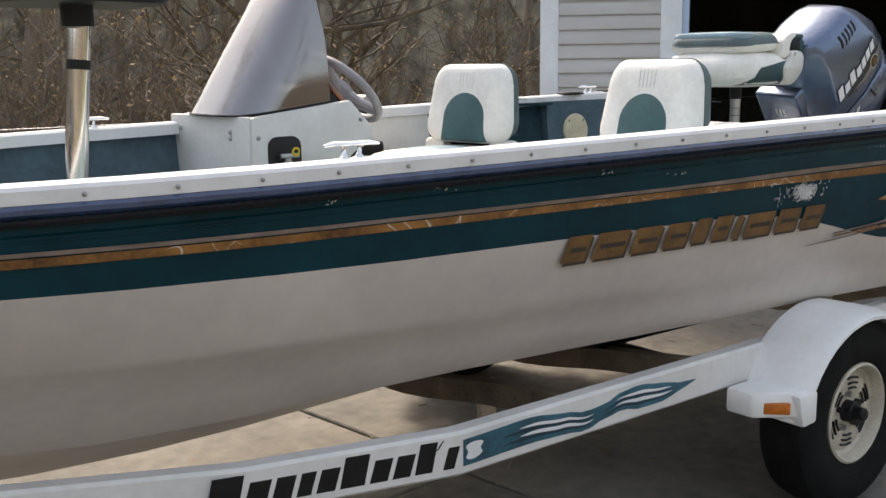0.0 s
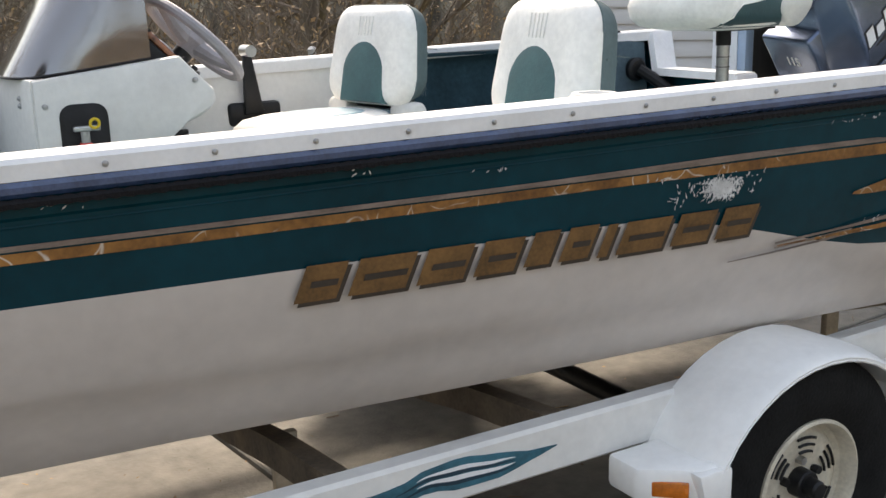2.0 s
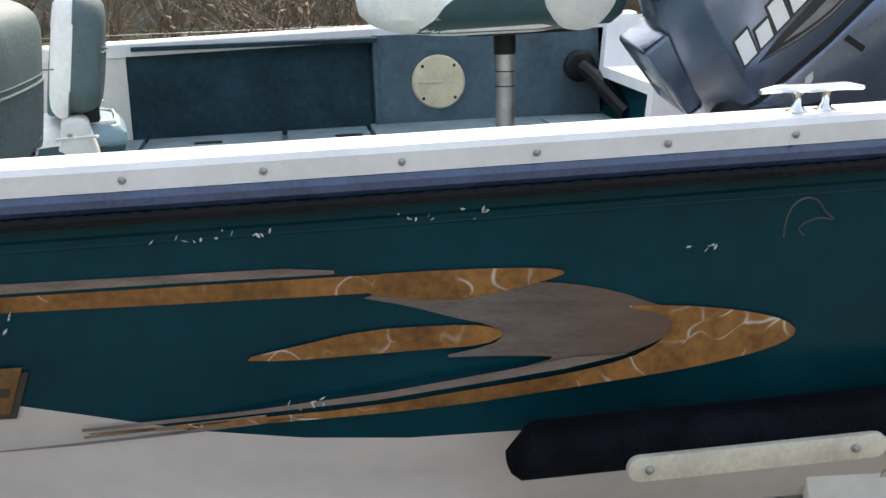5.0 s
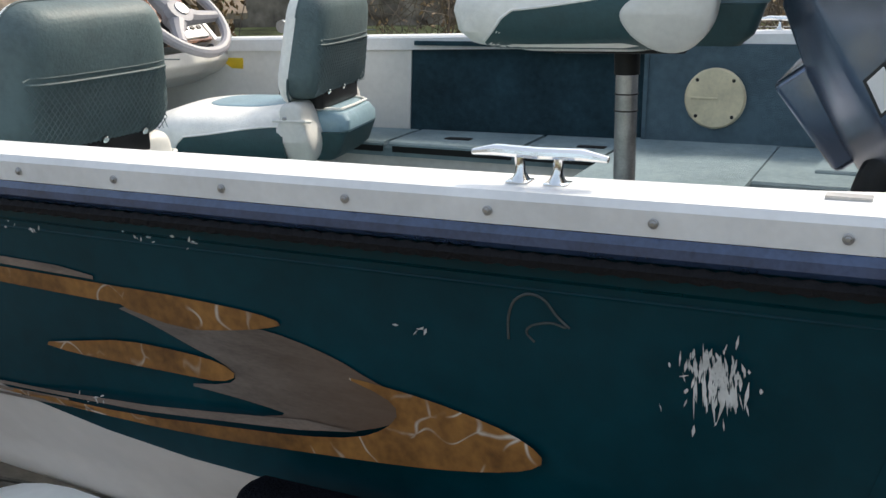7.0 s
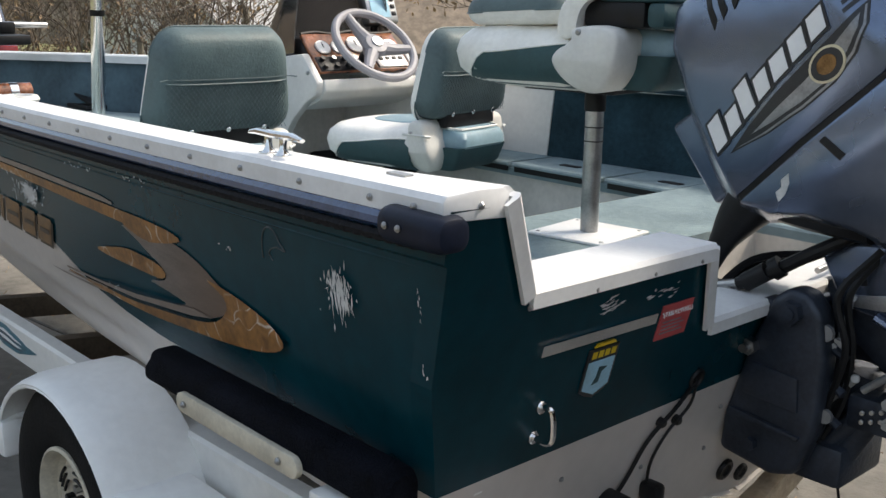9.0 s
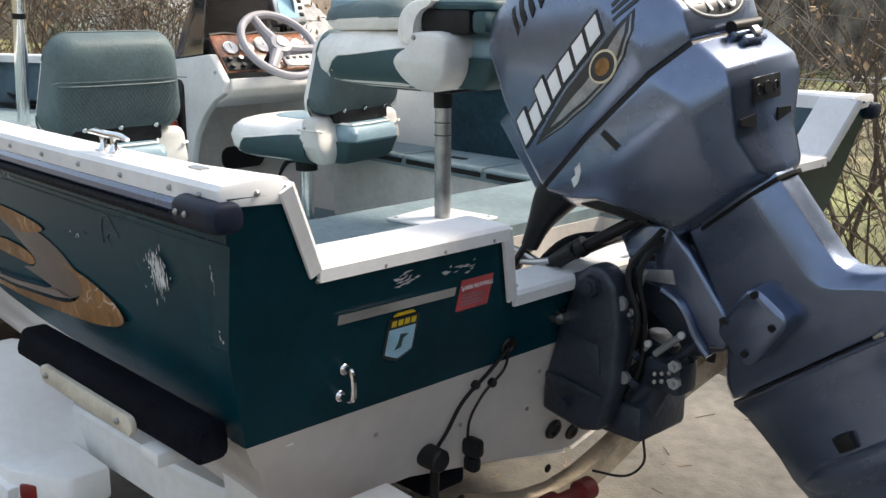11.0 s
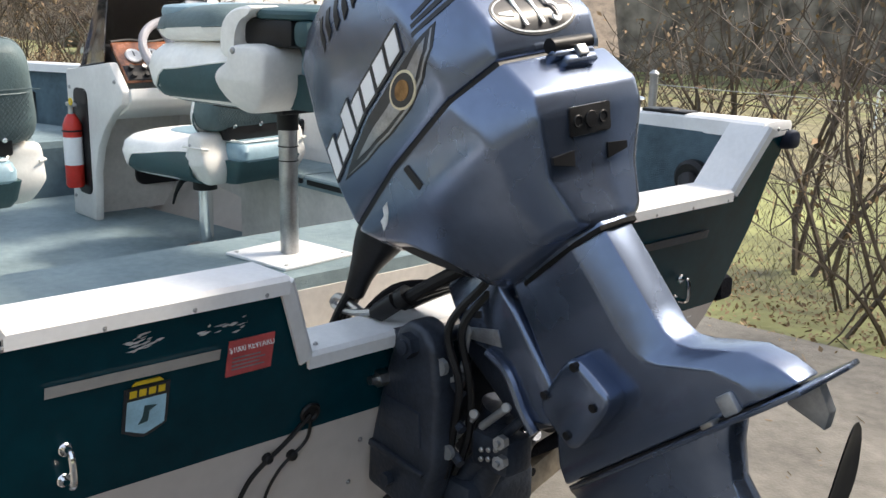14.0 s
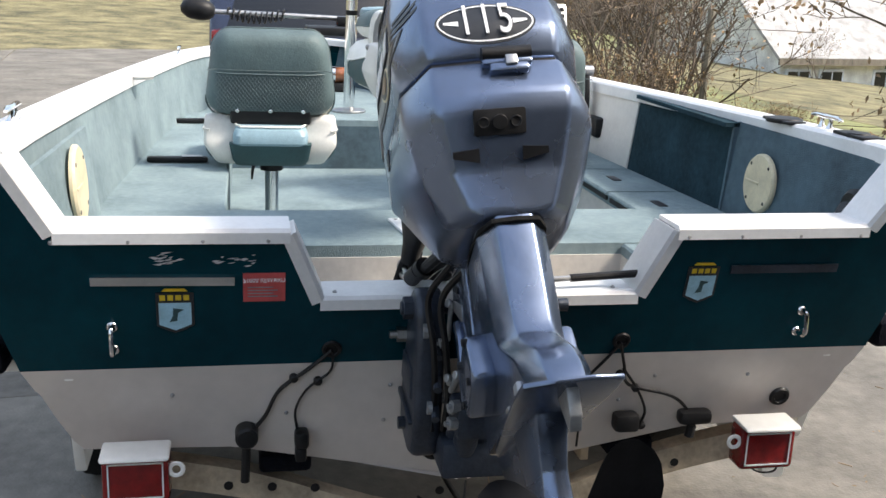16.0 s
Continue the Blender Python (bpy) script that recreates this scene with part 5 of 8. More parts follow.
def pedestal_chair(label, at, turn, post_to, folded=False, group="fishing chairs"):
    seat = thing("fishing_chair", label, "chair", group)
    front = 0.270 if folded else 0.238
    part("seat_pan", pad(-0.17, 0.15, -0.14, 0.14, -0.002, 0.02, 0.07), M_PLASTIC, seat, "cream plastic seat pan")
    rings = [oval_ring(-0.21, front - (0.224 - w) * 1.1, -w, w, z, min(0.12, w * 0.8)) for z, w in CUSHION]
    part("cushion", loft(rings), M_VINYL, seat, "cream vinyl cushion")

    def half(x, z):
        for (za, wa), (zb, wb) in zip(CUSHION, CUSHION[1:]):
            if za <= z <= zb:
                w = wa + (wb - wa) * (z - za) / (zb - za)
        r = min(0.12, w * 0.8)
        d = x - (front - (0.224 - w) * 1.1 - r)
        return w if d < 0 else w - r + math.sqrt(max(0, r * r - d * d))

    def top_of(x):
        return 0.022 + 0.060 * smoothstep(front - 0.08, front - 0.15, x) + 0.034 * smoothstep(front - 0.10, -0.20, x)

    xs = [front - 0.085 - k * (front - 0.085 + 0.205) / 18 for k in range(19)]
    for s in (-1, 1):
        rings = []
        for x in xs:
            zs = [0.006 + (top_of(x) - 0.006) * k / 6 for k in range(7)]
            rings.append([(x, s * (half(x, z) + 0.0035), z) for z in zs] + [(x, s * (half(x, z) - 0.006), z) for z in reversed(zs)])
        band = part("side_band", loft(rings), M_TEAL, seat, "dark teal vinyl side band")
        part("band_welt", tube([(x, s * (half(x, top_of(x)) + 0.0035), top_of(x)) for x in xs], 0.0028, 6), M_VINYL, band)
    part("cushion_inlay", pad(-0.15, 0.10, -0.11, 0.11, 0.142, 0.156, 0.09, 0.2), M_VINYL if folded else M_SKYVINYL, seat, "pale blue vinyl inlay")
    rings = [oval_ring(-0.335, -0.20, -0.118, 0.118, 0.075, 0.02), oval_ring(-0.352, -0.20, -0.126, 0.126, 0.092, 0.03), oval_ring(-0.352, -0.20, -0.126, 0.126, 0.118, 0.03), oval_ring(-0.338, -0.20, -0.12, 0.12, 0.138, 0.03), oval_ring(-0.30, -0.21, -0.11, 0.11, 0.150, 0.03)]
    bol = part("rear_bolster", loft(rings), M_SKYVINYL, seat, "pale blue vinyl rear bolster")
    part("bolster_piping", tube([(-0.21, -0.121, 0.149), (-0.29, -0.117, 0.151), (-0.325, -0.10, 0.147), (-0.329, 0.0, 0.147), (-0.325, 0.10, 0.147), (-0.29, 0.117, 0.151), (-0.21, 0.121, 0.149)], 0.004, 6), M_VINYL, bol, "white piping")
    rings = [oval_ring(-0.30, -0.20, -0.118, 0.118, 0.008, 0.02), oval_ring(-0.325, -0.20, -0.128, 0.128, 0.03, 0.02), oval_ring(-0.345, -0.20, -0.138, 0.138, 0.088, 0.02)]
    part("bolster_base", loft(rings), M_TEAL, seat, "dark teal vinyl lower bolster")
    c = -0.175 if folded else -0.226
    bowl = [(0.035, 0.152), (-0.088, 0.155), (-0.088, 0.085), (-0.074, 0.040), (-0.035, 0.002), (0.018, 0.002), (0.068, 0.030), (0.094, 0.070), (0.080, 0.096), (0.045, 0.112), (0.032, 0.130)]
    if not folded:
        bowl = [(0.030, 0.180), (-0.034, 0.180), (-0.040, 0.13), (-0.056, 0.085), (-0.052, 0.040), (-0.028, 0.004), (0.006, 0.004), (0.042, 0.030), (0.062, 0.070), (0.050, 0.105), (0.032, 0.13)]
    edge = 0.243 if folded else 0.226
    for s in (-1, 1):
        rings = []
        for y, sc in ((0.118, 0.93), (0.125, 1.0), (edge - 0.030, 1.0), (edge - 0.014, 0.985), (edge - 0.008, 0.95), (edge - 0.004, 0.88), (edge - 0.001, 0.6), (edge, 0.25), (edge + 0.0002, 0.02)):
            rings.append([(c + (x + 0.01) * sc - 0.01, s * (y - (0.022 if folded else 0.045) * max(0.0, 0.075 - z) * sc / 0.075), 0.075 + (z - 0.075) * sc) for x, z in chaikin(bowl)])
        br = part("hinge_bracket", loft(rings), M_PLASTIC, seat, "cream moulded hinge bracket")
        if not folded:
            part("bracket_welt", tube([(c + x, s * (edge - 0.001 - 0.02 * (abs(x) > 0.05)), 0.128 + 0.004 * (abs(x) < 0.05)) for x in (-0.052, -0.045, -0.03, 0.0, 0.03, 0.046)], 0.0045, 6), M_PLASTIC, br)
        part("hinge_pin", disc((c + 0.012, s * (edge - 0.007), 0.138), (0, s, 0), 0.007, 0.009, 10), M_STEEL, br)
    back = new("backrest")
    back.parent = seat
    # upright shape: x depth, z height from the hinge
    soft = ((0, 1.0), (0.22, 0.992), (0.45, 0.970), (0.66, 0.932), (0.82, 0.88), (0.93, 0.81), (1.0, 0.68), (1.05, 0.4), (1.06, 0.08))
    front_d, rear_d = (0.050, -0.062) if folded else (0.074, -0.050)
    W = 0.222
    seam = 0.004 if folded else 0.026
    part("back_pad", pillow_sheet(seam, front_d, soft, W, 0.0, 0.30, 0.075), M_VINYL, back, "cream vinyl backrest pad")
    part("back_cover", pillow_sheet(seam - 0.0001, rear_d, soft, W, 0.018, 0.300, 0.07), M_TEALGREY, back, "grey-green vinyl back cover")
    part("edge_piping", tube([(seam, y * (0.87 + 0.13 * smoothstep(0.30, 0.0, z)), z) for y, z in rounded(-W - 0.001, W + 0.001, 0.002, 0.301, 0.075, 6)], 0.003, 6), M_TEALGREY, back)

    def cover_x(y, z):
        sc = max(abs(y) / (W * (0.87 + 0.13 * smoothstep(0.30, 0.018, z))), abs(z - 0.159) / 0.141)
        for (ta, sa), (tb, sb) in zip(soft, soft[1:]):
            if sb <= sc <= sa:
                t = ta + (tb - ta) * (sa - sc) / (sa - sb)
                return seam + (rear_d - seam) * t - 0.0012
        return seam + (rear_d - seam) * 1.06 - 0.0012

    arch = [(0.108 * math.cos(radians(a)), 0.095 + 0.100 * math.sin(radians(a))) for a in range(0, 181, 12)] + [(-0.112, 0.004), (0.112, 0.004)]
    rings = [[(front_d + 0.0045 * t, y * sc, 0.09 + (z - 0.09) * sc) for y, z in arch] for t, sc in ((-8, 1.0), (-1.0, 1.0), (0.4, 0.96), (0.9, 0.85), (1.3, 0.4))]
    part("arch_inlay", loft(rings), M_ARCH, back, "teal arched vinyl inlay")
    part("arch_seam", tube([(front_d - 0.001, 1.012 * y, z + 0.001) for y, z in arch[:16]], 0.0025, 6), M_TEALGREY, back)
    for k in range(5):
        part("pleat", tube([(front_d + 0.0035, -0.032 + 0.016 * k, 0.205), (front_d + 0.0005, -0.034 + 0.017 * k, 0.262)], 0.0018, 5), M_PLASTIC, back)
    if not folded:
        part("seam_piping", tube([(cover_x(y, 0.168) - 0.0005, y, 0.168) for y in [-0.205 + 0.41 * k / 14 for k in range(15)]], 0.003, 6), M_TEALGREY, back)
        part("seam_piping", tube([(cover_x(y, 0.180) - 0.0002, y, 0.180) for y in [-0.205 + 0.41 * k / 14 for k in range(15)]], 0.0015, 5), M_NET, back)
        v, f = [], []
        # diamond net pocket over the lower back
        for i in range(-30, 62):
            for d in (1, -1):
                y0 = d * (-0.20 + 0.40 * i / 31)
                line = [(y0 + d * 0.10 * k / 6, 0.040 + 0.125 * k / 6) for k in range(7)]
                line = [(y, z) for y, z in line if abs(y) < 0.188]
                if len(line) > 1:
                    gv, gf = tube([(cover_x(y, z) - 0.0008, y, z) for y, z in line], 0.0010, 3, False)
                    o = len(v)
                    v += gv
                    f += [tuple(k + o for k in q) for q in gf]
        part("net_pocket", (v, f), M_NET, back, "open-weave net pocket")
        for y in (-0.11, 0.0, 0.11):
            part("snap_button", disc((cover_x(y, 0.046) - 0.001, y, 0.046), (-1, 0, -0.2), 0.0075, 0.007, 12), M_CHROME, back)
    if folded:
        back.matrix_basis = Matrix.Translation((-0.115, 0, 0.192)) @ Matrix.Rotation(radians(93), 4, "Y") @ Matrix.Diagonal((0.76, 1, 1.16, 1))
        part("back_crown", pad(0.07, 0.225, -0.185, 0.185, 0.198, 0.232, 0.06, 0.12), M_SKYVINYL, back, "pale blue vinyl crown").matrix_basis = back.matrix_basis.inverted()
        arm = chaikin([(0.085, 0.120), (0.088, 0.170), (0.070, 0.208), (0.030, 0.230), (-0.030, 0.236), (-0.030, 0.222), (0.012, 0.206), (0.034, 0.170), (0.036, 0.120)])
        for s in (-1, 1):
            rings = [[(c + x * sc, s * y, 0.185 + (z - 0.185) * sc) for x, z in arm] for y, sc in ((0.13, 0.95), (0.14, 1.0), (0.205, 1.0), (0.217, 0.97), (0.222, 0.85))]
            part("hinge_arm", loft(rings), M_VINYL, seat, "cream vinyl hinge arm")
        # solid black block stands in for the shade inside the open hinge
        part("hinge_recess", box(c - 0.13, c + 0.03, -0.195, 0.195, 0.148, 0.208, 0.012), M_BLACK, seat, "black block for the shaded hollow under the folded back")
        part("recess_flap", pad(c - 0.185, c + 0.01, -0.20, 0.20, 0.204, 0.230, 0.05, 0.2), M_TEAL, seat, "dark teal vinyl flap")
        part("recess_back", box(c - 0.18, c - 0.13, -0.195, 0.195, 0.148, 0.208, 0.018), M_TEAL, seat)
    else:
        back.matrix_basis = Matrix.Translation((-0.24, 0, 0.158)) @ Matrix.Rotation(radians(-9), 4, "Y") @ Matrix.Diagonal((1, 1, 1.06, 1))
        # black fill for the shaded gap below the backrest
        part("hinge_recess", box(-0.29, -0.235, -0.135, 0.135, 0.150, 0.208, 0.01), M_BLACK, seat)
    if folded:
        for ob in seat.children:
            ob.location.x += 0.07
    z = (post_to - at[2]) / (0.94 if folded else 1)
    post = part("post", rod((0, 0, z), (0, 0, -0.03), 0.0235 if folded else 0.025, 24), M_STEEL if folded else M_CHROME, seat, "brushed metal post")
    part("collar", rod((0, 0, -0.06), (0, 0, 0.002), 0.027 if folded else 0.042, 24), M_BLACK, post)
    part("swivel_plate", box(-0.13, 0.13, -0.13, 0.13, -0.006, 0.004, 0.003), M_BLACK, post)
    if folded:
        for zj in (-0.10, -0.135):
            part("post_joint", torus((0, 0, zj), (0, 0, 1), 0.0245, 0.0015, 24, 6), M_BLACK, post)
        bp = part("base_plate", box(-0.115, 0.115, -0.115, 0.115, z, z + 0.008, 0.003), M_CAP, post, "white square deck plate")
        for a in (-1, 1):
            for b in (-1, 1):
                part("plate_screw", disc((a * 0.095, b * 0.095, z + 0.008), (0, 0, 1), 0.006, 0.002, 10), M_STEEL, bp)
    else:
        part("lever", tube(curve([(0.02, 0.03, -0.02), (0.05, 0.055, -0.03), (0.07, 0.07, -0.07), (0.085, 0.075, -0.115)]), [0.009] * 10 + [0.008, 0.007, 0.006, 0.006, 0.006, 0.005, 0.005, 0.004, 0.004], 8), M_BLACK, post)
        part("floor_flange", disc((0, 0, z), (0, 0, 1), 0.07, 0.012, 24), M_STEEL, post)
    seat.matrix_basis = Matrix.Translation(at) @ Matrix.Rotation(radians(turn), 4, "Z") @ Matrix.Diagonal((0.93, 0.90, 0.94, 1) if folded else (1, 1.02, 1, 1))
    return seat


pedestal_chair("cream and teal vinyl passenger seat on a chrome post", (-1.858, -0.405, 0.986), 178, FLOOR)
pedestal_chair("cream and teal vinyl driver seat before the console", (-1.862, 0.482, 0.976), 190, FLOOR)
pedestal_chair("folded cream and teal fishing seat on the aft deck", (-0.60, -0.005, 1.352), 187, DECK, True)

# steering console
console = thing("steering_console", "off-white fibreglass steering console with a smoked windscreen", "steering console")
Y0, Y1 = 0.36, 0.98
side = [(-2.722, FLOOR), (-2.722, 1.285), (-2.325, 1.334), (-2.228, 1.232), (-2.238, 1.185), (-2.31, 1.150), (-2.40, 1.075), (-2.46, 1.0), (-2.50, 0.90), (-2.52, FLOOR)]
part("side_panel", prism(side, "y", Y0, Y0 + 0.035, 0.008), M_CONSOLE, console, "off-white side panel")
part("far_panel", prism(side, "y", Y1 - 0.12, Y1 - 0.095, 0.006), M_CONSOLE, console)
part("front_panel", prism([(-2.726, Y0 - 0.001), (-2.772, 0.872), (-2.746, 0.872), (-2.700, Y0 + 0.034)], "z", FLOOR, 1.288, 0.005), M_CONSOLE, console, "off-white front panel")
part("top_panel", prism([(-2.698, Y0 + 0.036), (-2.742, 0.858), (-2.44, 0.858), (-2.44, Y0 + 0.036)], "z", 1.262, 1.282, 0.004), M_CONSOLE, console)
part("hood", prism([(-2.67, 1.280), (-2.57, 1.365), (-2.50, 1.392), (-2.40, 1.388), (-2.335, 1.325), (-2.36, 1.262)], "y", Y0 + 0.04, Y1 - 0.125, 0.012), M_BLACK, console, "black instrument hood")
dash_m = Matrix.Translation((-2.325, 0.625, 1.330)) @ Matrix.Rotation(radians(46), 4, "Y")
dash = part("dashboard", moved(box(-0.100, 0.090, -0.225, 0.225, -0.012, 0.006, 0.006), dash_m), M_WOODDASH, console, "burl-look dashboard with round gauges")
part("dash_trim", moved(tube(curve([(-0.100, -0.225, 0.004), (-0.108, -0.15, 0.004), (-0.098, -0.07, 0.004), (-0.112, 0.03, 0.004), (-0.098, 0.12, 0.004), (-0.104, 0.225, 0.004)]), 0.006, 6), dash_m), M_BLACK, dash, "black wavy edge of the dash")
for a, b, r in ((-0.025, -0.160, 0.034), (-0.025, -0.085, 0.034), (-0.035, 0.0, 0.040), (-0.025, 0.095, 0.034), (-0.025, 0.172, 0.034)):
    g = part("gauge", moved(disc((a, b, 0.006), (0, 0, 1), r, 0.008, 24), dash_m), M_STEEL, dash, "round gauge with a pale dial")
    part("dial", moved(disc((a, b, 0.014), (0, 0, 1), r * 0.86, 0.001, 24), dash_m), M_DECALWHITE, g)
    part("needle", moved(box(a - 0.02, a + 0.006, b - 0.002, b + 0.002, 0.0155, 0.0165), dash_m), M_BLACK, g)
swp = part("switch_panel", moved(box(0.018, 0.088, -0.220, -0.055, -0.002, 0.010, 0.004), dash_m), M_BLACK, dash, "black switch panel")
for k in range(6):
    part("switch", moved(rod((0.035 + 0.036 * (k % 2), -0.195 + 0.052 * (k // 2), 0.010), (0.035 + 0.036 * (k % 2), -0.195 + 0.052 * (k // 2), 0.024), 0.010, 12), dash_m), M_STEEL if k == 2 else M_BLACK, swp)
radio = part("radio", moved(box(0.022, 0.082, 0.06, 0.21, 0.0, 0.014, 0.004), dash_m), M_STEEL, dash, "pale radio face")
for k in range(4):
    part("radio_button", moved(box(0.036, 0.050, 0.075 + 0.033 * k, 0.095 + 0.033 * k, 0.014, 0.018, 0.002), dash_m), M_BLACK, radio)
part("lower_dash", prism([(-2.37, 1.115), (-2.25, 1.165), (-2.215, 1.20), (-2.225, 1.245), (-2.29, 1.215), (-2.38, 1.15)], "y", Y0 + 0.03, Y1 - 0.10, 0.008), M_CONSOLE, console)
part("knee_back", box(-2.70, -2.66, Y0 + 0.035, Y1 - 0.12, FLOOR, 1.235), M_LINER, console)
part("knee_opening", prism(rounded(0.60, 0.82, 0.80, 0.90, 0.04), "x", -2.66, -2.645), M_BLACK, console)
SND = Matrix.Translation((-2.46, 0.815, 1.485)) @ Matrix.Rotation(radians(70), 4, "Y")
ff = part("fish_finder", moved(box(-0.065, 0.065, -0.08, 0.08, 0, 0.055, 0.014), SND), M_STEEL, console, "grey depth sounder on the dash")
part("sounder_screen", moved(box(-0.045, 0.04, -0.06, 0.035, 0.056, 0.058), SND), M_BLUESTK, ff)
for k in range(3):
    part("sounder_key", moved(box(-0.045 + 0.03 * k, -0.027 + 0.03 * k, 0.045, 0.065, 0.055, 0.059, 0.002), SND), M_BLACK, ff)
part("sounder_stem", rod((-2.46, 0.815, 1.385), (-2.46, 0.815, 1.445), 0.015, 10), M_BLACK, ff)
for x, z in ((-2.695, 1.218), (-2.285, 1.265), (-2.695, 0.78)):
    ob = new("console_bolt", SCREW.data)
    ob.parent, ob.location, ob.rotation_euler, ob.scale = console, (x, Y0 - 0.0005, z), (radians(90), 0, 0), (1.6, 1.6, 1.6)
for y, z in ((0.475, 1.235), (0.475, 1.215), (0.80, 1.240)):
    ob = new("console_bolt", SCREW.data)
    ob.parent, ob.location, ob.rotation_euler, ob.scale = console, (-2.7265 - 0.09 * (y - Y0), y, z), (0, radians(-90), radians(-5)), (1.6, 1.6, 1.6)
part("extinguisher_recess", prism(rounded(-2.662, -2.534, 0.80, 1.220, 0.035), "y", Y0 - 0.004, Y0 + 0.01, 0.002), M_BLACK, console, "black moulded recess")

# windscreen: a tall raked bubble of smoked acrylic, its lower edge rising aft along both sides
def screen_point(a, t):
    f = math.sin(a) ** (0.48 + 0.2 * t)
    zt = 1.33 + 0.41 * t
    aft = -2.40 - 0.022 * smoothstep(1.52, 1.74, zt)
    fore = -2.766 + 0.30 * t
    hw = 0.236 - 0.062 * t ** 1.6
    c = math.cos(a)
    x = aft + (fore - aft) * f
    z0 = 1.290 + 0.123 * max(0.0, x + 2.72)
    return (x, 0.612 - hw * math.copysign(abs(c) ** (0.55 + 0.25 * t), c), z0 + (1.745 + 0.012 * f - z0) * t)


bm = bmesh.new()
gv, gf = loft([[screen_point(math.pi * j / 36, k / 12) for j in range(37)] for k in range(13)], False)
vs = [bm.verts.new(p) for p in gv]
for q in gf:
    bm.faces.new([vs[i] for i in q])
bmesh.ops.recalc_face_normals(bm, faces=bm.faces)
bmesh.ops.solidify(bm, geom=bm.faces[:], thickness=0.005)
screen = part("windscreen", bm, M_SMOKE, console, "smoked acrylic wrap windscreen")
part("screen_edge", tube([screen_point(math.pi * j / 36, 0.0) for j in range(37)], 0.004, 6), M_BLACK, screen)

# steering wheel
wm = Matrix.Translation((-2.198, 0.612, 1.368)) @ Vector((0.70, 0.0, 0.71)).to_track_quat("Z", "X").to_matrix().to_4x4()
wheel_ = part("steering_wheel", moved(torus((0, 0, 0), (0, 0, 1), 0.167, 0.0165, 48, 10), wm), M_WHEELGREY, console, "grey three-spoke steering wheel")
hub = part("wheel_hub", moved(tube([(0, 0, -0.05), (0, 0, -0.01), (0, 0, 0.012), (0, 0, 0.018)], [0.03, 0.05, 0.045, 0.02], 20), wm), M_WHEELGREY, wheel_)
part("hub_cap", moved(disc((0, 0, 0.014), (0, 0, 1), 0.024, 0.008, 20), wm), M_STEEL, hub)
for a in (20, 140, 260):
    c, s = math.cos(radians(a)), math.sin(radians(a))
    part("spoke", moved(tube([(0.02 * c, 0.02 * s, -0.015), (0.09 * c, 0.09 * s, -0.012), (0.158 * c, 0.158 * s, 0.0)], [0.032, 0.022, 0.017], 10), wm), M_WHEELGREY, wheel_)
part("steering_column", moved(rod((0, 0, -0.12), (0, 0, -0.03), 0.03, 14), wm), M_BLACK, wheel_)
part("ignition_key", moved(torus((-0.10, -0.10, -0.07), (1, 0, 0), 0.02, 0.004, 14, 6), wm), M_BLACK, wheel_)

# throttle lever on the side panel
ctl = thing("throttle_control", "black throttle lever on the off-white side panel", "boat throttle")
part("control_box", box(-2.02, -1.83, 0.855, 0.903, 1.06, 1.14, 0.015), M_BLACK, ctl)
part("lever_arm", prism([(-1.97, 1.10), (-1.90, 1.10), (-1.935, 1.30), (-1.965, 1.30)], "y", 0.835, 0.857, 0.006), M_BLACK, ctl)
part("lever_grip", rod((-1.95, 0.80, 1.315), (-1.95, 0.87, 1.315), 0.02, 14), M_STEEL, ctl)
tagged(part("caution_label", box(-2.27, -2.16, inner(2.2, 1.19) - 0.036, inner(2.2, 1.19) - 0.030, 1.17, 1.205, 0.001), M_YELLOW), "yellow caution sticker on the side panel", "sticker")
tagged(part("rocker_switch", box(-2.22, -2.17, inner(2.2, 1.05) - 0.044, inner(2.2, 1.05) - 0.030, 1.04, 1.07, 0.004), M_BLACK), "small black rocker switch on the side panel", "switch")
# extinguisher in its recess
ex = thing("fire_extinguisher", "small red fire extinguisher clipped on the console side", "fire extinguisher")
part("cylinder", tube([(-2.607, 0.322, 0.83), (-2.607, 0.322, 0.84), (-2.607, 0.322, 1.075), (-2.607, 0.322, 1.105), (-2.607, 0.322, 1.12)], [0.030, 0.036, 0.036, 0.025, 0.014], 18), M_EXTING, ex)
part("label_band", tube([(-2.607, 0.322, 0.92), (-2.607, 0.322, 1.03)], 0.0366, 18), M_DECALWHITE, ex)
part("valve", join(rod((-2.607, 0.322, 1.115), (-2.607, 0.322, 1.15), 0.012, 10), box(-2.637, -2.567, 0.312, 0.332, 1.15, 1.165, 0.004)), M_STEEL, ex)
part("pull_pin", torus((-2.582, 0.312, 1.17), (0, 1, 0), 0.012, 0.004, 14, 6), M_YELLOW, ex)
part("strap", torus((-2.607, 0.322, 1.055), (0, 0, 1), 0.037, 0.004, 24, 6), M_BLACK, ex)

# bow: pedestal with a folded seat, trolling motor and depth sounder
bowseat = thing("bow_pedestal", "tall chrome bow pedestal carrying a black bike seat", "seat pedestal")
part("post", rod((-3.435, 0.04, BOWDECK), (-3.378, 0.045, 1.57), 0.03, 24), M_CHROME, bowseat, "polished chrome post")
part("post_clip", rod((-3.389, 0.044, 1.45), (-3.387, 0.044, 1.475), 0.0312, 24), M_BLACK, bowseat)
part("post_flange", disc((-3.435, 0.04, BOWDECK), (0, 0, 1), 0.09, 0.012, 24), M_STEEL, bowseat)
part("neck", rod((-3.385, 0.035, 1.56), (-3.385, 0.035, 1.62), 0.042, 20), M_BLACK, bowseat)
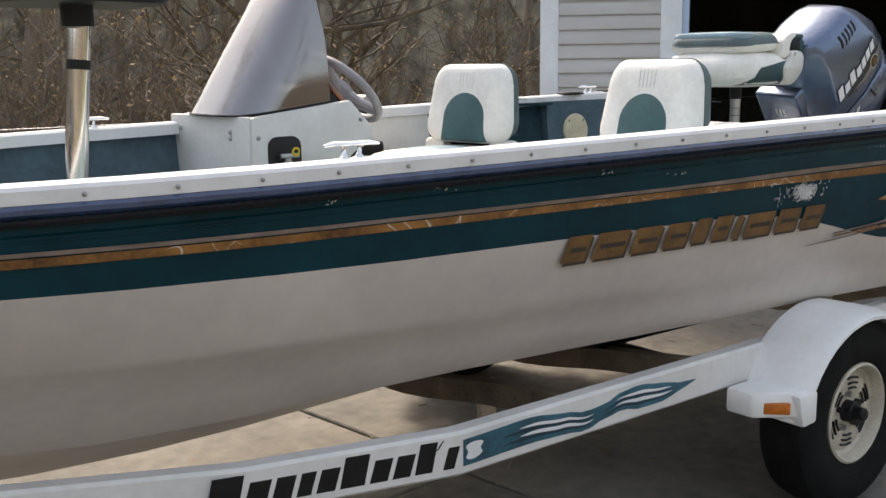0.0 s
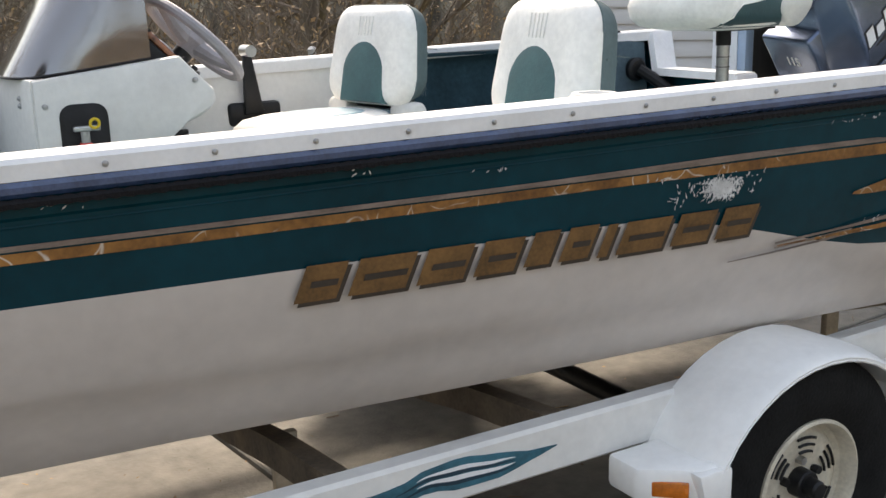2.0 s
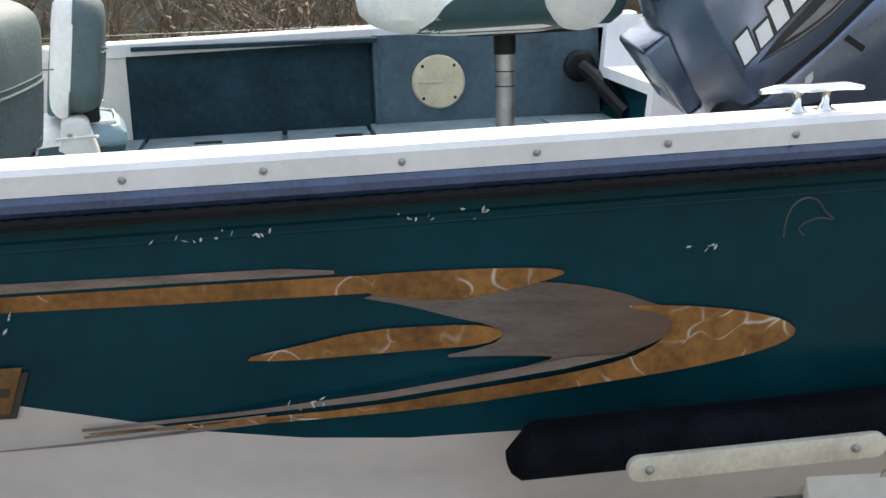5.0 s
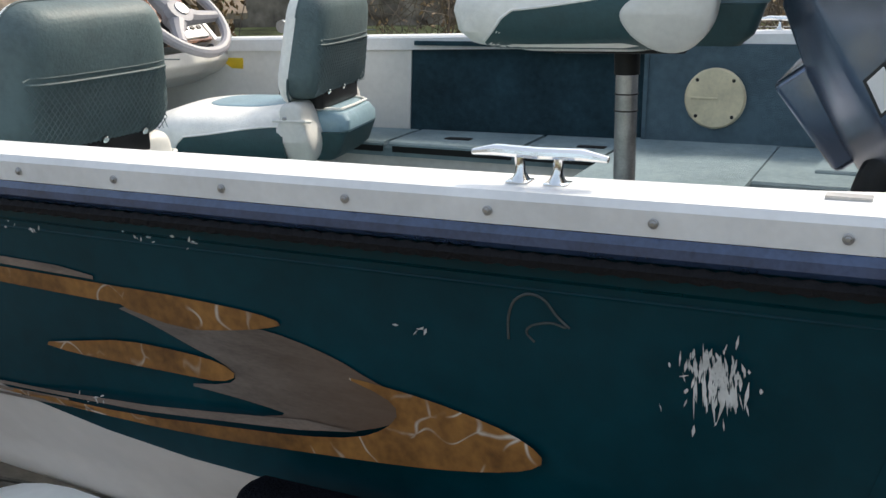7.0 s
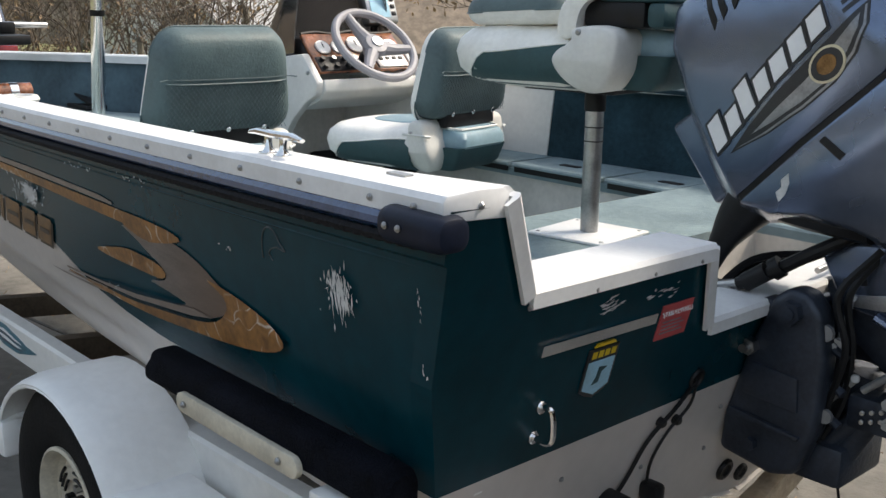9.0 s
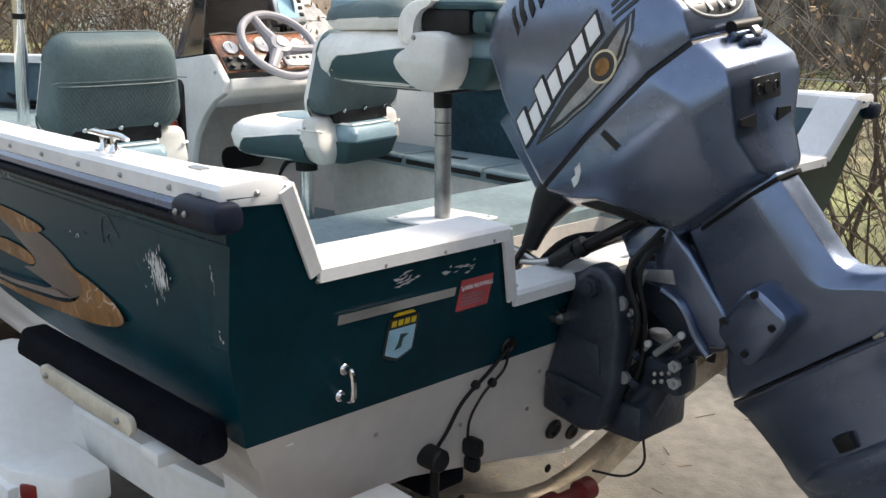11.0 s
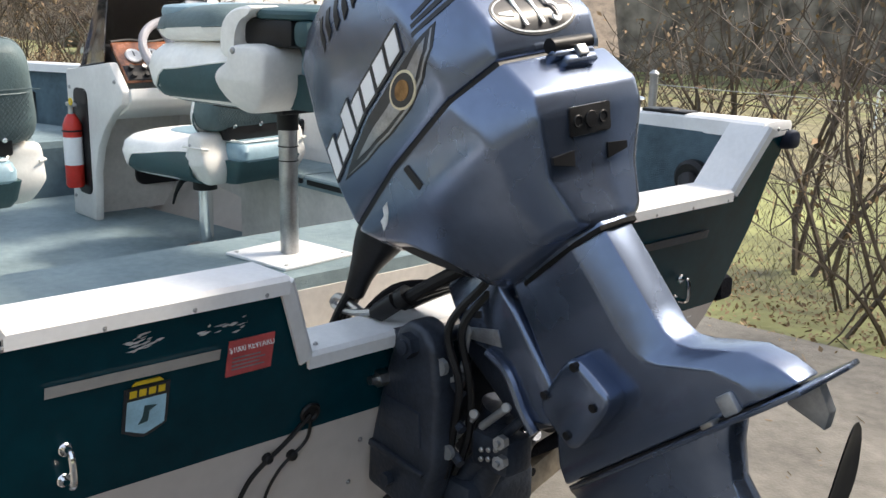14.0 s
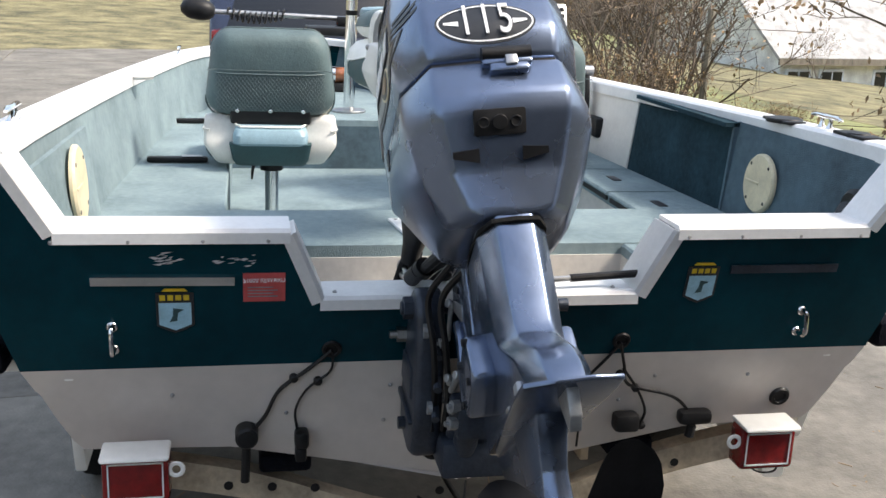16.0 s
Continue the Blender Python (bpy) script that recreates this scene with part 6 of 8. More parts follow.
part("saddle", pad(-3.60, -3.17, -0.17, 0.24, 1.615, 1.70, 0.13, 0.2), M_BLACK, bowseat, "black padded saddle")
tro = thing("trolling_motor", "black electric trolling motor stowed across the bow", "trolling motor")
part("shaft", rod((-4.62, -0.72, 1.40), (-4.72, 0.35, 1.37), 0.016, 12), M_STEEL, tro)
coil = []
for k in range(97):
    t, a = k / 96, radians(40 * k)
    coil.append((-4.625 - 0.03 * t + 0.032 * math.cos(a), -0.60 + 0.36 * t, 1.395 + 0.032 * math.sin(a) - 0.03 * math.sin(math.pi * t)))
part("coiled_cord", tube(coil, 0.007, 6), M_BLACK, tro, "black coiled power cord")
part("motor_head", tube(curve([(-4.62, -0.88, 1.41), (-4.62, -0.82, 1.415), (-4.62, -0.74, 1.405), (-4.63, -0.68, 1.397)], 3), [0.02, 0.045, 0.058, 0.064, 0.066, 0.066, 0.064, 0.058, 0.05, 0.03], 14), M_BLACK, tro)
part("mount", join(box(-4.75, -4.45, -0.12, 0.16, 1.28, 1.33, 0.01), box(-4.73, -4.65, 0.08, 0.16, 1.33, 1.39, 0.01)), M_BLACK, tro)
def sounder(at, turn):
    bf = thing("depth_sounder", "small black depth sounder standing on the bow deck", "depth sounder", "bow depth sounders")
    part("case", moved(box(-0.03, 0.03, -0.08, 0.08, 0.03, 0.15, 0.012), Matrix.Rotation(radians(-18), 4, "Y")), M_BLACK, bf)
    part("screen", moved(box(0.0305, 0.032, -0.055, 0.055, 0.05, 0.13), Matrix.Rotation(radians(-18), 4, "Y")), M_BLUESTK, bf)
    part("stand", join(box(-0.05, 0.05, -0.05, 0.05, 0, 0.012, 0.004), rod((0, 0, 0.01), (0, 0, 0.05), 0.02, 12)), M_BLACK, bf)
    bf.matrix_basis = Matrix.Translation(at) @ Matrix.Rotation(radians(turn), 4, "Z")


sounder((-3.86, 0.575, BOWDECK), -25)
sounder((-4.2, -0.42, BOWDECK), 10)
pedal = thing("foot_pedal", "black trolling motor foot pedal on the bow deck", "foot pedal")
part("pedal_base", box(-4.55, -4.28, 0.35, 0.55, BOWDECK, BOWDECK + 0.025, 0.008), M_BLACK, pedal)
part("pedal_plate", moved(box(-0.12, 0.12, -0.07, 0.07, 0, 0.018, 0.006), Matrix.Translation((-4.41, 0.45, BOWDECK + 0.045)) @ Matrix.Rotation(radians(12), 4, "Y")), M_BLACK, pedal)
reel = thing("anchor_winch", "brown and silver anchor winch near the bow", "winch")
part("drum", rod((-4.42, -0.06, BOWDECK + 0.10), (-4.42, 0.12, BOWDECK + 0.10), 0.05, 20), M_WOODDASH, reel)
part("band", rod((-4.42, 0.01, BOWDECK + 0.10), (-4.42, 0.05, BOWDECK + 0.10), 0.053, 20), M_CHROME, reel)
part("cradle", box(-4.48, -4.36, -0.08, 0.14, BOWDECK, BOWDECK + 0.055, 0.01), M_BLACK, reel)


# marks on the hull: shapes in (x, z) laid a hair above the side
def on_side(x, z, off, s=-1):
    return (x, s * (half_width(-x, z) + off), z)


def decal(name, shape, material, parent, label="", off=0.0022, step=0.05, s=-1):
    """A filled 2D outline in (x, z), cut into narrow strips so that it follows the hull."""
    bm = bmesh.new()
    vs = [bm.verts.new((x, 0, z)) for x, z in shape]
    bm.faces.new(vs)
    bm.normal_update()
    bmesh.ops.triangulate(bm, faces=bm.faces[:])
    for axis, idx in (((1, 0, 0), 0), ((0, 0, 1), 2)):
        lo = min(v.co[idx] for v in bm.verts)
        hi = max(v.co[idx] for v in bm.verts)
        k = math.ceil(lo / step) * step
        while k < hi:
            g = bm.verts[:] + bm.edges[:] + bm.faces[:]
            co = [0, 0, 0]
            co[idx] = k
            bmesh.ops.bisect_plane(bm, geom=g, plane_co=co, plane_no=axis)
            k += step
    for v in bm.verts:
        v.co = on_side(v.co.x, v.co.z, off, s)
    return part(name, bm, material, parent, label)


def ribbon(name, xs, zlo, zhi, material, label="", off=0.0022, s=-1):
    v, f = [], []
    for i, x in enumerate(xs):
        v += [on_side(x, zlo(x), off, s), on_side(x, zhi(x), off, s)]
        if i:
            o = 2 * i
            f.append((o - 2, o - 1, o + 1, o))
    return part(name, (v, f), material, boat, label)


def lerp(a, b, t):
    return a + (b - a) * t


def stripe_mid(x):
    u = -x
    return 1.105 - 0.006 * max(0.0, u - 1.5)


N = 60
xs = [lerp(-5.0, -0.98, k / N) for k in range(N + 1)]
for s in (-1, 1):
    ribbon("gold_stripe", xs, lambda x: stripe_mid(x) - 0.009 - 0.004 * smoothstep(-1.9, -1.0, x), lambda x: stripe_mid(x) + 0.009 + 0.004 * smoothstep(-1.9, -1.0, x), M_GOLD, "faded gold marbled pinstripe", s=s)
    ribbon("grey_pinstripe", [x for x in xs if x < -1.0], lambda x: stripe_mid(x) + 0.012 + 0.005 * smoothstep(-1.9, -1.2, x), lambda x: stripe_mid(x) + 0.021 + 0.008 * smoothstep(-2.2, -1.4, x) - 0.012 * smoothstep(-1.10, -1.0, x), M_GREYDECAL, "", s=s)
    # feathered graphic near the stern
    decal("graphic_feather", chaikin([(-1.02, 1.092), (-1.02, 1.119), (-0.884, 1.119), (-0.774, 1.115), (-0.732, 1.106), (-0.764, 1.095), (-0.823, 1.083), (-0.90, 1.072)], 1), M_GOLD, boat, "gold marbled hull graphic", s=s, off=0.0032)
    decal("graphic_body", chaikin([(-1.03, 1.090), (-0.95, 1.070), (-0.889, 1.048), (-0.842, 1.035), (-0.820, 1.018), (-0.838, 1.003), (-0.918, 0.990), (-0.842, 0.987), (-0.784, 0.983), (-0.742, 0.978), (-0.80, 0.965), (-0.751, 0.959), (-0.661, 0.971), (-0.600, 0.992), (-0.560, 1.016), (-0.579, 1.039), (-0.618, 1.052), (-0.663, 1.072), (-0.729, 1.088), (-0.783, 1.094), (-0.90, 1.088)], 1), M_BODY, boat, "grey feathered hull graphic", s=s)
    decal("graphic_tail", [(-1.396, 0.913), (-1.20, 0.921), (-1.0, 0.931), (-0.849, 0.947), (-0.732, 0.960), (-0.643, 0.976), (-0.72, 0.977), (-0.80, 0.966), (-0.983, 0.943), (-1.166, 0.929), (-1.396, 0.918)], M_GREYDECAL, boat, s=s, off=0.0040)
    decal("graphic_spear", chaikin([(-1.185, 1.006), (-1.10, 1.022), (-1.01, 1.039), (-0.902, 1.039), (-0.842, 1.034), (-0.818, 1.019), (-0.848, 1.005), (-0.909, 1.004), (-1.019, 1.002), (-1.116, 1.000)], 1), M_GOLD, boat, s=s, off=0.0036)
    decal("graphic_head", chaikin([(-0.66, 1.050), (-0.614, 1.048), (-0.541, 1.041), (-0.463, 1.026), (-0.417, 1.010), (-0.397, 0.991), (-0.419, 0.974), (-0.469, 0.960), (-0.543, 0.947), (-0.623, 0.938), (-0.738, 0.927), (-0.88, 0.914), (-1.021, 0.908), (-1.2, 0.906), (-1.45, 0.908), (-1.2, 0.915), (-1.021, 0.920), (-0.852, 0.938), (-0.734, 0.950), (-0.644, 0.967), (-0.600, 0.990), (-0.580, 1.016), (-0.600, 1.034)], 1), M_GOLD, boat, "gold marbled hull graphic", s=s, off=0.0030)

# thin whiskers trailing forward over the white
for s in (-1, 1):
    decal("graphic_whisker", [(-1.395, 0.902), (-1.28, 0.908), (-1.15, 0.914), (-1.15, 0.920), (-1.28, 0.913), (-1.395, 0.906)], M_GREYDECAL, boat, s=s, off=0.003)
    decal("graphic_whisker", [(-1.525, 0.886), (-1.40, 0.890), (-1.24, 0.900), (-1.10, 0.910), (-1.10, 0.915), (-1.24, 0.906), (-1.40, 0.896), (-1.525, 0.889)], M_GREYDECAL, boat, s=s, off=0.003)

# the maker's name on both sides: slanted bronze blocks with slots, not lettered
for s in (-1, 1):
    starts = (-2.531, -2.429, -2.293, -2.173, -2.062, -1.981, -1.889, -1.842, -1.702, -1.580, -1.462)
    for k, x in enumerate(starts[:-1]):
        w = starts[k + 1] - x + 0.008
        zb, tall, lean = 0.952 - 0.0004 * k, 0.068, 0.026
        if k in (4, 5):
            zb += 0.004
        q = [(x, zb), (x + w - 0.03, zb), (x + w - 0.03 + lean, zb + tall), (x + lean, zb + tall)]
        blk = decal("name_block_shadow", [(a + 0.007, b - 0.008) for a, b in q], M_BROWN, boat, s=s, off=0.0035)
        blk2 = decal("name_block", q, M_GOLDDARK, boat, "bronze slanted block of the hull name" if k == 0 else "", s=s, off=0.005)
        if w > 0.1:
            m_ = [(x + 0.030, zb + 0.026), (x + w - 0.028, zb + 0.026), (x + w - 0.024, zb + 0.038), (x + 0.034, zb + 0.038)]
            decal("name_block_slot", m_, M_BROWN, boat, s=s, off=0.0065)

# scrapes: scattered slivers of bare metal
rs = random.Random(5)


def scrape(name, cx, cz, sx, sz, n, long, label, upright=0.7, spread=0.45):
    v, f = [], []
    for _ in range(n):
        x, z = rs.gauss(cx, sx), rs.gauss(cz, sz)
        a = rs.gauss(math.pi / 2 if rs.random() < upright else 0.4, spread)
        l, w = rs.uniform(0.25, 1.0) * long, rs.uniform(0.0005, 0.0018)
        dx, dz = math.cos(a) * l / 2, math.sin(a) * l / 2
        nx, nz = -math.sin(a) * w, math.cos(a) * w
        o = len(v)
        for px, pz in ((x - dx, z - dz), (x + nx, z + nz), (x + dx, z + dz), (x - nx * 1.3, z - nz * 1.3)):
            v.append(on_side(px, pz, 0.0075 + 0.0005 * rs.random()))
        f.append((o, o + 1, o + 2, o + 3))
    part(name, (v, f), M_SCRAPE, boat, label, smooth=False)["kind"] = "stuff"


scrape("scraped_patch", -1.580, 1.065, 0.022, 0.011, 520, 0.018, "bare scraped patch in the paint")
scrape("scraped_patch", -1.565, 1.069, 0.045, 0.015, 120, 0.016, "")
scrape("scraped_patch", -1.70, 1.050, 0.012, 0.010, 14, 0.018, "")
scrape("scraped_patch", -0.213, 1.140, 0.012, 0.009, 75, 0.022, "bare scraped patch in the paint", 1.0, 0.16)
scrape("scraped_patch", -0.212, 1.118, 0.012, 0.015, 38, 0.045, "", 1.0, 0.10)
scrape("scraped_patch", -0.218, 1.118, 0.026, 0.022, 45, 0.018, "", 0.95, 0.2)
for cx, cz in ((-1.22, 1.185), (-1.15, 1.187), (-0.93, 1.195), (-0.86, 1.20), (-1.1, 0.935), (-2.9, 1.175), (-2.4, 1.18), (-0.55, 1.13), (-1.75, 1.1), (-2.15, 1.16), (-3.2, 1.17)):
    scrape("paint_nick", cx, cz, 0.02, 0.004, 6, 0.012, "", 0.5)
for cz, n in ((1.165, 5), (1.15, 3), (1.06, 4)):
    scrape("edge_wear", -0.028, cz, 0.002, 0.008, n, 0.011, "", 1.0, 0.25)
# faint ring of a removed sticker
ghost = part("sticker_ghost", tube(curve([on_side(x, z, 0.0006) for x, z in ((-0.436, 1.135), (-0.435, 1.160), (-0.427, 1.181), (-0.410, 1.191), (-0.393, 1.186), (-0.380, 1.170), (-0.366, 1.158))], 4), 0.0015, 5), M_GHOST, boat, "faint outline of a removed sticker")
part("ghost_line", tube(curve([on_side(x, z, 0.0006) for x, z in ((-0.370, 1.158), (-0.388, 1.161), (-0.408, 1.155), (-0.415, 1.146), (-0.406, 1.136))], 4), 0.0013, 5), M_GHOST, ghost)
# pressed ridge below the rub rail
for s in (-1, 1):
    part("pressed_ridge", tube([(-u, s * (half_width(u, sheer(u) - 0.09) - 0.001), sheer(u) - 0.088) for u in [0.03 + 0.12 * k for k in range(39)]], [0.001] + [0.0028] * 37 + [0.001], 8), M_GREEN, boat)


# marks and fittings on the transom: shapes in (y, z)
def on_transom(name, shape, material, parent=boat, label="", off=0.003, depth=0.006):
    g = prism(shape, "x", 0, 1)
    v = [(transom_x(z) + (off if x > 0.5 else off - depth), y, z) for x, y, z in g[0]]
    return part(name, (v, g[1]), material, parent, label, smooth=False)


TRM = Matrix(((0, 0, 1, 0), (1, 0, 0, 0), (0, 1, 0, 0), (0, 0, 0, 1)))


def shield(y, z, s=1.0):
    top = on_transom("club_sticker", [(y - 0.043 * s, z - 0.065 * s), (y - 0.02 * s, z - 0.078 * s), (y, z - 0.085 * s), (y + 0.02 * s, z - 0.078 * s), (y + 0.043 * s, z - 0.065 * s), (y + 0.043 * s, z + 0.022 * s), (y - 0.043 * s, z + 0.022 * s)], M_MOTORDARK, label="shield-shaped club sticker, blue and yellow")
    on_transom("sticker_field", [(y - 0.037 * s, z - 0.062 * s), (y, z - 0.078 * s), (y + 0.037 * s, z - 0.062 * s), (y + 0.037 * s, z - 0.004 * s), (y - 0.037 * s, z - 0.004 * s)], M_BLUESTK, top, off=0.0042)
    on_transom("sticker_band", [(y - 0.040 * s, z + 0.0 * s), (y + 0.040 * s, z + 0.0 * s), (y + 0.040 * s, z + 0.020 * s), (y - 0.040 * s, z + 0.020 * s)], M_MOTORDARK, top, off=0.0042)
    for k in range(4):
        on_transom("yellow_bar", [(y + (-0.034 + 0.018 * k) * s, z + 0.003 * s), (y + (-0.021 + 0.018 * k) * s, z + 0.003 * s), (y + (-0.021 + 0.018 * k) * s, z + 0.017 * s), (y + (-0.034 + 0.018 * k) * s, z + 0.017 * s)], M_YELLOW, top, off=0.0050)
    on_transom("yellow_arc", [(y - 0.03 * s, z + 0.026 * s), (y + 0.03 * s, z + 0.026 * s), (y + 0.022 * s, z + 0.033 * s), (y - 0.022 * s, z + 0.033 * s)], M_YELLOW, top, off=0.0042)
    on_transom("dark_emblem", [(y - 0.014 * s, z - 0.055 * s), (y + 0.004 * s, z - 0.052 * s), (y + 0.006 * s, z - 0.03 * s), (y + 0.02 * s, z - 0.022 * s), (y - 0.004 * s, z - 0.018 * s), (y - 0.006 * s, z - 0.04 * s)], M_TEAL, top, off=0.0050)


shield(-0.649, 0.990, 0.88)
shield(0.500, 1.033, 0.86)
stk = on_transom("reward_sticker", [(-0.511, 0.986), (-0.425, 0.986), (-0.425, 1.052), (-0.511, 1.052)], M_REDSIGN, label="faded red reward sticker")
lettering("sticker_text", "$1000 REWARD", 0.0135, M_DECALWHITE, stk, Matrix.Translation((transom_x(1.036) + 0.0045, -0.468, 1.036)) @ Matrix.Rotation(radians(-14.6), 4, "Y") @ TRM @ Matrix.Diagonal((0.92, 1.15, 0.3, 1)))
for k in range(4):
    on_transom("text_bar", [(-0.502, 0.997 + 0.007 * k), (-0.44 - 0.01 * (k % 2), 0.997 + 0.007 * k), (-0.44 - 0.01 * (k % 2), 0.9995 + 0.007 * k), (-0.502, 0.9995 + 0.007 * k)], M_SILVER, stk, off=0.0042)
on_transom("chrome_strip", [(-0.811, 1.029), (-0.528, 1.025), (-0.528, 1.044), (-0.811, 1.048)], M_CHROME, label="bright metal trim strip", off=0.006)
on_transom("trim_strip", [(0.564, 1.034), (0.825, 1.034), (0.825, 1.054), (0.564, 1.054)], M_MOTOR_LOW, label="dark trim strip", off=0.006)
v, f = [], []
for cy, n in ((-0.67, 26), (-0.525, 16)):
    for _ in range(n):
        y, z = cy + rs.gauss(0, 0.022), 1.084 + rs.gauss(0, 0.007)
        l, h = rs.uniform(0.003, 0.013), rs.uniform(0.0006, 0.0026)
        o = len(v)
        v += [(transom_x(zz) + 0.0015, yy, zz) for yy, zz in ((y - l, z), (y, z - h), (y + l, z + 0.002), (y, z + h))]
        f.append((o, o + 1, o + 2, o + 3))
part("removed_lettering_scrape", (v, f), M_SCRAPE, boat, "scraped remains of old lettering", smooth=False)["kind"] = "stuff"
for s, y in ((-1, -0.776), (1, 0.768)):
    z = 0.907
    part("tie_down_eye", join(tube(curve([(transom_x(z + 0.03), y, z + 0.026), (transom_x(z) + 0.03, y, z + 0.027), (transom_x(z) + 0.036, y, z), (transom_x(z) + 0.03, y, z - 0.027), (transom_x(z - 0.03), y, z - 0.029)]), 0.0055, 8), disc((transom_x(z - 0.029), y, z - 0.029), (1, 0, 0), 0.011, 0.007, 12), disc((transom_x(z + 0.026), y, z + 0.026), (1, 0, 0), 0.011, 0.007, 12)), M_CHROME, boat, "chrome tie-down eye")
for y in (-0.324, 0.338):
    part("cable_grommet", join(torus((transom_x(0.864) + 0.003, y, 0.864), (1, 0, -0.26), 0.017, 0.005, 20, 6), disc((transom_x(0.864) - 0.001, y, 0.864), (1, 0, -0.26), 0.015, 0.003, 16)), M_BLACK, boat)
for y, z, r in ((0.776, 0.692, 0.024), (-0.077, 0.576, 0.024), (0.004, 0.542, 0.02), (0.085, 0.573, 0.022)):
    part("drain_fitting", join(torus((transom_x(z) + 0.004, y, z), (1, 0, -0.26), r * 0.8, r * 0.3, 20, 6), disc((transom_x(z), y, z), (1, 0, -0.26), r * 0.8, 0.005, 16)), M_BLACK, boat, "black drain fitting")


def wire(points, r=0.0045):
    return tube(curve([(transom_x(z) + d, y, z) for y, z, d in points]), r, 6)


cab = thing("transducer_cables", "black transducers and cables run down the transom", "transducer")
part("cable", wire([(-0.324, 0.862, 0.004), (-0.37, 0.82, 0.008), (-0.435, 0.765, 0.008), (-0.465, 0.70, 0.008), (-0.49, 0.665, 0.01)], 0.0045), M_BLACK, cab)
part("cable", wire([(-0.322, 0.858, 0.004), (-0.326, 0.81, 0.008), (-0.375, 0.765, 0.008), (-0.40, 0.71, 0.008), (-0.395, 0.655, 0.01)], 0.003), M_BLACK, cab)
part("cable", wire([(0.338, 0.86, 0.004), (0.31, 0.82, 0.006), (0.275, 0.775, 0.006)], 0.0035), M_BLACK, cab)
part("cable", wire([(0.338, 0.858, 0.004), (0.355, 0.80, 0.006), (0.375, 0.745, 0.008), (0.47, 0.715, 0.008), (0.51, 0.695, 0.008), (0.54, 0.665, 0.01)], 0.004), M_BLACK, cab)
part("cable", wire([(0.355, 0.79, 0.006), (0.40, 0.73, 0.006), (0.43, 0.67, 0.008), (0.425, 0.63, 0.01)], 0.0035), M_BLACK, cab)
part("cable", wire([(0.27, 0.73, 0.006), (0.272, 0.63, 0.006), (0.275, 0.57, 0.006)], 0.003), M_BLACK, cab)
for y, z in ((-0.405, 0.795), (-0.352, 0.785), (0.265, 0.765), (0.395, 0.735), (0.35, 0.775), (0.43, 0.625)):
    part("cable_clip", disc((transom_x(z), y, z), (1, 0, -0.26), 0.010, 0.014, 10), M_BLACK, cab)
tr = part("transducer", join(tube([(transom_x(0.655) + 0.0, -0.507, 0.655), (transom_x(0.655) + 0.045, -0.507, 0.655), (transom_x(0.655) + 0.05, -0.507, 0.655)], [0.026, 0.025, 0.020], 18), rod((transom_x(0.65) + 0.03, -0.507, 0.64), (transom_x(0.54) + 0.06, -0.512, 0.545), 0.010, 8)), M_BLACK, cab, "round black paddle-wheel transducer")
part("transducer", join(box(-0.125, -0.08, -0.402, -0.370, 0.618, 0.660, 0.010), box(-0.12, -0.085, -0.401, -0.375, 0.585, 0.62, 0.008)), M_BLACK, cab)
part("transducer", box(-0.125, -0.08, 0.35, 0.412, 0.622, 0.668, 0.012), M_BLACK, cab)
part("transducer", join(box(-0.125, -0.085, 0.515, 0.598, 0.632, 0.668, 0.012), rod((-0.10, 0.55, 0.63), (-0.10, 0.545, 0.60), 0.012, 8)), M_BLACK, cab)

# port rail of the trailer: black bars for the maker's name and a teal wave
def on_rail(name, shape, material, label="", off=0.0012):
    v = []
    g = prism(shape, "y", 0, 1)
    for x, y, z in g[0]:
        yy = 0.83 + 0.0275 if x > -2.84 else 0.83 + 0.0275 - (abs(x + 2.84) / 0.51) * 0.13
        v.append((x, -(yy + (off if y > 0.5 else off - 0.003)), z))
    return part(name, (v, g[1]), material, trailer, label, smooth=False)


x = -3.44
for k, w in enumerate((0.085, 0.065, 0.06, 0.05, 0.06, 0.075, 0.06, 0.06, 0.06, 0.02, 0.045)):
    tall = 0.075 if k in (0, 5, 8) else 0.055
    zb = 0.482
    if k == 9:
        zb, tall = 0.535, 0.022
    on_rail("name_bar", [(x, zb), (x + w - 0.016, zb), (x + w, zb + tall), (x + 0.016, zb + tall)], M_BLACK, "black slanted bar of the trailer name" if k == 0 else "")
    x += w - 0.004


# the wave: centre line and half thickness along the rail
WAVE = ((-2.83, 0.516, 0.034), (-2.60, 0.521, 0.035), (-2.48, 0.511, 0.030), (-2.40, 0.499, 0.027), (-2.33, 0.509, 0.021), (-2.25, 0.525, 0.026), (-2.18, 0.521, 0.035), (-2.08, 0.514, 0.028), (-2.0, 0.515, 0.012), (-1.93, 0.522, 0.001))


def wave(x):
    for (xa, ca, ha), (xb, cb, hb) in zip(WAVE, WAVE[1:]):
        if xa <= x <= xb:
            k = smoothstep(xa, xb, x)
            return lerp(ca, cb, k), lerp(ha, hb, k)
    return WAVE[-1][1:]


def band(name, x0, x1, lo, hi, material, off, taper=0.0, label=""):
    """A strip along the wave between two shares of its half thickness."""
    up, dn = [], []
    for k in range(25):
        x = lerp(x0, x1, k / 24)
        c, h = wave(x)
        g = 1 - taper * abs(2 * k / 24 - 1) ** 3
        m = (lo + hi) / 2
        up.append((x, c + h * (m + (hi - m) * g)))
        dn.append((x, c + h * (m + (lo - m) * g)))
    on_rail(name, up + dn[::-1], material, label, off)


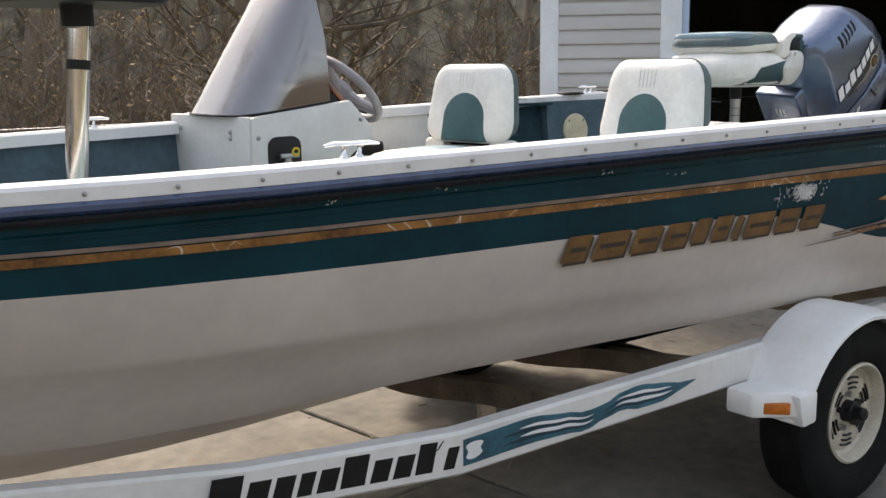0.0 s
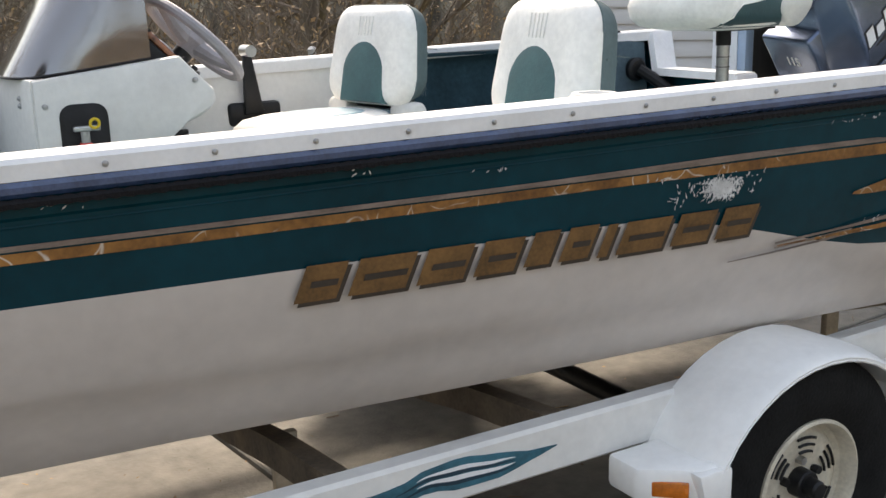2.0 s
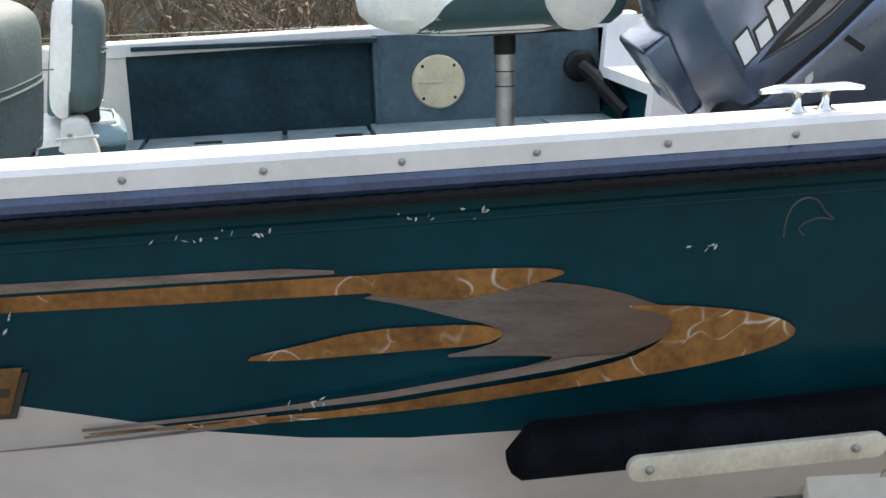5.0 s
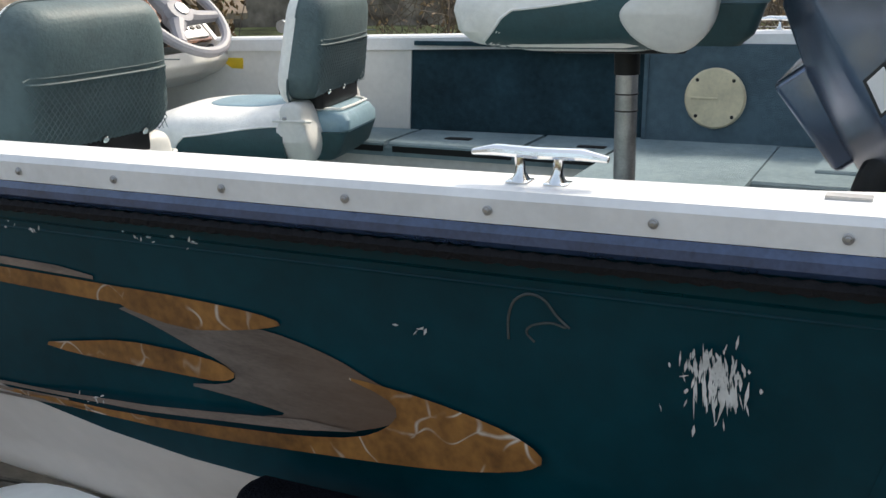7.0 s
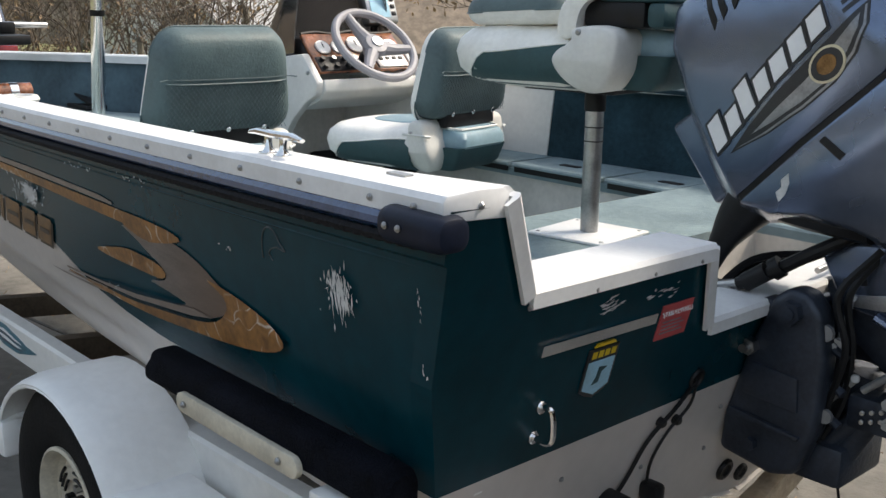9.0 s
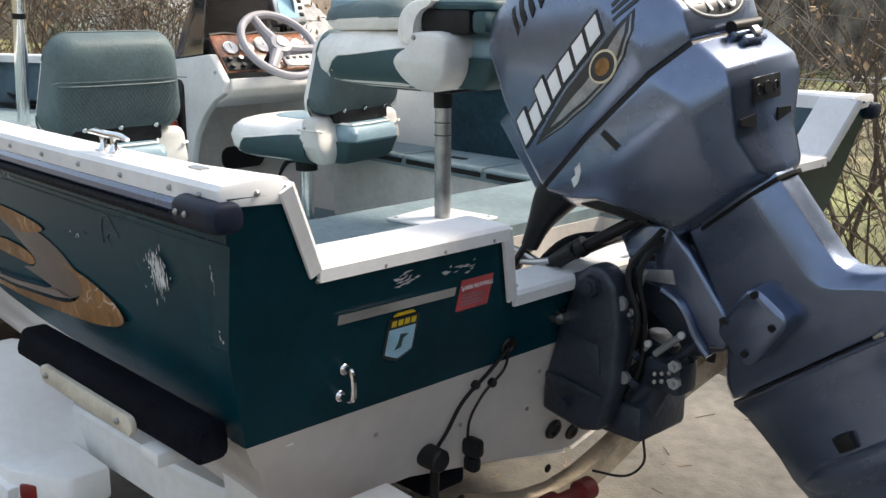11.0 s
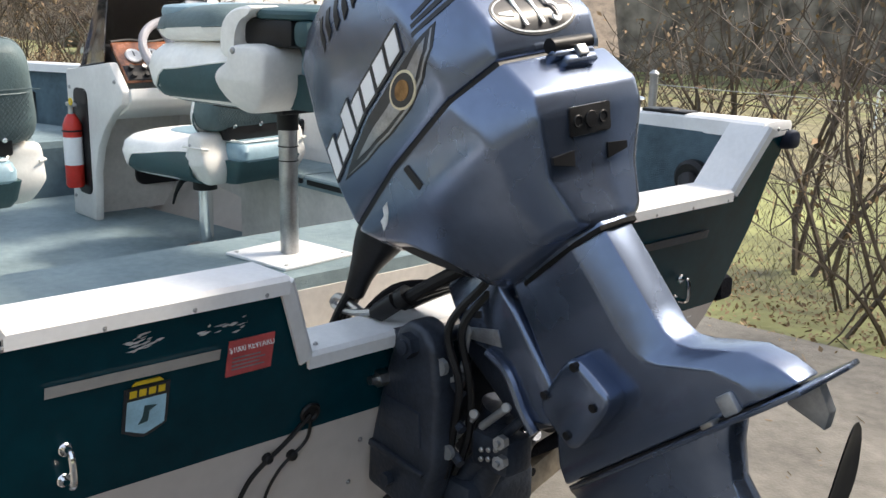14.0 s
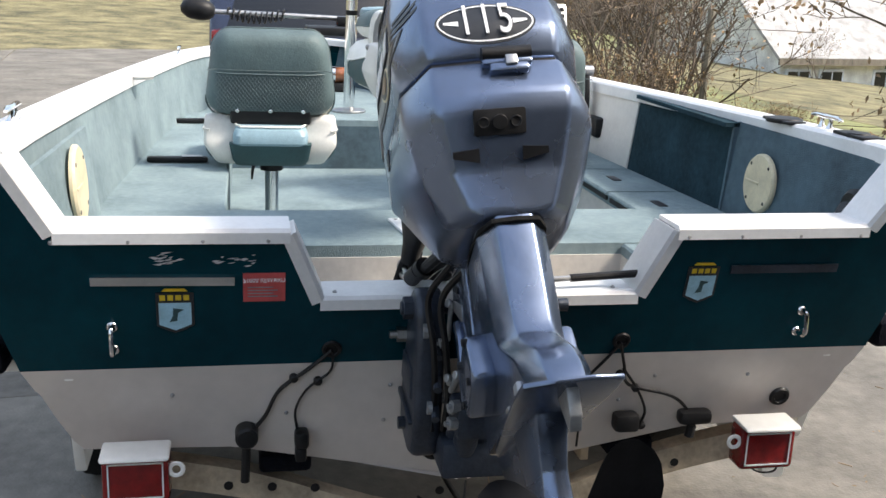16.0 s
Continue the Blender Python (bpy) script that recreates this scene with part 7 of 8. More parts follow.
band("wave_band", -2.83, -1.93, -1.0, 1.0, M_TEALDECAL, 0.0014, label="teal wave graphic on the trailer rail")
for m_, z_ in ((0.52, 0.26), (-0.05, -0.36)):
    band("wave_line", -2.64, -2.37, z_, m_, M_DECALWHITE, 0.0022, 0.9)
    band("wave_shade", -2.70, -2.37, z_ - 0.26, z_, M_NAVYTEAL, 0.0020, 0.9)
    band("wave_line", -2.28, -2.04, z_, m_, M_DECALWHITE, 0.0022, 0.9)
    band("wave_shade", -2.33, -2.04, z_ - 0.26, z_, M_NAVYTEAL, 0.0020, 0.9)
on_rail("wave_fade", chaikin([(-2.826, 0.500), (-2.80, 0.492), (-2.765, 0.505), (-2.778, 0.520), (-2.76, 0.535), (-2.80, 0.540), (-2.826, 0.532), (-2.812, 0.516)]), M_DECALWHITE, "", 0.0020)


# driveway: cast slabs with open joints
drive = tagged(new("driveway"), "stained pale concrete driveway of large cast slabs", "driveway", kind="structure")
TURN = radians(6)


def slab_mesh(lx, ly):
    return part("slab", box(-lx / 2 + 0.006, lx / 2 - 0.006, -ly / 2 + 0.006, ly / 2 - 0.006, -0.12, 0, 0.006, 1), M_CONCRETE, drive)


first = None
for i in range(-6, 5):
    for j in range(-6, 0):
        lx, ly = 3.05, 3.05
        if first is None:
            first = slab_mesh(lx, ly)
            ob = first
        else:
            ob = new("slab", first.data)
            ob.parent = drive
        cx, cy = (i + 0.5) * lx, (j + 0.5) * ly
        ob.matrix_basis = Matrix.Translation((-2.42, 3.08, GROUND)) @ Matrix.Rotation(TURN, 4, "Z") @ Matrix.Translation((cx, cy, -0.003 * ((i * 7 + j * 3) % 3)))

# loose leaves, twigs and grit on the concrete and along its edge
rl = random.Random(11)


def leaf(v, f, x, y, z, size, rnd, flat=0.6):
    a, b, c = rnd.uniform(0, 6.28), rnd.gauss(0, flat), rnd.gauss(0, flat)
    m = Euler((b, c, a)).to_matrix()
    o = len(v)
    w = size * rnd.uniform(0.35, 0.6)
    for p in ((-size, 0, 0), (-size * 0.2, -w, size * 0.15), (size, 0, size * 0.25 * rnd.random()), (-size * 0.1, w, size * 0.15)):
        q = m @ Vector(p)
        v.append((x + q.x, y + q.y, z + q.z + size * 0.3))
    f += [(o, o + 1, o + 2), (o, o + 2, o + 3)]


v, f = [], []
for _ in range(15000):
    x = rl.uniform(-16, 4)
    y = 3.06 + 0.105 * (x + 2.42) + abs(rl.gauss(0, 1.1)) - 0.12 * rl.random() ** 4
    leaf(v, f, x, y, ground_z(x, y) + 0.03 + rl.uniform(0, 0.04), rl.uniform(0.009, 0.022), rl, 0.6)
tagged(part("leaf_litter", (v, f), M_LEAF, None, smooth=False), "brown fallen leaves along the driveway edge", "leaf litter", kind="stuff")
v, f = [], []
for _ in range(1500):
    x, y = rl.uniform(-7, 3.4), rl.uniform(-1.2, 3.2)
    if rl.random() < 0.7:
        leaf(v, f, x, y, GROUND + 0.002, rl.uniform(0.003, 0.012), rl, 0.25)
    else:
        a, l = rl.uniform(0, 3.14), rl.uniform(0.02, 0.09)
        gv, gf = tube([(x, y, GROUND + 0.004), (x + l * math.cos(a), y + l * math.sin(a), GROUND + 0.006)], 0.0018, 3)
        o = len(v)
        v += gv
        f += [tuple(k + o for k in q) for q in gf]
tagged(part("driveway_debris", (v, f), M_LEAF, None, smooth=False), "scattered twigs and leaf crumbs on the concrete", "debris", kind="stuff")


# bare trees
def branch(v, f, p, d, length, r, depth, rnd, tips, sides):
    pts, rad = [p.copy()], [r]
    n = 4 if depth > 1 else 3
    q, e = p.copy(), d.copy()
    for k in range(n):
        e = (e + Vector((rnd.gauss(0, 0.16), rnd.gauss(0, 0.16), rnd.gauss(0.04, 0.10)))).normalized()
        q = q + e * length / n
        pts.append(q.copy())
        rad.append(max(0.0035, r * (1 - 0.55 * (k + 1) / n)))
    gv, gf = tube(pts, rad, sides, False)
    o = len(v)
    v += gv
    f += [tuple(i + o for i in t) for t in gf]
    if depth == 0:
        tips.append(q)
        return
    kids = rnd.randint(3, 5)
    for k in range(kids):
        t = rnd.uniform(0.35, 1.0)
        i = min(n - 1, int(t * n))
        at = pts[i].lerp(pts[i + 1], t * n - i)
        side = Vector((rnd.gauss(0, 1), rnd.gauss(0, 1), rnd.gauss(0.25, 0.5))).normalized()
        branch(v, f, at, (e * 0.65 + side * 0.75).normalized(), length * rnd.uniform(0.45, 0.7), rad[i] * rnd.uniform(0.4, 0.65), depth - 1, rnd, tips, max(3, sides - 2))


def bare_tree(seed, height, leaves, label, group):
    rnd = random.Random(seed)
    tree = thing("bare_tree", label, "tree", group)
    tv, tf, cv, cf, tips = [], [], [], [], []
    pts = [Vector((0, 0, -0.3))]
    e = Vector((rnd.gauss(0, 0.05), rnd.gauss(0, 0.05), 1))
    n = 7
    for k in range(n):
        e = (e + Vector((rnd.gauss(0, 0.07), rnd.gauss(0, 0.07), 0.05))).normalized()
        pts.append(pts[-1] + e * height / n)
    r0 = height * rnd.uniform(0.011, 0.016)
    rad = [r0 * (1.15 - 0.98 * k / n) for k in range(n + 1)]
    gv, gf = tube(pts, rad, 8, False)
    tv += gv
    tf += gf
    for k in range(rnd.randint(9, 13)):
        t = rnd.uniform(0.12, 0.98)
        i = min(n - 1, int(t * n))
        at = pts[i].lerp(pts[i + 1], t * n - i)
        a = rnd.uniform(0, 6.28)
        d = Vector((math.cos(a), math.sin(a), rnd.uniform(0.2, 1.1))).normalized()
        branch(cv, cf, at, d, height * rnd.uniform(0.18, 0.36) * (1.2 - 0.5 * t), rad[i] * 0.42, 2, rnd, tips, 5)
    part("trunk", (tv, tf), M_BARK, tree)
    lv, lf = [], []
    for p in tips:
        for _ in range(leaves):
            q = p + Vector((rnd.gauss(0, 0.12), rnd.gauss(0, 0.12), rnd.gauss(0, 0.12)))
            leaf(lv, lf, q.x, q.y, q.z, rnd.uniform(0.02, 0.045), rnd, 1.2)
    part("crown", (cv, cf), M_TWIG, tree, "bare twiggy crown")
    if leaves:
        part("clinging_leaves", (lv, lf), M_LEAF, tree)
    return tree


protos = [bare_tree(21 + k, h, lv, "bare grey-brown winter tree", "woodland trees") for k, (h, lv) in enumerate(((9.5, 0), (7.0, 1), (11, 0), (5.5, 2), (8, 1)))]
rt = random.Random(77)
spots = []
for _ in range(70):
    spots.append((rt.uniform(-26, 14), rt.uniform(14, 34)))
for _ in range(34):
    spots.append((rt.uniform(-62, -40), rt.uniform(-30, 12)))
for _ in range(14):
    spots.append((rt.uniform(-14, 12), rt.uniform(-26, -14)))
spots += [(-2.6, 7.2), (1.6, 8.5), (-5.0, 8.2), (3.4, 10.5), (-8.5, 9.5), (-11.0, 8.0), (0.2, 12.0), (-3.5, 11.5)]
placed = []
for k, (x, y) in enumerate(spots):
    # keep the sight line to the houses and the field clear
    b = math.degrees(math.atan2(y + 1.05, x - 1.65))
    if 104 < b < 163 and math.hypot(x, y) < 60:
        continue
    m = Matrix.Translation((x, y, ground_z(x, y))) @ Matrix.Rotation(rt.uniform(0, 6.28), 4, "Z")
    if k < len(protos):
        protos[k].matrix_basis = m
    elif len(placed) >= 0:
        placed.append(copy_thing(protos[k % len(protos)], m))
used = [p for p in protos]
for k, p in enumerate(protos):
    if p.matrix_basis.translation.length < 0.01:
        p.matrix_basis = Matrix.Translation((-20 + 7 * k, 30, ground_z(-20 + 7 * k, 30)))


# shrubs and brush
def shrub(seed, height, stems, leaves, label, group):
    rnd = random.Random(seed)
    sh = thing("shrub", label, "shrub", group)
    v, f, tips = [], [], []
    for k in range(stems):
        a, lean = rnd.uniform(0, 6.28), rnd.uniform(0.1, 0.75)
        d = Vector((math.cos(a) * lean, math.sin(a) * lean, 1)).normalized()
        p = Vector((rnd.gauss(0, 0.10), rnd.gauss(0, 0.10), -0.05))
        branch(v, f, p, d, height * rnd.uniform(0.55, 1.0), height * 0.009, 2, rnd, tips, 4)
    part("stem_tangle", (v, f), M_TWIG, sh)
    lv, lf = [], []
    for p in tips:
        for _ in range(leaves):
            leaf(lv, lf, p.x + rnd.gauss(0, 0.06), p.y + rnd.gauss(0, 0.06), p.z + rnd.gauss(0, 0.06), rnd.uniform(0.015, 0.032), rnd, 1.2)
    part("dry_leaves", (lv, lf), M_LEAF, sh)
    return sh


sp = [shrub(40 + k, h, n, lv, "tangled leafless shrub with a few dry leaves", "shrubs by the fence") for k, (h, n, lv) in enumerate(((1.6, 5, 2), (2.2, 6, 2), (1.2, 5, 3)))]
rb = random.Random(9)
bush_spots = [(-0.75, 3.8), (-1.9, 5.0), (-1.3, 4.4), (0.6, 5.2), (-2.9, 5.2), (-4.0, 6.2), (1.9, 6.4), (-3.4, 7.2), (-14, 6.5), (-4.9, 8.0)]
for _ in range(70):
    bush_spots.append((rb.uniform(-14, 8), rb.uniform(8.0, 16)))
for _ in range(40):
    bush_spots.append((rb.uniform(-40, -12), rb.uniform(6, 22)))
for k, (x, y) in enumerate(bush_spots):
    b = math.degrees(math.atan2(y + 1.85, x - 1.49))
    if y > 6.5 and 104 < b < 121:
        continue
    b2 = math.degrees(math.atan2(y + 1.05, x - 1.65))
    if k >= 10 and 120 < b2 < 160 and rb.random() < 0.9:
        continue
    m = Matrix.Translation((x, y, ground_z(x, y))) @ Matrix.Rotation(rb.uniform(0, 6.28), 4, "Z")
    if k < 3:
        sp[k].matrix_basis = m
    else:
        copy_thing(sp[k % 3], m)

for k in range(16):
    b, d = radians(rb.uniform(155.5, 166)), rb.uniform(11, 24)
    x, y = 2.17 + d * math.cos(b), -0.46 + d * math.sin(b)
    copy_thing(sp[k % 3], Matrix.Translation((x, y, ground_z(x, y))) @ Matrix.Rotation(rb.uniform(0, 6.28), 4, "Z") @ Matrix.Scale(rb.uniform(1.0, 1.5), 4))

# brown leafy brush before the houses, and an ivy-grown tree at the fence
brush = [shrub(60 + k, h, n, lv, "dense brush with clinging brown leaves", "brush before the houses") for k, (h, n, lv) in enumerate(((1.15, 9, 12), (1.5, 8, 9)))]
for k in range(40):
    b, d, size = radians(rb.uniform(149, 158)), rb.uniform(9.5, 16), rb.uniform(0.45, 0.65)
    if k > 17:
        b, size = radians(rb.uniform(157.5, 166)), rb.uniform(0.75, 1.15)
    x, y = 1.9 + d * math.cos(b), -0.7 + d * math.sin(b)
    m = Matrix.Translation((x, y, ground_z(x, y))) @ Matrix.Rotation(rb.uniform(0, 6.28), 4, "Z") @ Matrix.Scale(size, 4)
    if k < 2:
        brush[k].matrix_basis = m
    else:
        copy_thing(brush[k % 2], m)


def ivy_tree(seed, height):
    rnd = random.Random(seed)
    tree = thing("ivy_tree", "slim tree trunk overgrown with brown and green ivy", "tree")
    pts = [Vector((0.05 * math.sin(k * 1.3), 0.05 * math.cos(k * 1.1), -0.2 + height * k / 8)) for k in range(9)]
    part("trunk", tube(pts, [0.085 - 0.006 * k for k in range(9)], 10), M_BARK, tree)
    cv, cf, tips = [], [], []
    for k in range(16):
        at = pts[2].lerp(pts[8], rnd.random())
        a = rnd.uniform(0, 6.28)
        branch(cv, cf, at, Vector((math.cos(a), math.sin(a), rnd.uniform(-0.1, 0.7))).normalized(), rnd.uniform(0.6, 1.5), 0.014, 2, rnd, tips, 4)
    part("crown", (cv, cf), M_TWIG, tree)
    for name, material, n, spread in (("ivy_leaves", M_LEAF, 1500, 0.13), ("green_ivy_leaves", M_IVY, 500, 0.10)):
        v, f = [], []
        for _ in range(n):
            z = rnd.uniform(0.1, 3.4)
            p = pts[0].lerp(pts[8], min(1, (z + 0.2) / height))
            leaf(v, f, p.x + rnd.gauss(0, spread), p.y + rnd.gauss(0, spread), z, rnd.uniform(0.02, 0.045), rnd, 1.2)
        if name == "ivy_leaves":
            for q in tips:
                for _ in range(7):
                    leaf(v, f, q.x + rnd.gauss(0, 0.08), q.y + rnd.gauss(0, 0.08), q.z + rnd.gauss(0, 0.08), rnd.uniform(0.02, 0.04), rnd, 1.2)
        part(name, (v, f), material, tree)
    return tree


ivy_tree(8, 5.0).matrix_basis = Matrix.Translation((-5.2, 4.6, ground_z(-5.2, 4.6)))

# chain-link fence
fence = thing("chain_link_fence", "weathered chain-link fence on round steel posts", "fence")
FY = 4.15
fx = [-0.26 - 2.4 * k for k in range(-3, 2)]
for x in fx:
    g = ground_z(x, FY)
    pst = part("post", rod((x, FY, g - 0.1), (x, FY, g + 1.28), 0.028, 12), M_GALV, fence)
    part("post_cap", disc((x, FY, g + 1.28), (0, 0, 1), 0.033, 0.03, 12, 0.02), M_GALV, pst)
part("tension_wire", tube([(x, FY, ground_z(x, FY) + 1.22) for x in fx], 0.003, 5), M_GALV, fence)
v, f = [], []
x0, x1, h = fx[-1], fx[0], 1.2
k = x0 - h
while k < x1:
    for d in (1, -1):
        a, b = (k, k + h) if d == 1 else (k + h, k)
        pa, pb = (a, FY + 0.03, ground_z(max(x0, min(x1, a)), FY) + 0.02), (b, FY + 0.03, ground_z(max(x0, min(x1, b)), FY) + 0.02 + h)
        gv, gf = tube([pa, pb], 0.0011, 3, False)
        o = len(v)
        v += gv
        f += [tuple(i + o for i in q) for q in gf]
    k += 0.075
part("wire_mesh", (v, f), M_OLDWIRE, fence, "diamond wire mesh")

# field grass, goal
v, f = [], []
n = 30
for j in range(n + 1):
    for i in range(n + 1):
        x, y = lerp(-34, 16, i / n), lerp(9, 46, j / n)
        v.append((x, y, ground_z(x, y) + 0.008))
for j in range(n):
    for i in range(n):
        o = j * (n + 1) + i
        f.append((o, o + 1, o + n + 2, o + n + 1))
tagged(part("field", (v, f), M_GRASS), "sunlit pale winter grass field", "field", kind="structure")
v, f = [], []
n = 24
for j in range(n + 1):
    for i in range(n + 1):
        x, y = lerp(-62, -17.2, i / n), lerp(-34, 4, j / n)
        v.append((x, y, ground_z(x, y) + 0.04))
for j in range(n):
    for i in range(n):
        o = j * (n + 1) + i
        f.append((o, o + 1, o + n + 2, o + n + 1))
tagged(part("lawn", (v, f), M_GRASS), "yellowed winter lawn beyond the driveway", "lawn", kind="structure")
v, f = [], []
for _ in range(16000):
    x, y = rl.uniform(-9, 5), rl.uniform(4.2, 16)
    g = ground_z(x, y)
    hh, a = rl.uniform(0.04, 0.14), rl.uniform(0, 6.28)
    o = len(v)
    v += [(x - 0.003, y, g), (x + 0.003, y, g), (x + hh * 0.5 * math.cos(a), y + hh * 0.5 * math.sin(a), g + hh)]
    f.append((o, o + 1, o + 2))
tagged(part("rough_grass", (v, f), M_GRASS, None, smooth=False), "dry tufts of rough grass behind the fence", "grass", kind="stuff")
goal = thing("soccer_goal", "small white soccer goal standing in the field", "soccer goal")
gx, gy = 1.49 + 40 * math.cos(radians(113.9)), -1.85 + 40 * math.sin(radians(113.9))
gz = ground_z(gx, gy)
part("goal_frame", join(rod((gx - 0.8, gy, gz), (gx - 0.8, gy, gz + 1.35), 0.04), rod((gx + 0.8, gy, gz), (gx + 0.8, gy, gz + 1.35), 0.04), rod((gx - 0.8, gy, gz + 1.35), (gx + 0.8, gy, gz + 1.35), 0.04)), M_TRIM, goal)
part("back_stay", join(rod((gx - 0.8, gy, gz + 1.3), (gx - 0.8, gy + 0.9, gz), 0.025), rod((gx + 0.8, gy, gz + 1.3), (gx + 0.8, gy + 0.9, gz), 0.025)), M_TRIM, goal)

# garage with lap siding and an open bay
gar = thing("garage", "grey vinyl-sided garage with white trim and an open dark bay", "garage")
GX, GY = 1.15, 2.98
gdir = radians(-52)
gm = Matrix.Translation((GX, GY, GROUND)) @ Matrix.Rotation(gdir, 4, "Z")
gar.matrix_basis = gm
part("corner_trim", box(-0.02, 0.115, -0.03, 0.09, 0, 2.75, 0.004), M_TRIM, gar, "white corner board")
part("wall", box(0.10, 0.90, 0.0, 0.16, 0, 2.75), M_SIDING, gar)
part("end_wall", box(-0.005, 0.15, 0.09, 6.5, 0, 2.75), M_SIDING, gar)
for k in range(25):
    z = 0.12 + 0.105 * k
    part("siding_board", prism([(0.0, z + 0.014), (-0.026, z), (-0.028, z + 0.006), (-0.004, z + 0.110), (0.0, z + 0.110)], "x", 0.115, 0.86), M_SIDING, gar)
part("door_casing", box(0.86, 1.01, -0.03, 0.10, 0, 2.6, 0.004), M_TRIM, gar, "white door casing")
part("door_jamb", box(1.01, 1.06, 0.0, 0.55, 0, 2.45, 0.004), M_BLUETRIM, gar, "pale blue door jamb")
# near-black walls and ceiling stand in for the unlit depth of the bay
part("bay_back_wall", box(1.06, 5.2, 5.4, 5.5, 0, 2.8), M_BAYSHADE, gar, "garage interior wall coloured near-black as shade")
part("bay_side_wall", box(5.15, 5.25, 0.2, 5.4, 0, 2.8), M_BAYSHADE, gar)
part("bay_side_wall", box(1.0, 1.06, 0.55, 5.4, 0, 2.8), M_BAYSHADE, gar)
part("bay_ceiling", box(0.9, 5.3, 0.0, 5.5, 2.45, 2.55), M_BAYSHADE, gar)
part("header", box(1.01, 5.2, -0.02, 0.14, 2.45, 2.8), M_SIDING, gar)
part("far_pier", box(4.6, 5.4, -0.01, 0.15, 0, 2.6), M_SIDING, gar)
part("roof", prism([(-0.4, 2.75), (6.0, 2.75), (2.8, 4.2)], "y", -0.4, 6.8), M_ROOF, gar)

# houses across the slope
def house(name, label, at, turn, length, depth, wall_h, rise, wall_m, roof_m, windows, gable_m):
    h = thing(name, label, "house", "houses beyond the field")
    part("wall", box(-length / 2, length / 2, -depth / 2, depth / 2, -1.2, wall_h), wall_m, h)
    for s in (-1, 1):
        part("gable", prism([(-depth / 2, wall_h), (depth / 2, wall_h), (0, wall_h + rise)], "x", s * (length / 2) - 0.08, s * (length / 2) + 0.08), gable_m, h)
    o, t = 0.5, 0.12
    dz = rise / (depth / 2) * o
    for s in (-1, 1):
        prof = [(s * (depth / 2 + o), wall_h - dz), (0, wall_h + rise), (0, wall_h + rise + t), (s * (depth / 2 + o), wall_h - dz + t)]
        part("roof_slope", prism(prof, "x", -length / 2 - 0.45, length / 2 + 0.45), roof_m, h)
        part("eave_board", box(-length / 2 - 0.45, length / 2 + 0.45, s * (depth / 2 + o) - 0.03, s * (depth / 2 + o) + 0.03, wall_h - dz - 0.1, wall_h - dz + 0.1), M_POSTWOOD, h)
    for wx, wz, ww, wh in windows:
        fr = part("window", box(wx - ww / 2 - 0.08, wx + ww / 2 + 0.08, -depth / 2 - 0.05, -depth / 2 + 0.02, wz - 0.08, wz + wh + 0.08, 0.01), M_TRIM, h)
        part("pane", box(wx - ww / 2, wx + ww / 2, -depth / 2 - 0.06, -depth / 2 - 0.045, wz, wz + wh), M_GLASS, fr)
        part("glazing_bar", box(wx - 0.02, wx + 0.02, -depth / 2 - 0.07, -depth / 2 - 0.058, wz, wz + wh), M_TRIM, fr)
    h.matrix_basis = Matrix.Translation(at) @ Matrix.Rotation(radians(turn), 4, "Z")
    return h


def at_bearing(b, d):
    x, y = 1.65 + d * math.cos(radians(b)), -1.05 + d * math.sin(radians(b))
    return (x, y, ground_z(x, y))


def set_down(b, d, z):
    x, y, _ = at_bearing(b, d)
    return (x, y, z)


stone = house("stone_house", "whitewashed stone house under a weathered brown roof", set_down(139.0, 44, -2.45), 48, 13.5, 7, 2.3, 3.6, M_STONE, M_ROOF, ((-3.2, 0.75, 0.8, 1.1), (-0.6, 0.75, 0.8, 1.1), (1.2, 0.75, 0.8, 1.1)), M_POSTWOOD)
wing = new("gable_wing")
wing.parent = stone
wing.location = (3.4, -4.2, 0)
part("wing_wall", box(-1.6, 1.6, -1.2, 1.4, -1.2, 2.1), M_STONE, wing)
part("wing_gable", prism([(-1.6, 2.1), (1.6, 2.1), (0, 3.75)], "y", -1.2, 1.4), M_POSTWOOD, wing, "brown boarded gable")
for s in (-1, 1):
    part("wing_roof", prism([(s * 2.05, 1.72), (0, 3.85), (0, 4.0), (s * 2.05, 1.87)], "y", -1.55, 1.6), M_ROOF, wing)
corner = (1.98 + 34 * math.cos(radians(151.1)), -0.62 + 34 * math.sin(radians(151.1)))
along, inward = (math.cos(radians(100)), math.sin(radians(100))), (math.cos(radians(190)), math.sin(radians(190)))
house("grey_roofed_house", "cream house with a broad grey shingle roof", (corner[0] + 2.9 * along[0] + 4 * inward[0], corner[1] + 2.9 * along[1] + 4 * inward[1], -2.35), 100, 5.8, 8, 2.3, 2.9, M_STONE, M_ROOFGREY, ((-2.2, 0.4, 0.8, 1.2), (-0.9, 0.4, 0.8, 1.2), (1.3, 0.4, 0.9, 1.2)), M_STONE)
for b, d, hh in ((155.4, 15, 1.55), (152.6, 15, 1.6), (157.5, 17, 1.1)):
    x, y, z = at_bearing(b, d)
    tagged(part("fence_post", rod((x, y, z - 0.2), (x + 0.05, y, z + hh), 0.055, 8), M_POSTWOOD), "old grey leaning wooden fence post", "fence post", "old fence posts")

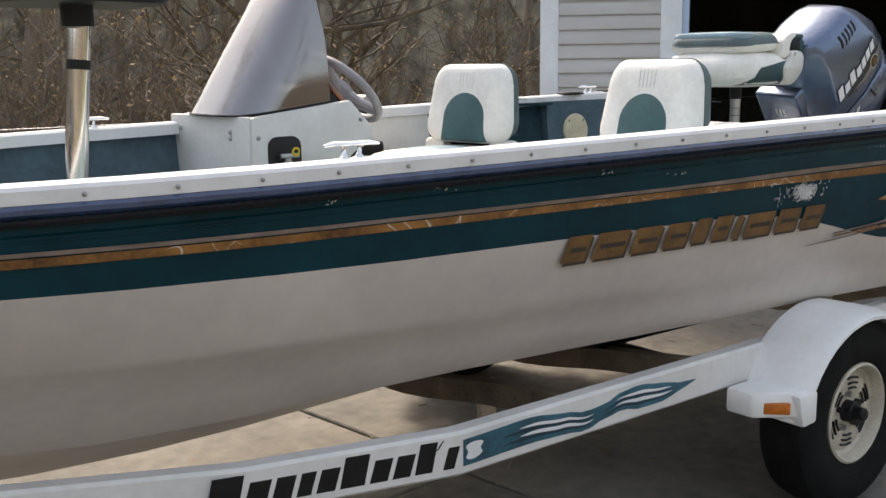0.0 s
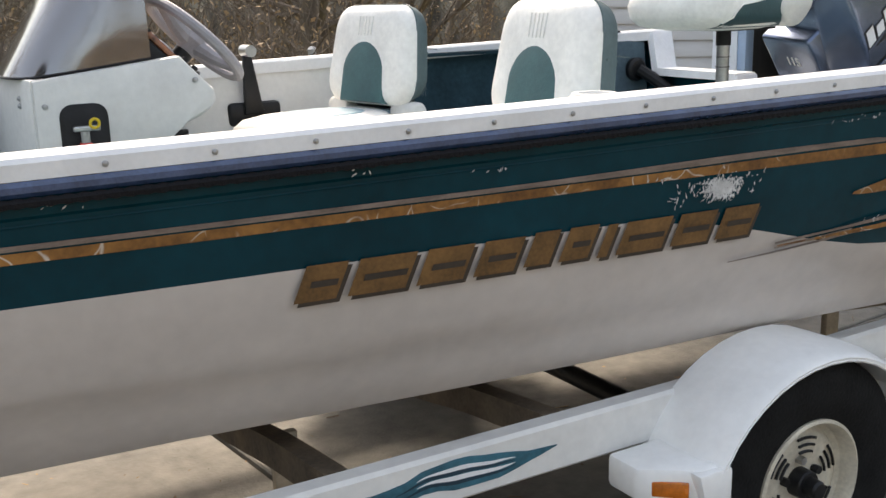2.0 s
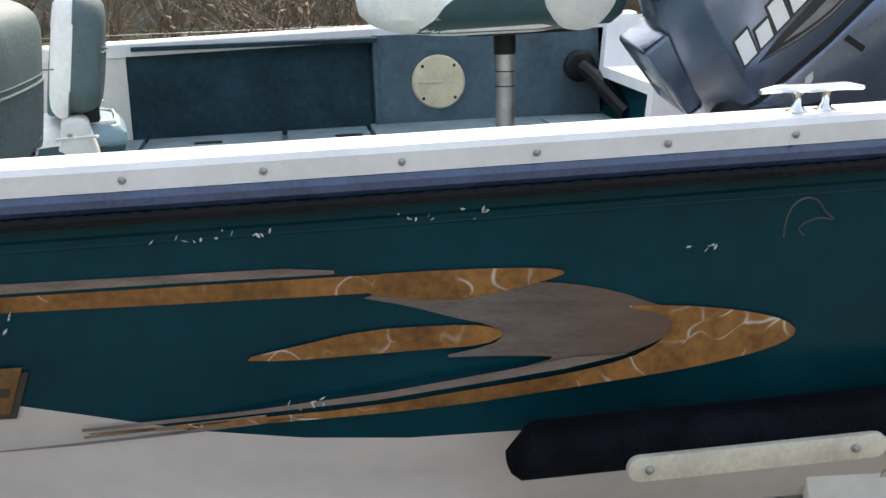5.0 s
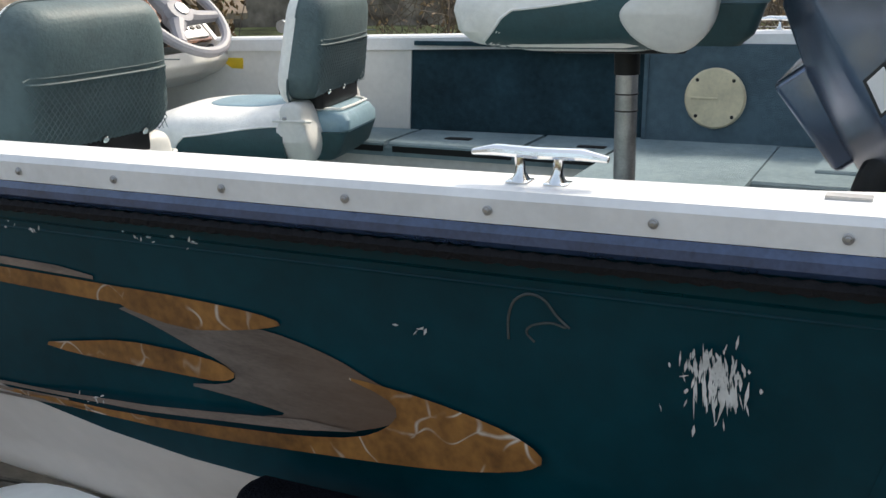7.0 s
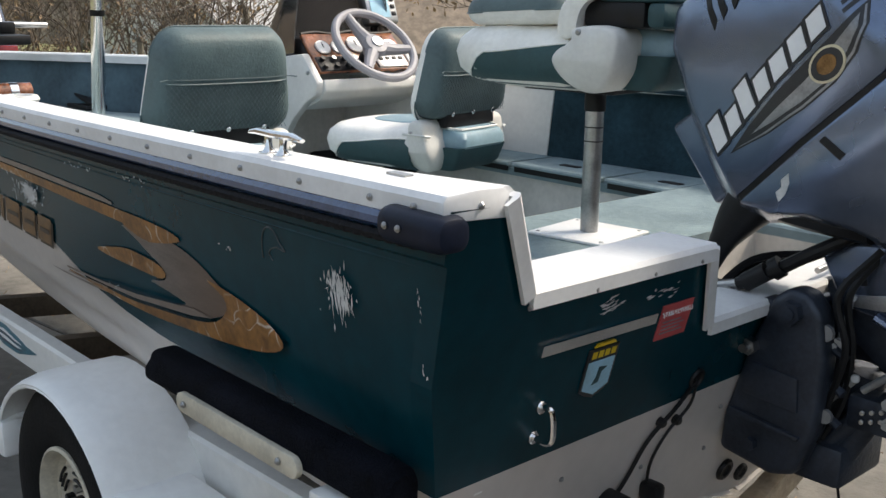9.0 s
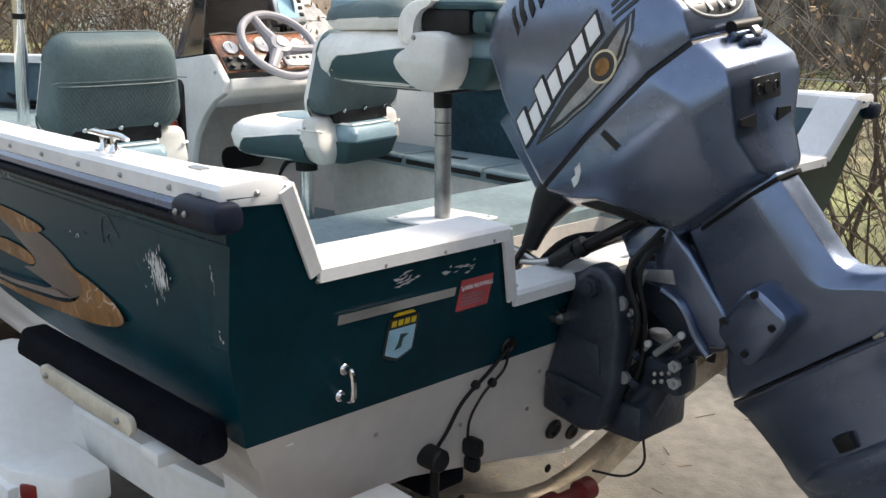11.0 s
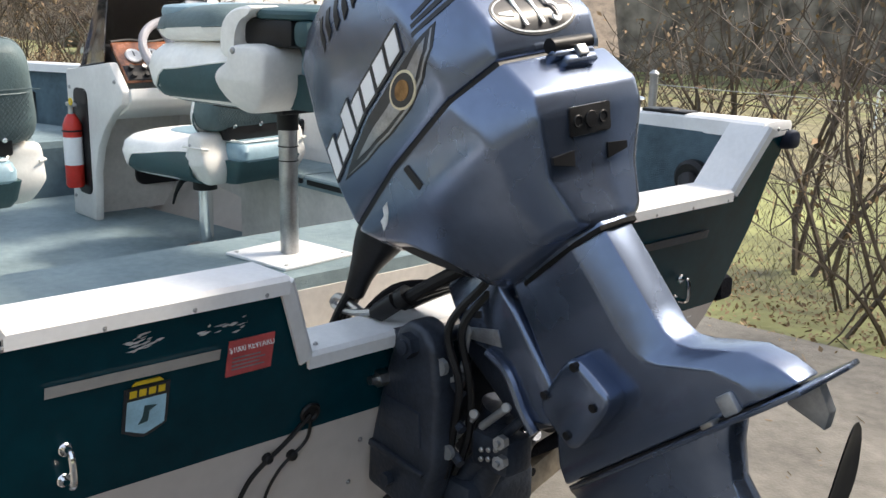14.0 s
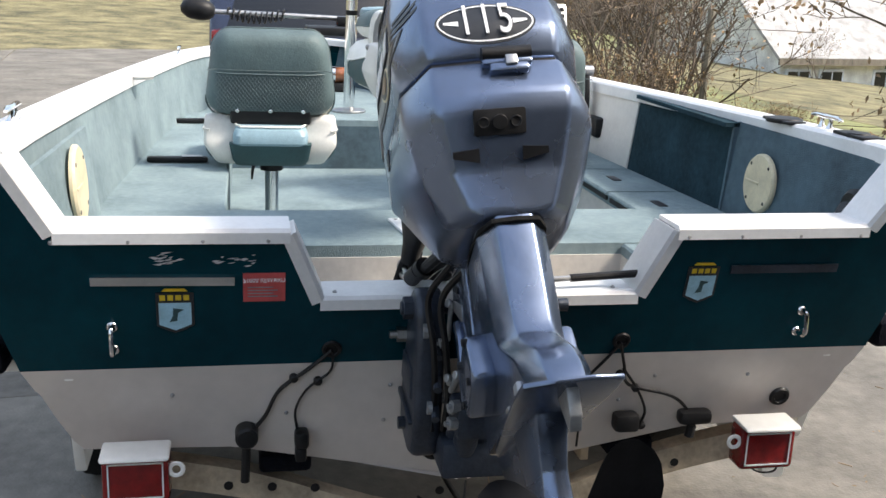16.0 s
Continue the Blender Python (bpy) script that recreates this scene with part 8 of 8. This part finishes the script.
# tow vehicle in front of the bow
suv = thing("tow_vehicle", "dark blue sport utility vehicle parked ahead of the bow", "car")
SX, SY = -6.95, 0.12
prof = [(0, 0.45), (0, 0.98), (-0.06, 1.08), (-0.42, 1.68), (-0.60, 1.73), (-2.6, 1.74), (-3.35, 1.12), (-4.4, 1.02), (-4.55, 0.85), (-4.55, 0.45)]
part("body", moved(prism(prof, "y", -0.91, 0.91, 0.06, 3), Matrix.Translation((SX, SY, 0.0))), M_SUV, suv, "dark blue car body")
part("rear_window", moved(prism([(-0.78, 1.12), (0.78, 1.12), (0.66, 1.58), (-0.66, 1.58)], "x", 0, 0.012, 0.002), Matrix.Translation((SX - 0.08, SY, 0)) @ Matrix.Translation((0, 0, 1.1)) @ Matrix.Rotation(radians(-31), 4, "Y") @ Matrix.Translation((0, 0, -1.1))), M_GLASS, suv)
part("bumper", box(SX - 0.05, SX + 0.14, SY - 0.90, SY + 0.90, 0.45, 0.68, 0.04, 3), M_BLACK, suv)
for s in (-1, 1):
    part("tail_light", box(SX - 0.10, SX + 0.02, SY + s * 0.80 - 0.09, SY + s * 0.80 + 0.09, 0.92, 1.16, 0.02), M_RED, suv, "red tail light")
    part("side_window", prism([(SX - 0.65, 1.15), (SX - 0.85, 1.60), (SX - 2.5, 1.62), (SX - 3.0, 1.15)], "y", SY + s * 0.905, SY + s * 0.918), M_GLASS, suv)
    for x in (-0.95, -3.7):
        w = part("wheel", join(rod((SX + x, SY + s * 0.72, 0.36), (SX + x, SY + s * 0.93, 0.36), 0.34, 28)), M_RUBBER, suv)
        part("rim", disc((SX + x, SY + s * 0.925, 0.36), (0, s, 0), 0.21, 0.02, 24), M_GALV, w)
part("roof_rack", join(rod((SX - 0.7, SY - 0.7, 1.80), (SX - 2.5, SY - 0.7, 1.80), 0.02, 8), rod((SX - 0.7, SY + 0.7, 1.80), (SX - 2.5, SY + 0.7, 1.80), 0.02, 8)), M_BLACK, suv)
part("spoiler_trim", box(SX - 0.62, SX - 0.40, SY - 0.75, SY + 0.75, 1.70, 1.755, 0.02), M_SUV, suv)

# distant woods all round: a ring of trunks and haze far behind
M_WOODS = bpy.data.materials.new("distant_bare_woods")
M_WOODS.use_nodes = True
_n, _l, _b = nodes_of(M_WOODS)
_tc, _mp, _n1, _n2, _add, _cr = (_n.new(k) for k in ("ShaderNodeTexCoord", "ShaderNodeMapping", "ShaderNodeTexNoise", "ShaderNodeTexNoise", "ShaderNodeMath", "ShaderNodeValToRGB"))
_mp.inputs["Scale"].default_value = (0.9, 0.9, 0.07)
_n1.inputs["Scale"].default_value, _n1.inputs["Detail"].default_value = 1.0, 8
_n2.inputs["Scale"].default_value, _n2.inputs["Detail"].default_value = 0.9, 10
_add.operation = "MULTIPLY_ADD"
_add.inputs[1].default_value = 0.55
_cr.color_ramp.elements[0].position, _cr.color_ramp.elements[1].position = 0.58, 0.98
_cr.color_ramp.elements[0].color, _cr.color_ramp.elements[1].color = (0.060, 0.050, 0.041, 1), (0.31, 0.268, 0.222, 1)
_l.new(_tc.outputs["Object"], _mp.inputs[0])
_l.new(_mp.outputs[0], _n1.inputs[0])
_l.new(_tc.outputs["Object"], _n2.inputs[0])
_l.new(_n1.outputs[0], _add.inputs[0])
_l.new(_n2.outputs[0], _add.inputs[2])
_l.new(_add.outputs[0], _cr.inputs[0])
_l.new(_cr.outputs[0], _b.inputs["Base Color"])
_b.inputs["Roughness"].default_value = 1.0
v, f = [], []
n = 220
for k in range(n):
    a = 2 * math.pi * k / n
    r = 66 + 6 * noise.noise((math.cos(a) * 3, math.sin(a) * 3, 2))
    top = 12.5 + 2.5 * noise.noise((math.cos(a) * 9, math.sin(a) * 9, 5)) + 1.2 * noise.noise((math.cos(a) * 40, math.sin(a) * 40, 7))
    v += [(-2 + r * math.cos(a), 1 + r * math.sin(a), -5), (-2 + r * math.cos(a), 1 + r * math.sin(a), top)]
for k in range(n):
    o, p = 2 * k, 2 * ((k + 1) % n)
    f.append((o, p, p + 1, o + 1))
tagged(part("backdrop", (v, f), M_WOODS), "distant grey-brown bare woods", "woods", kind="structure")
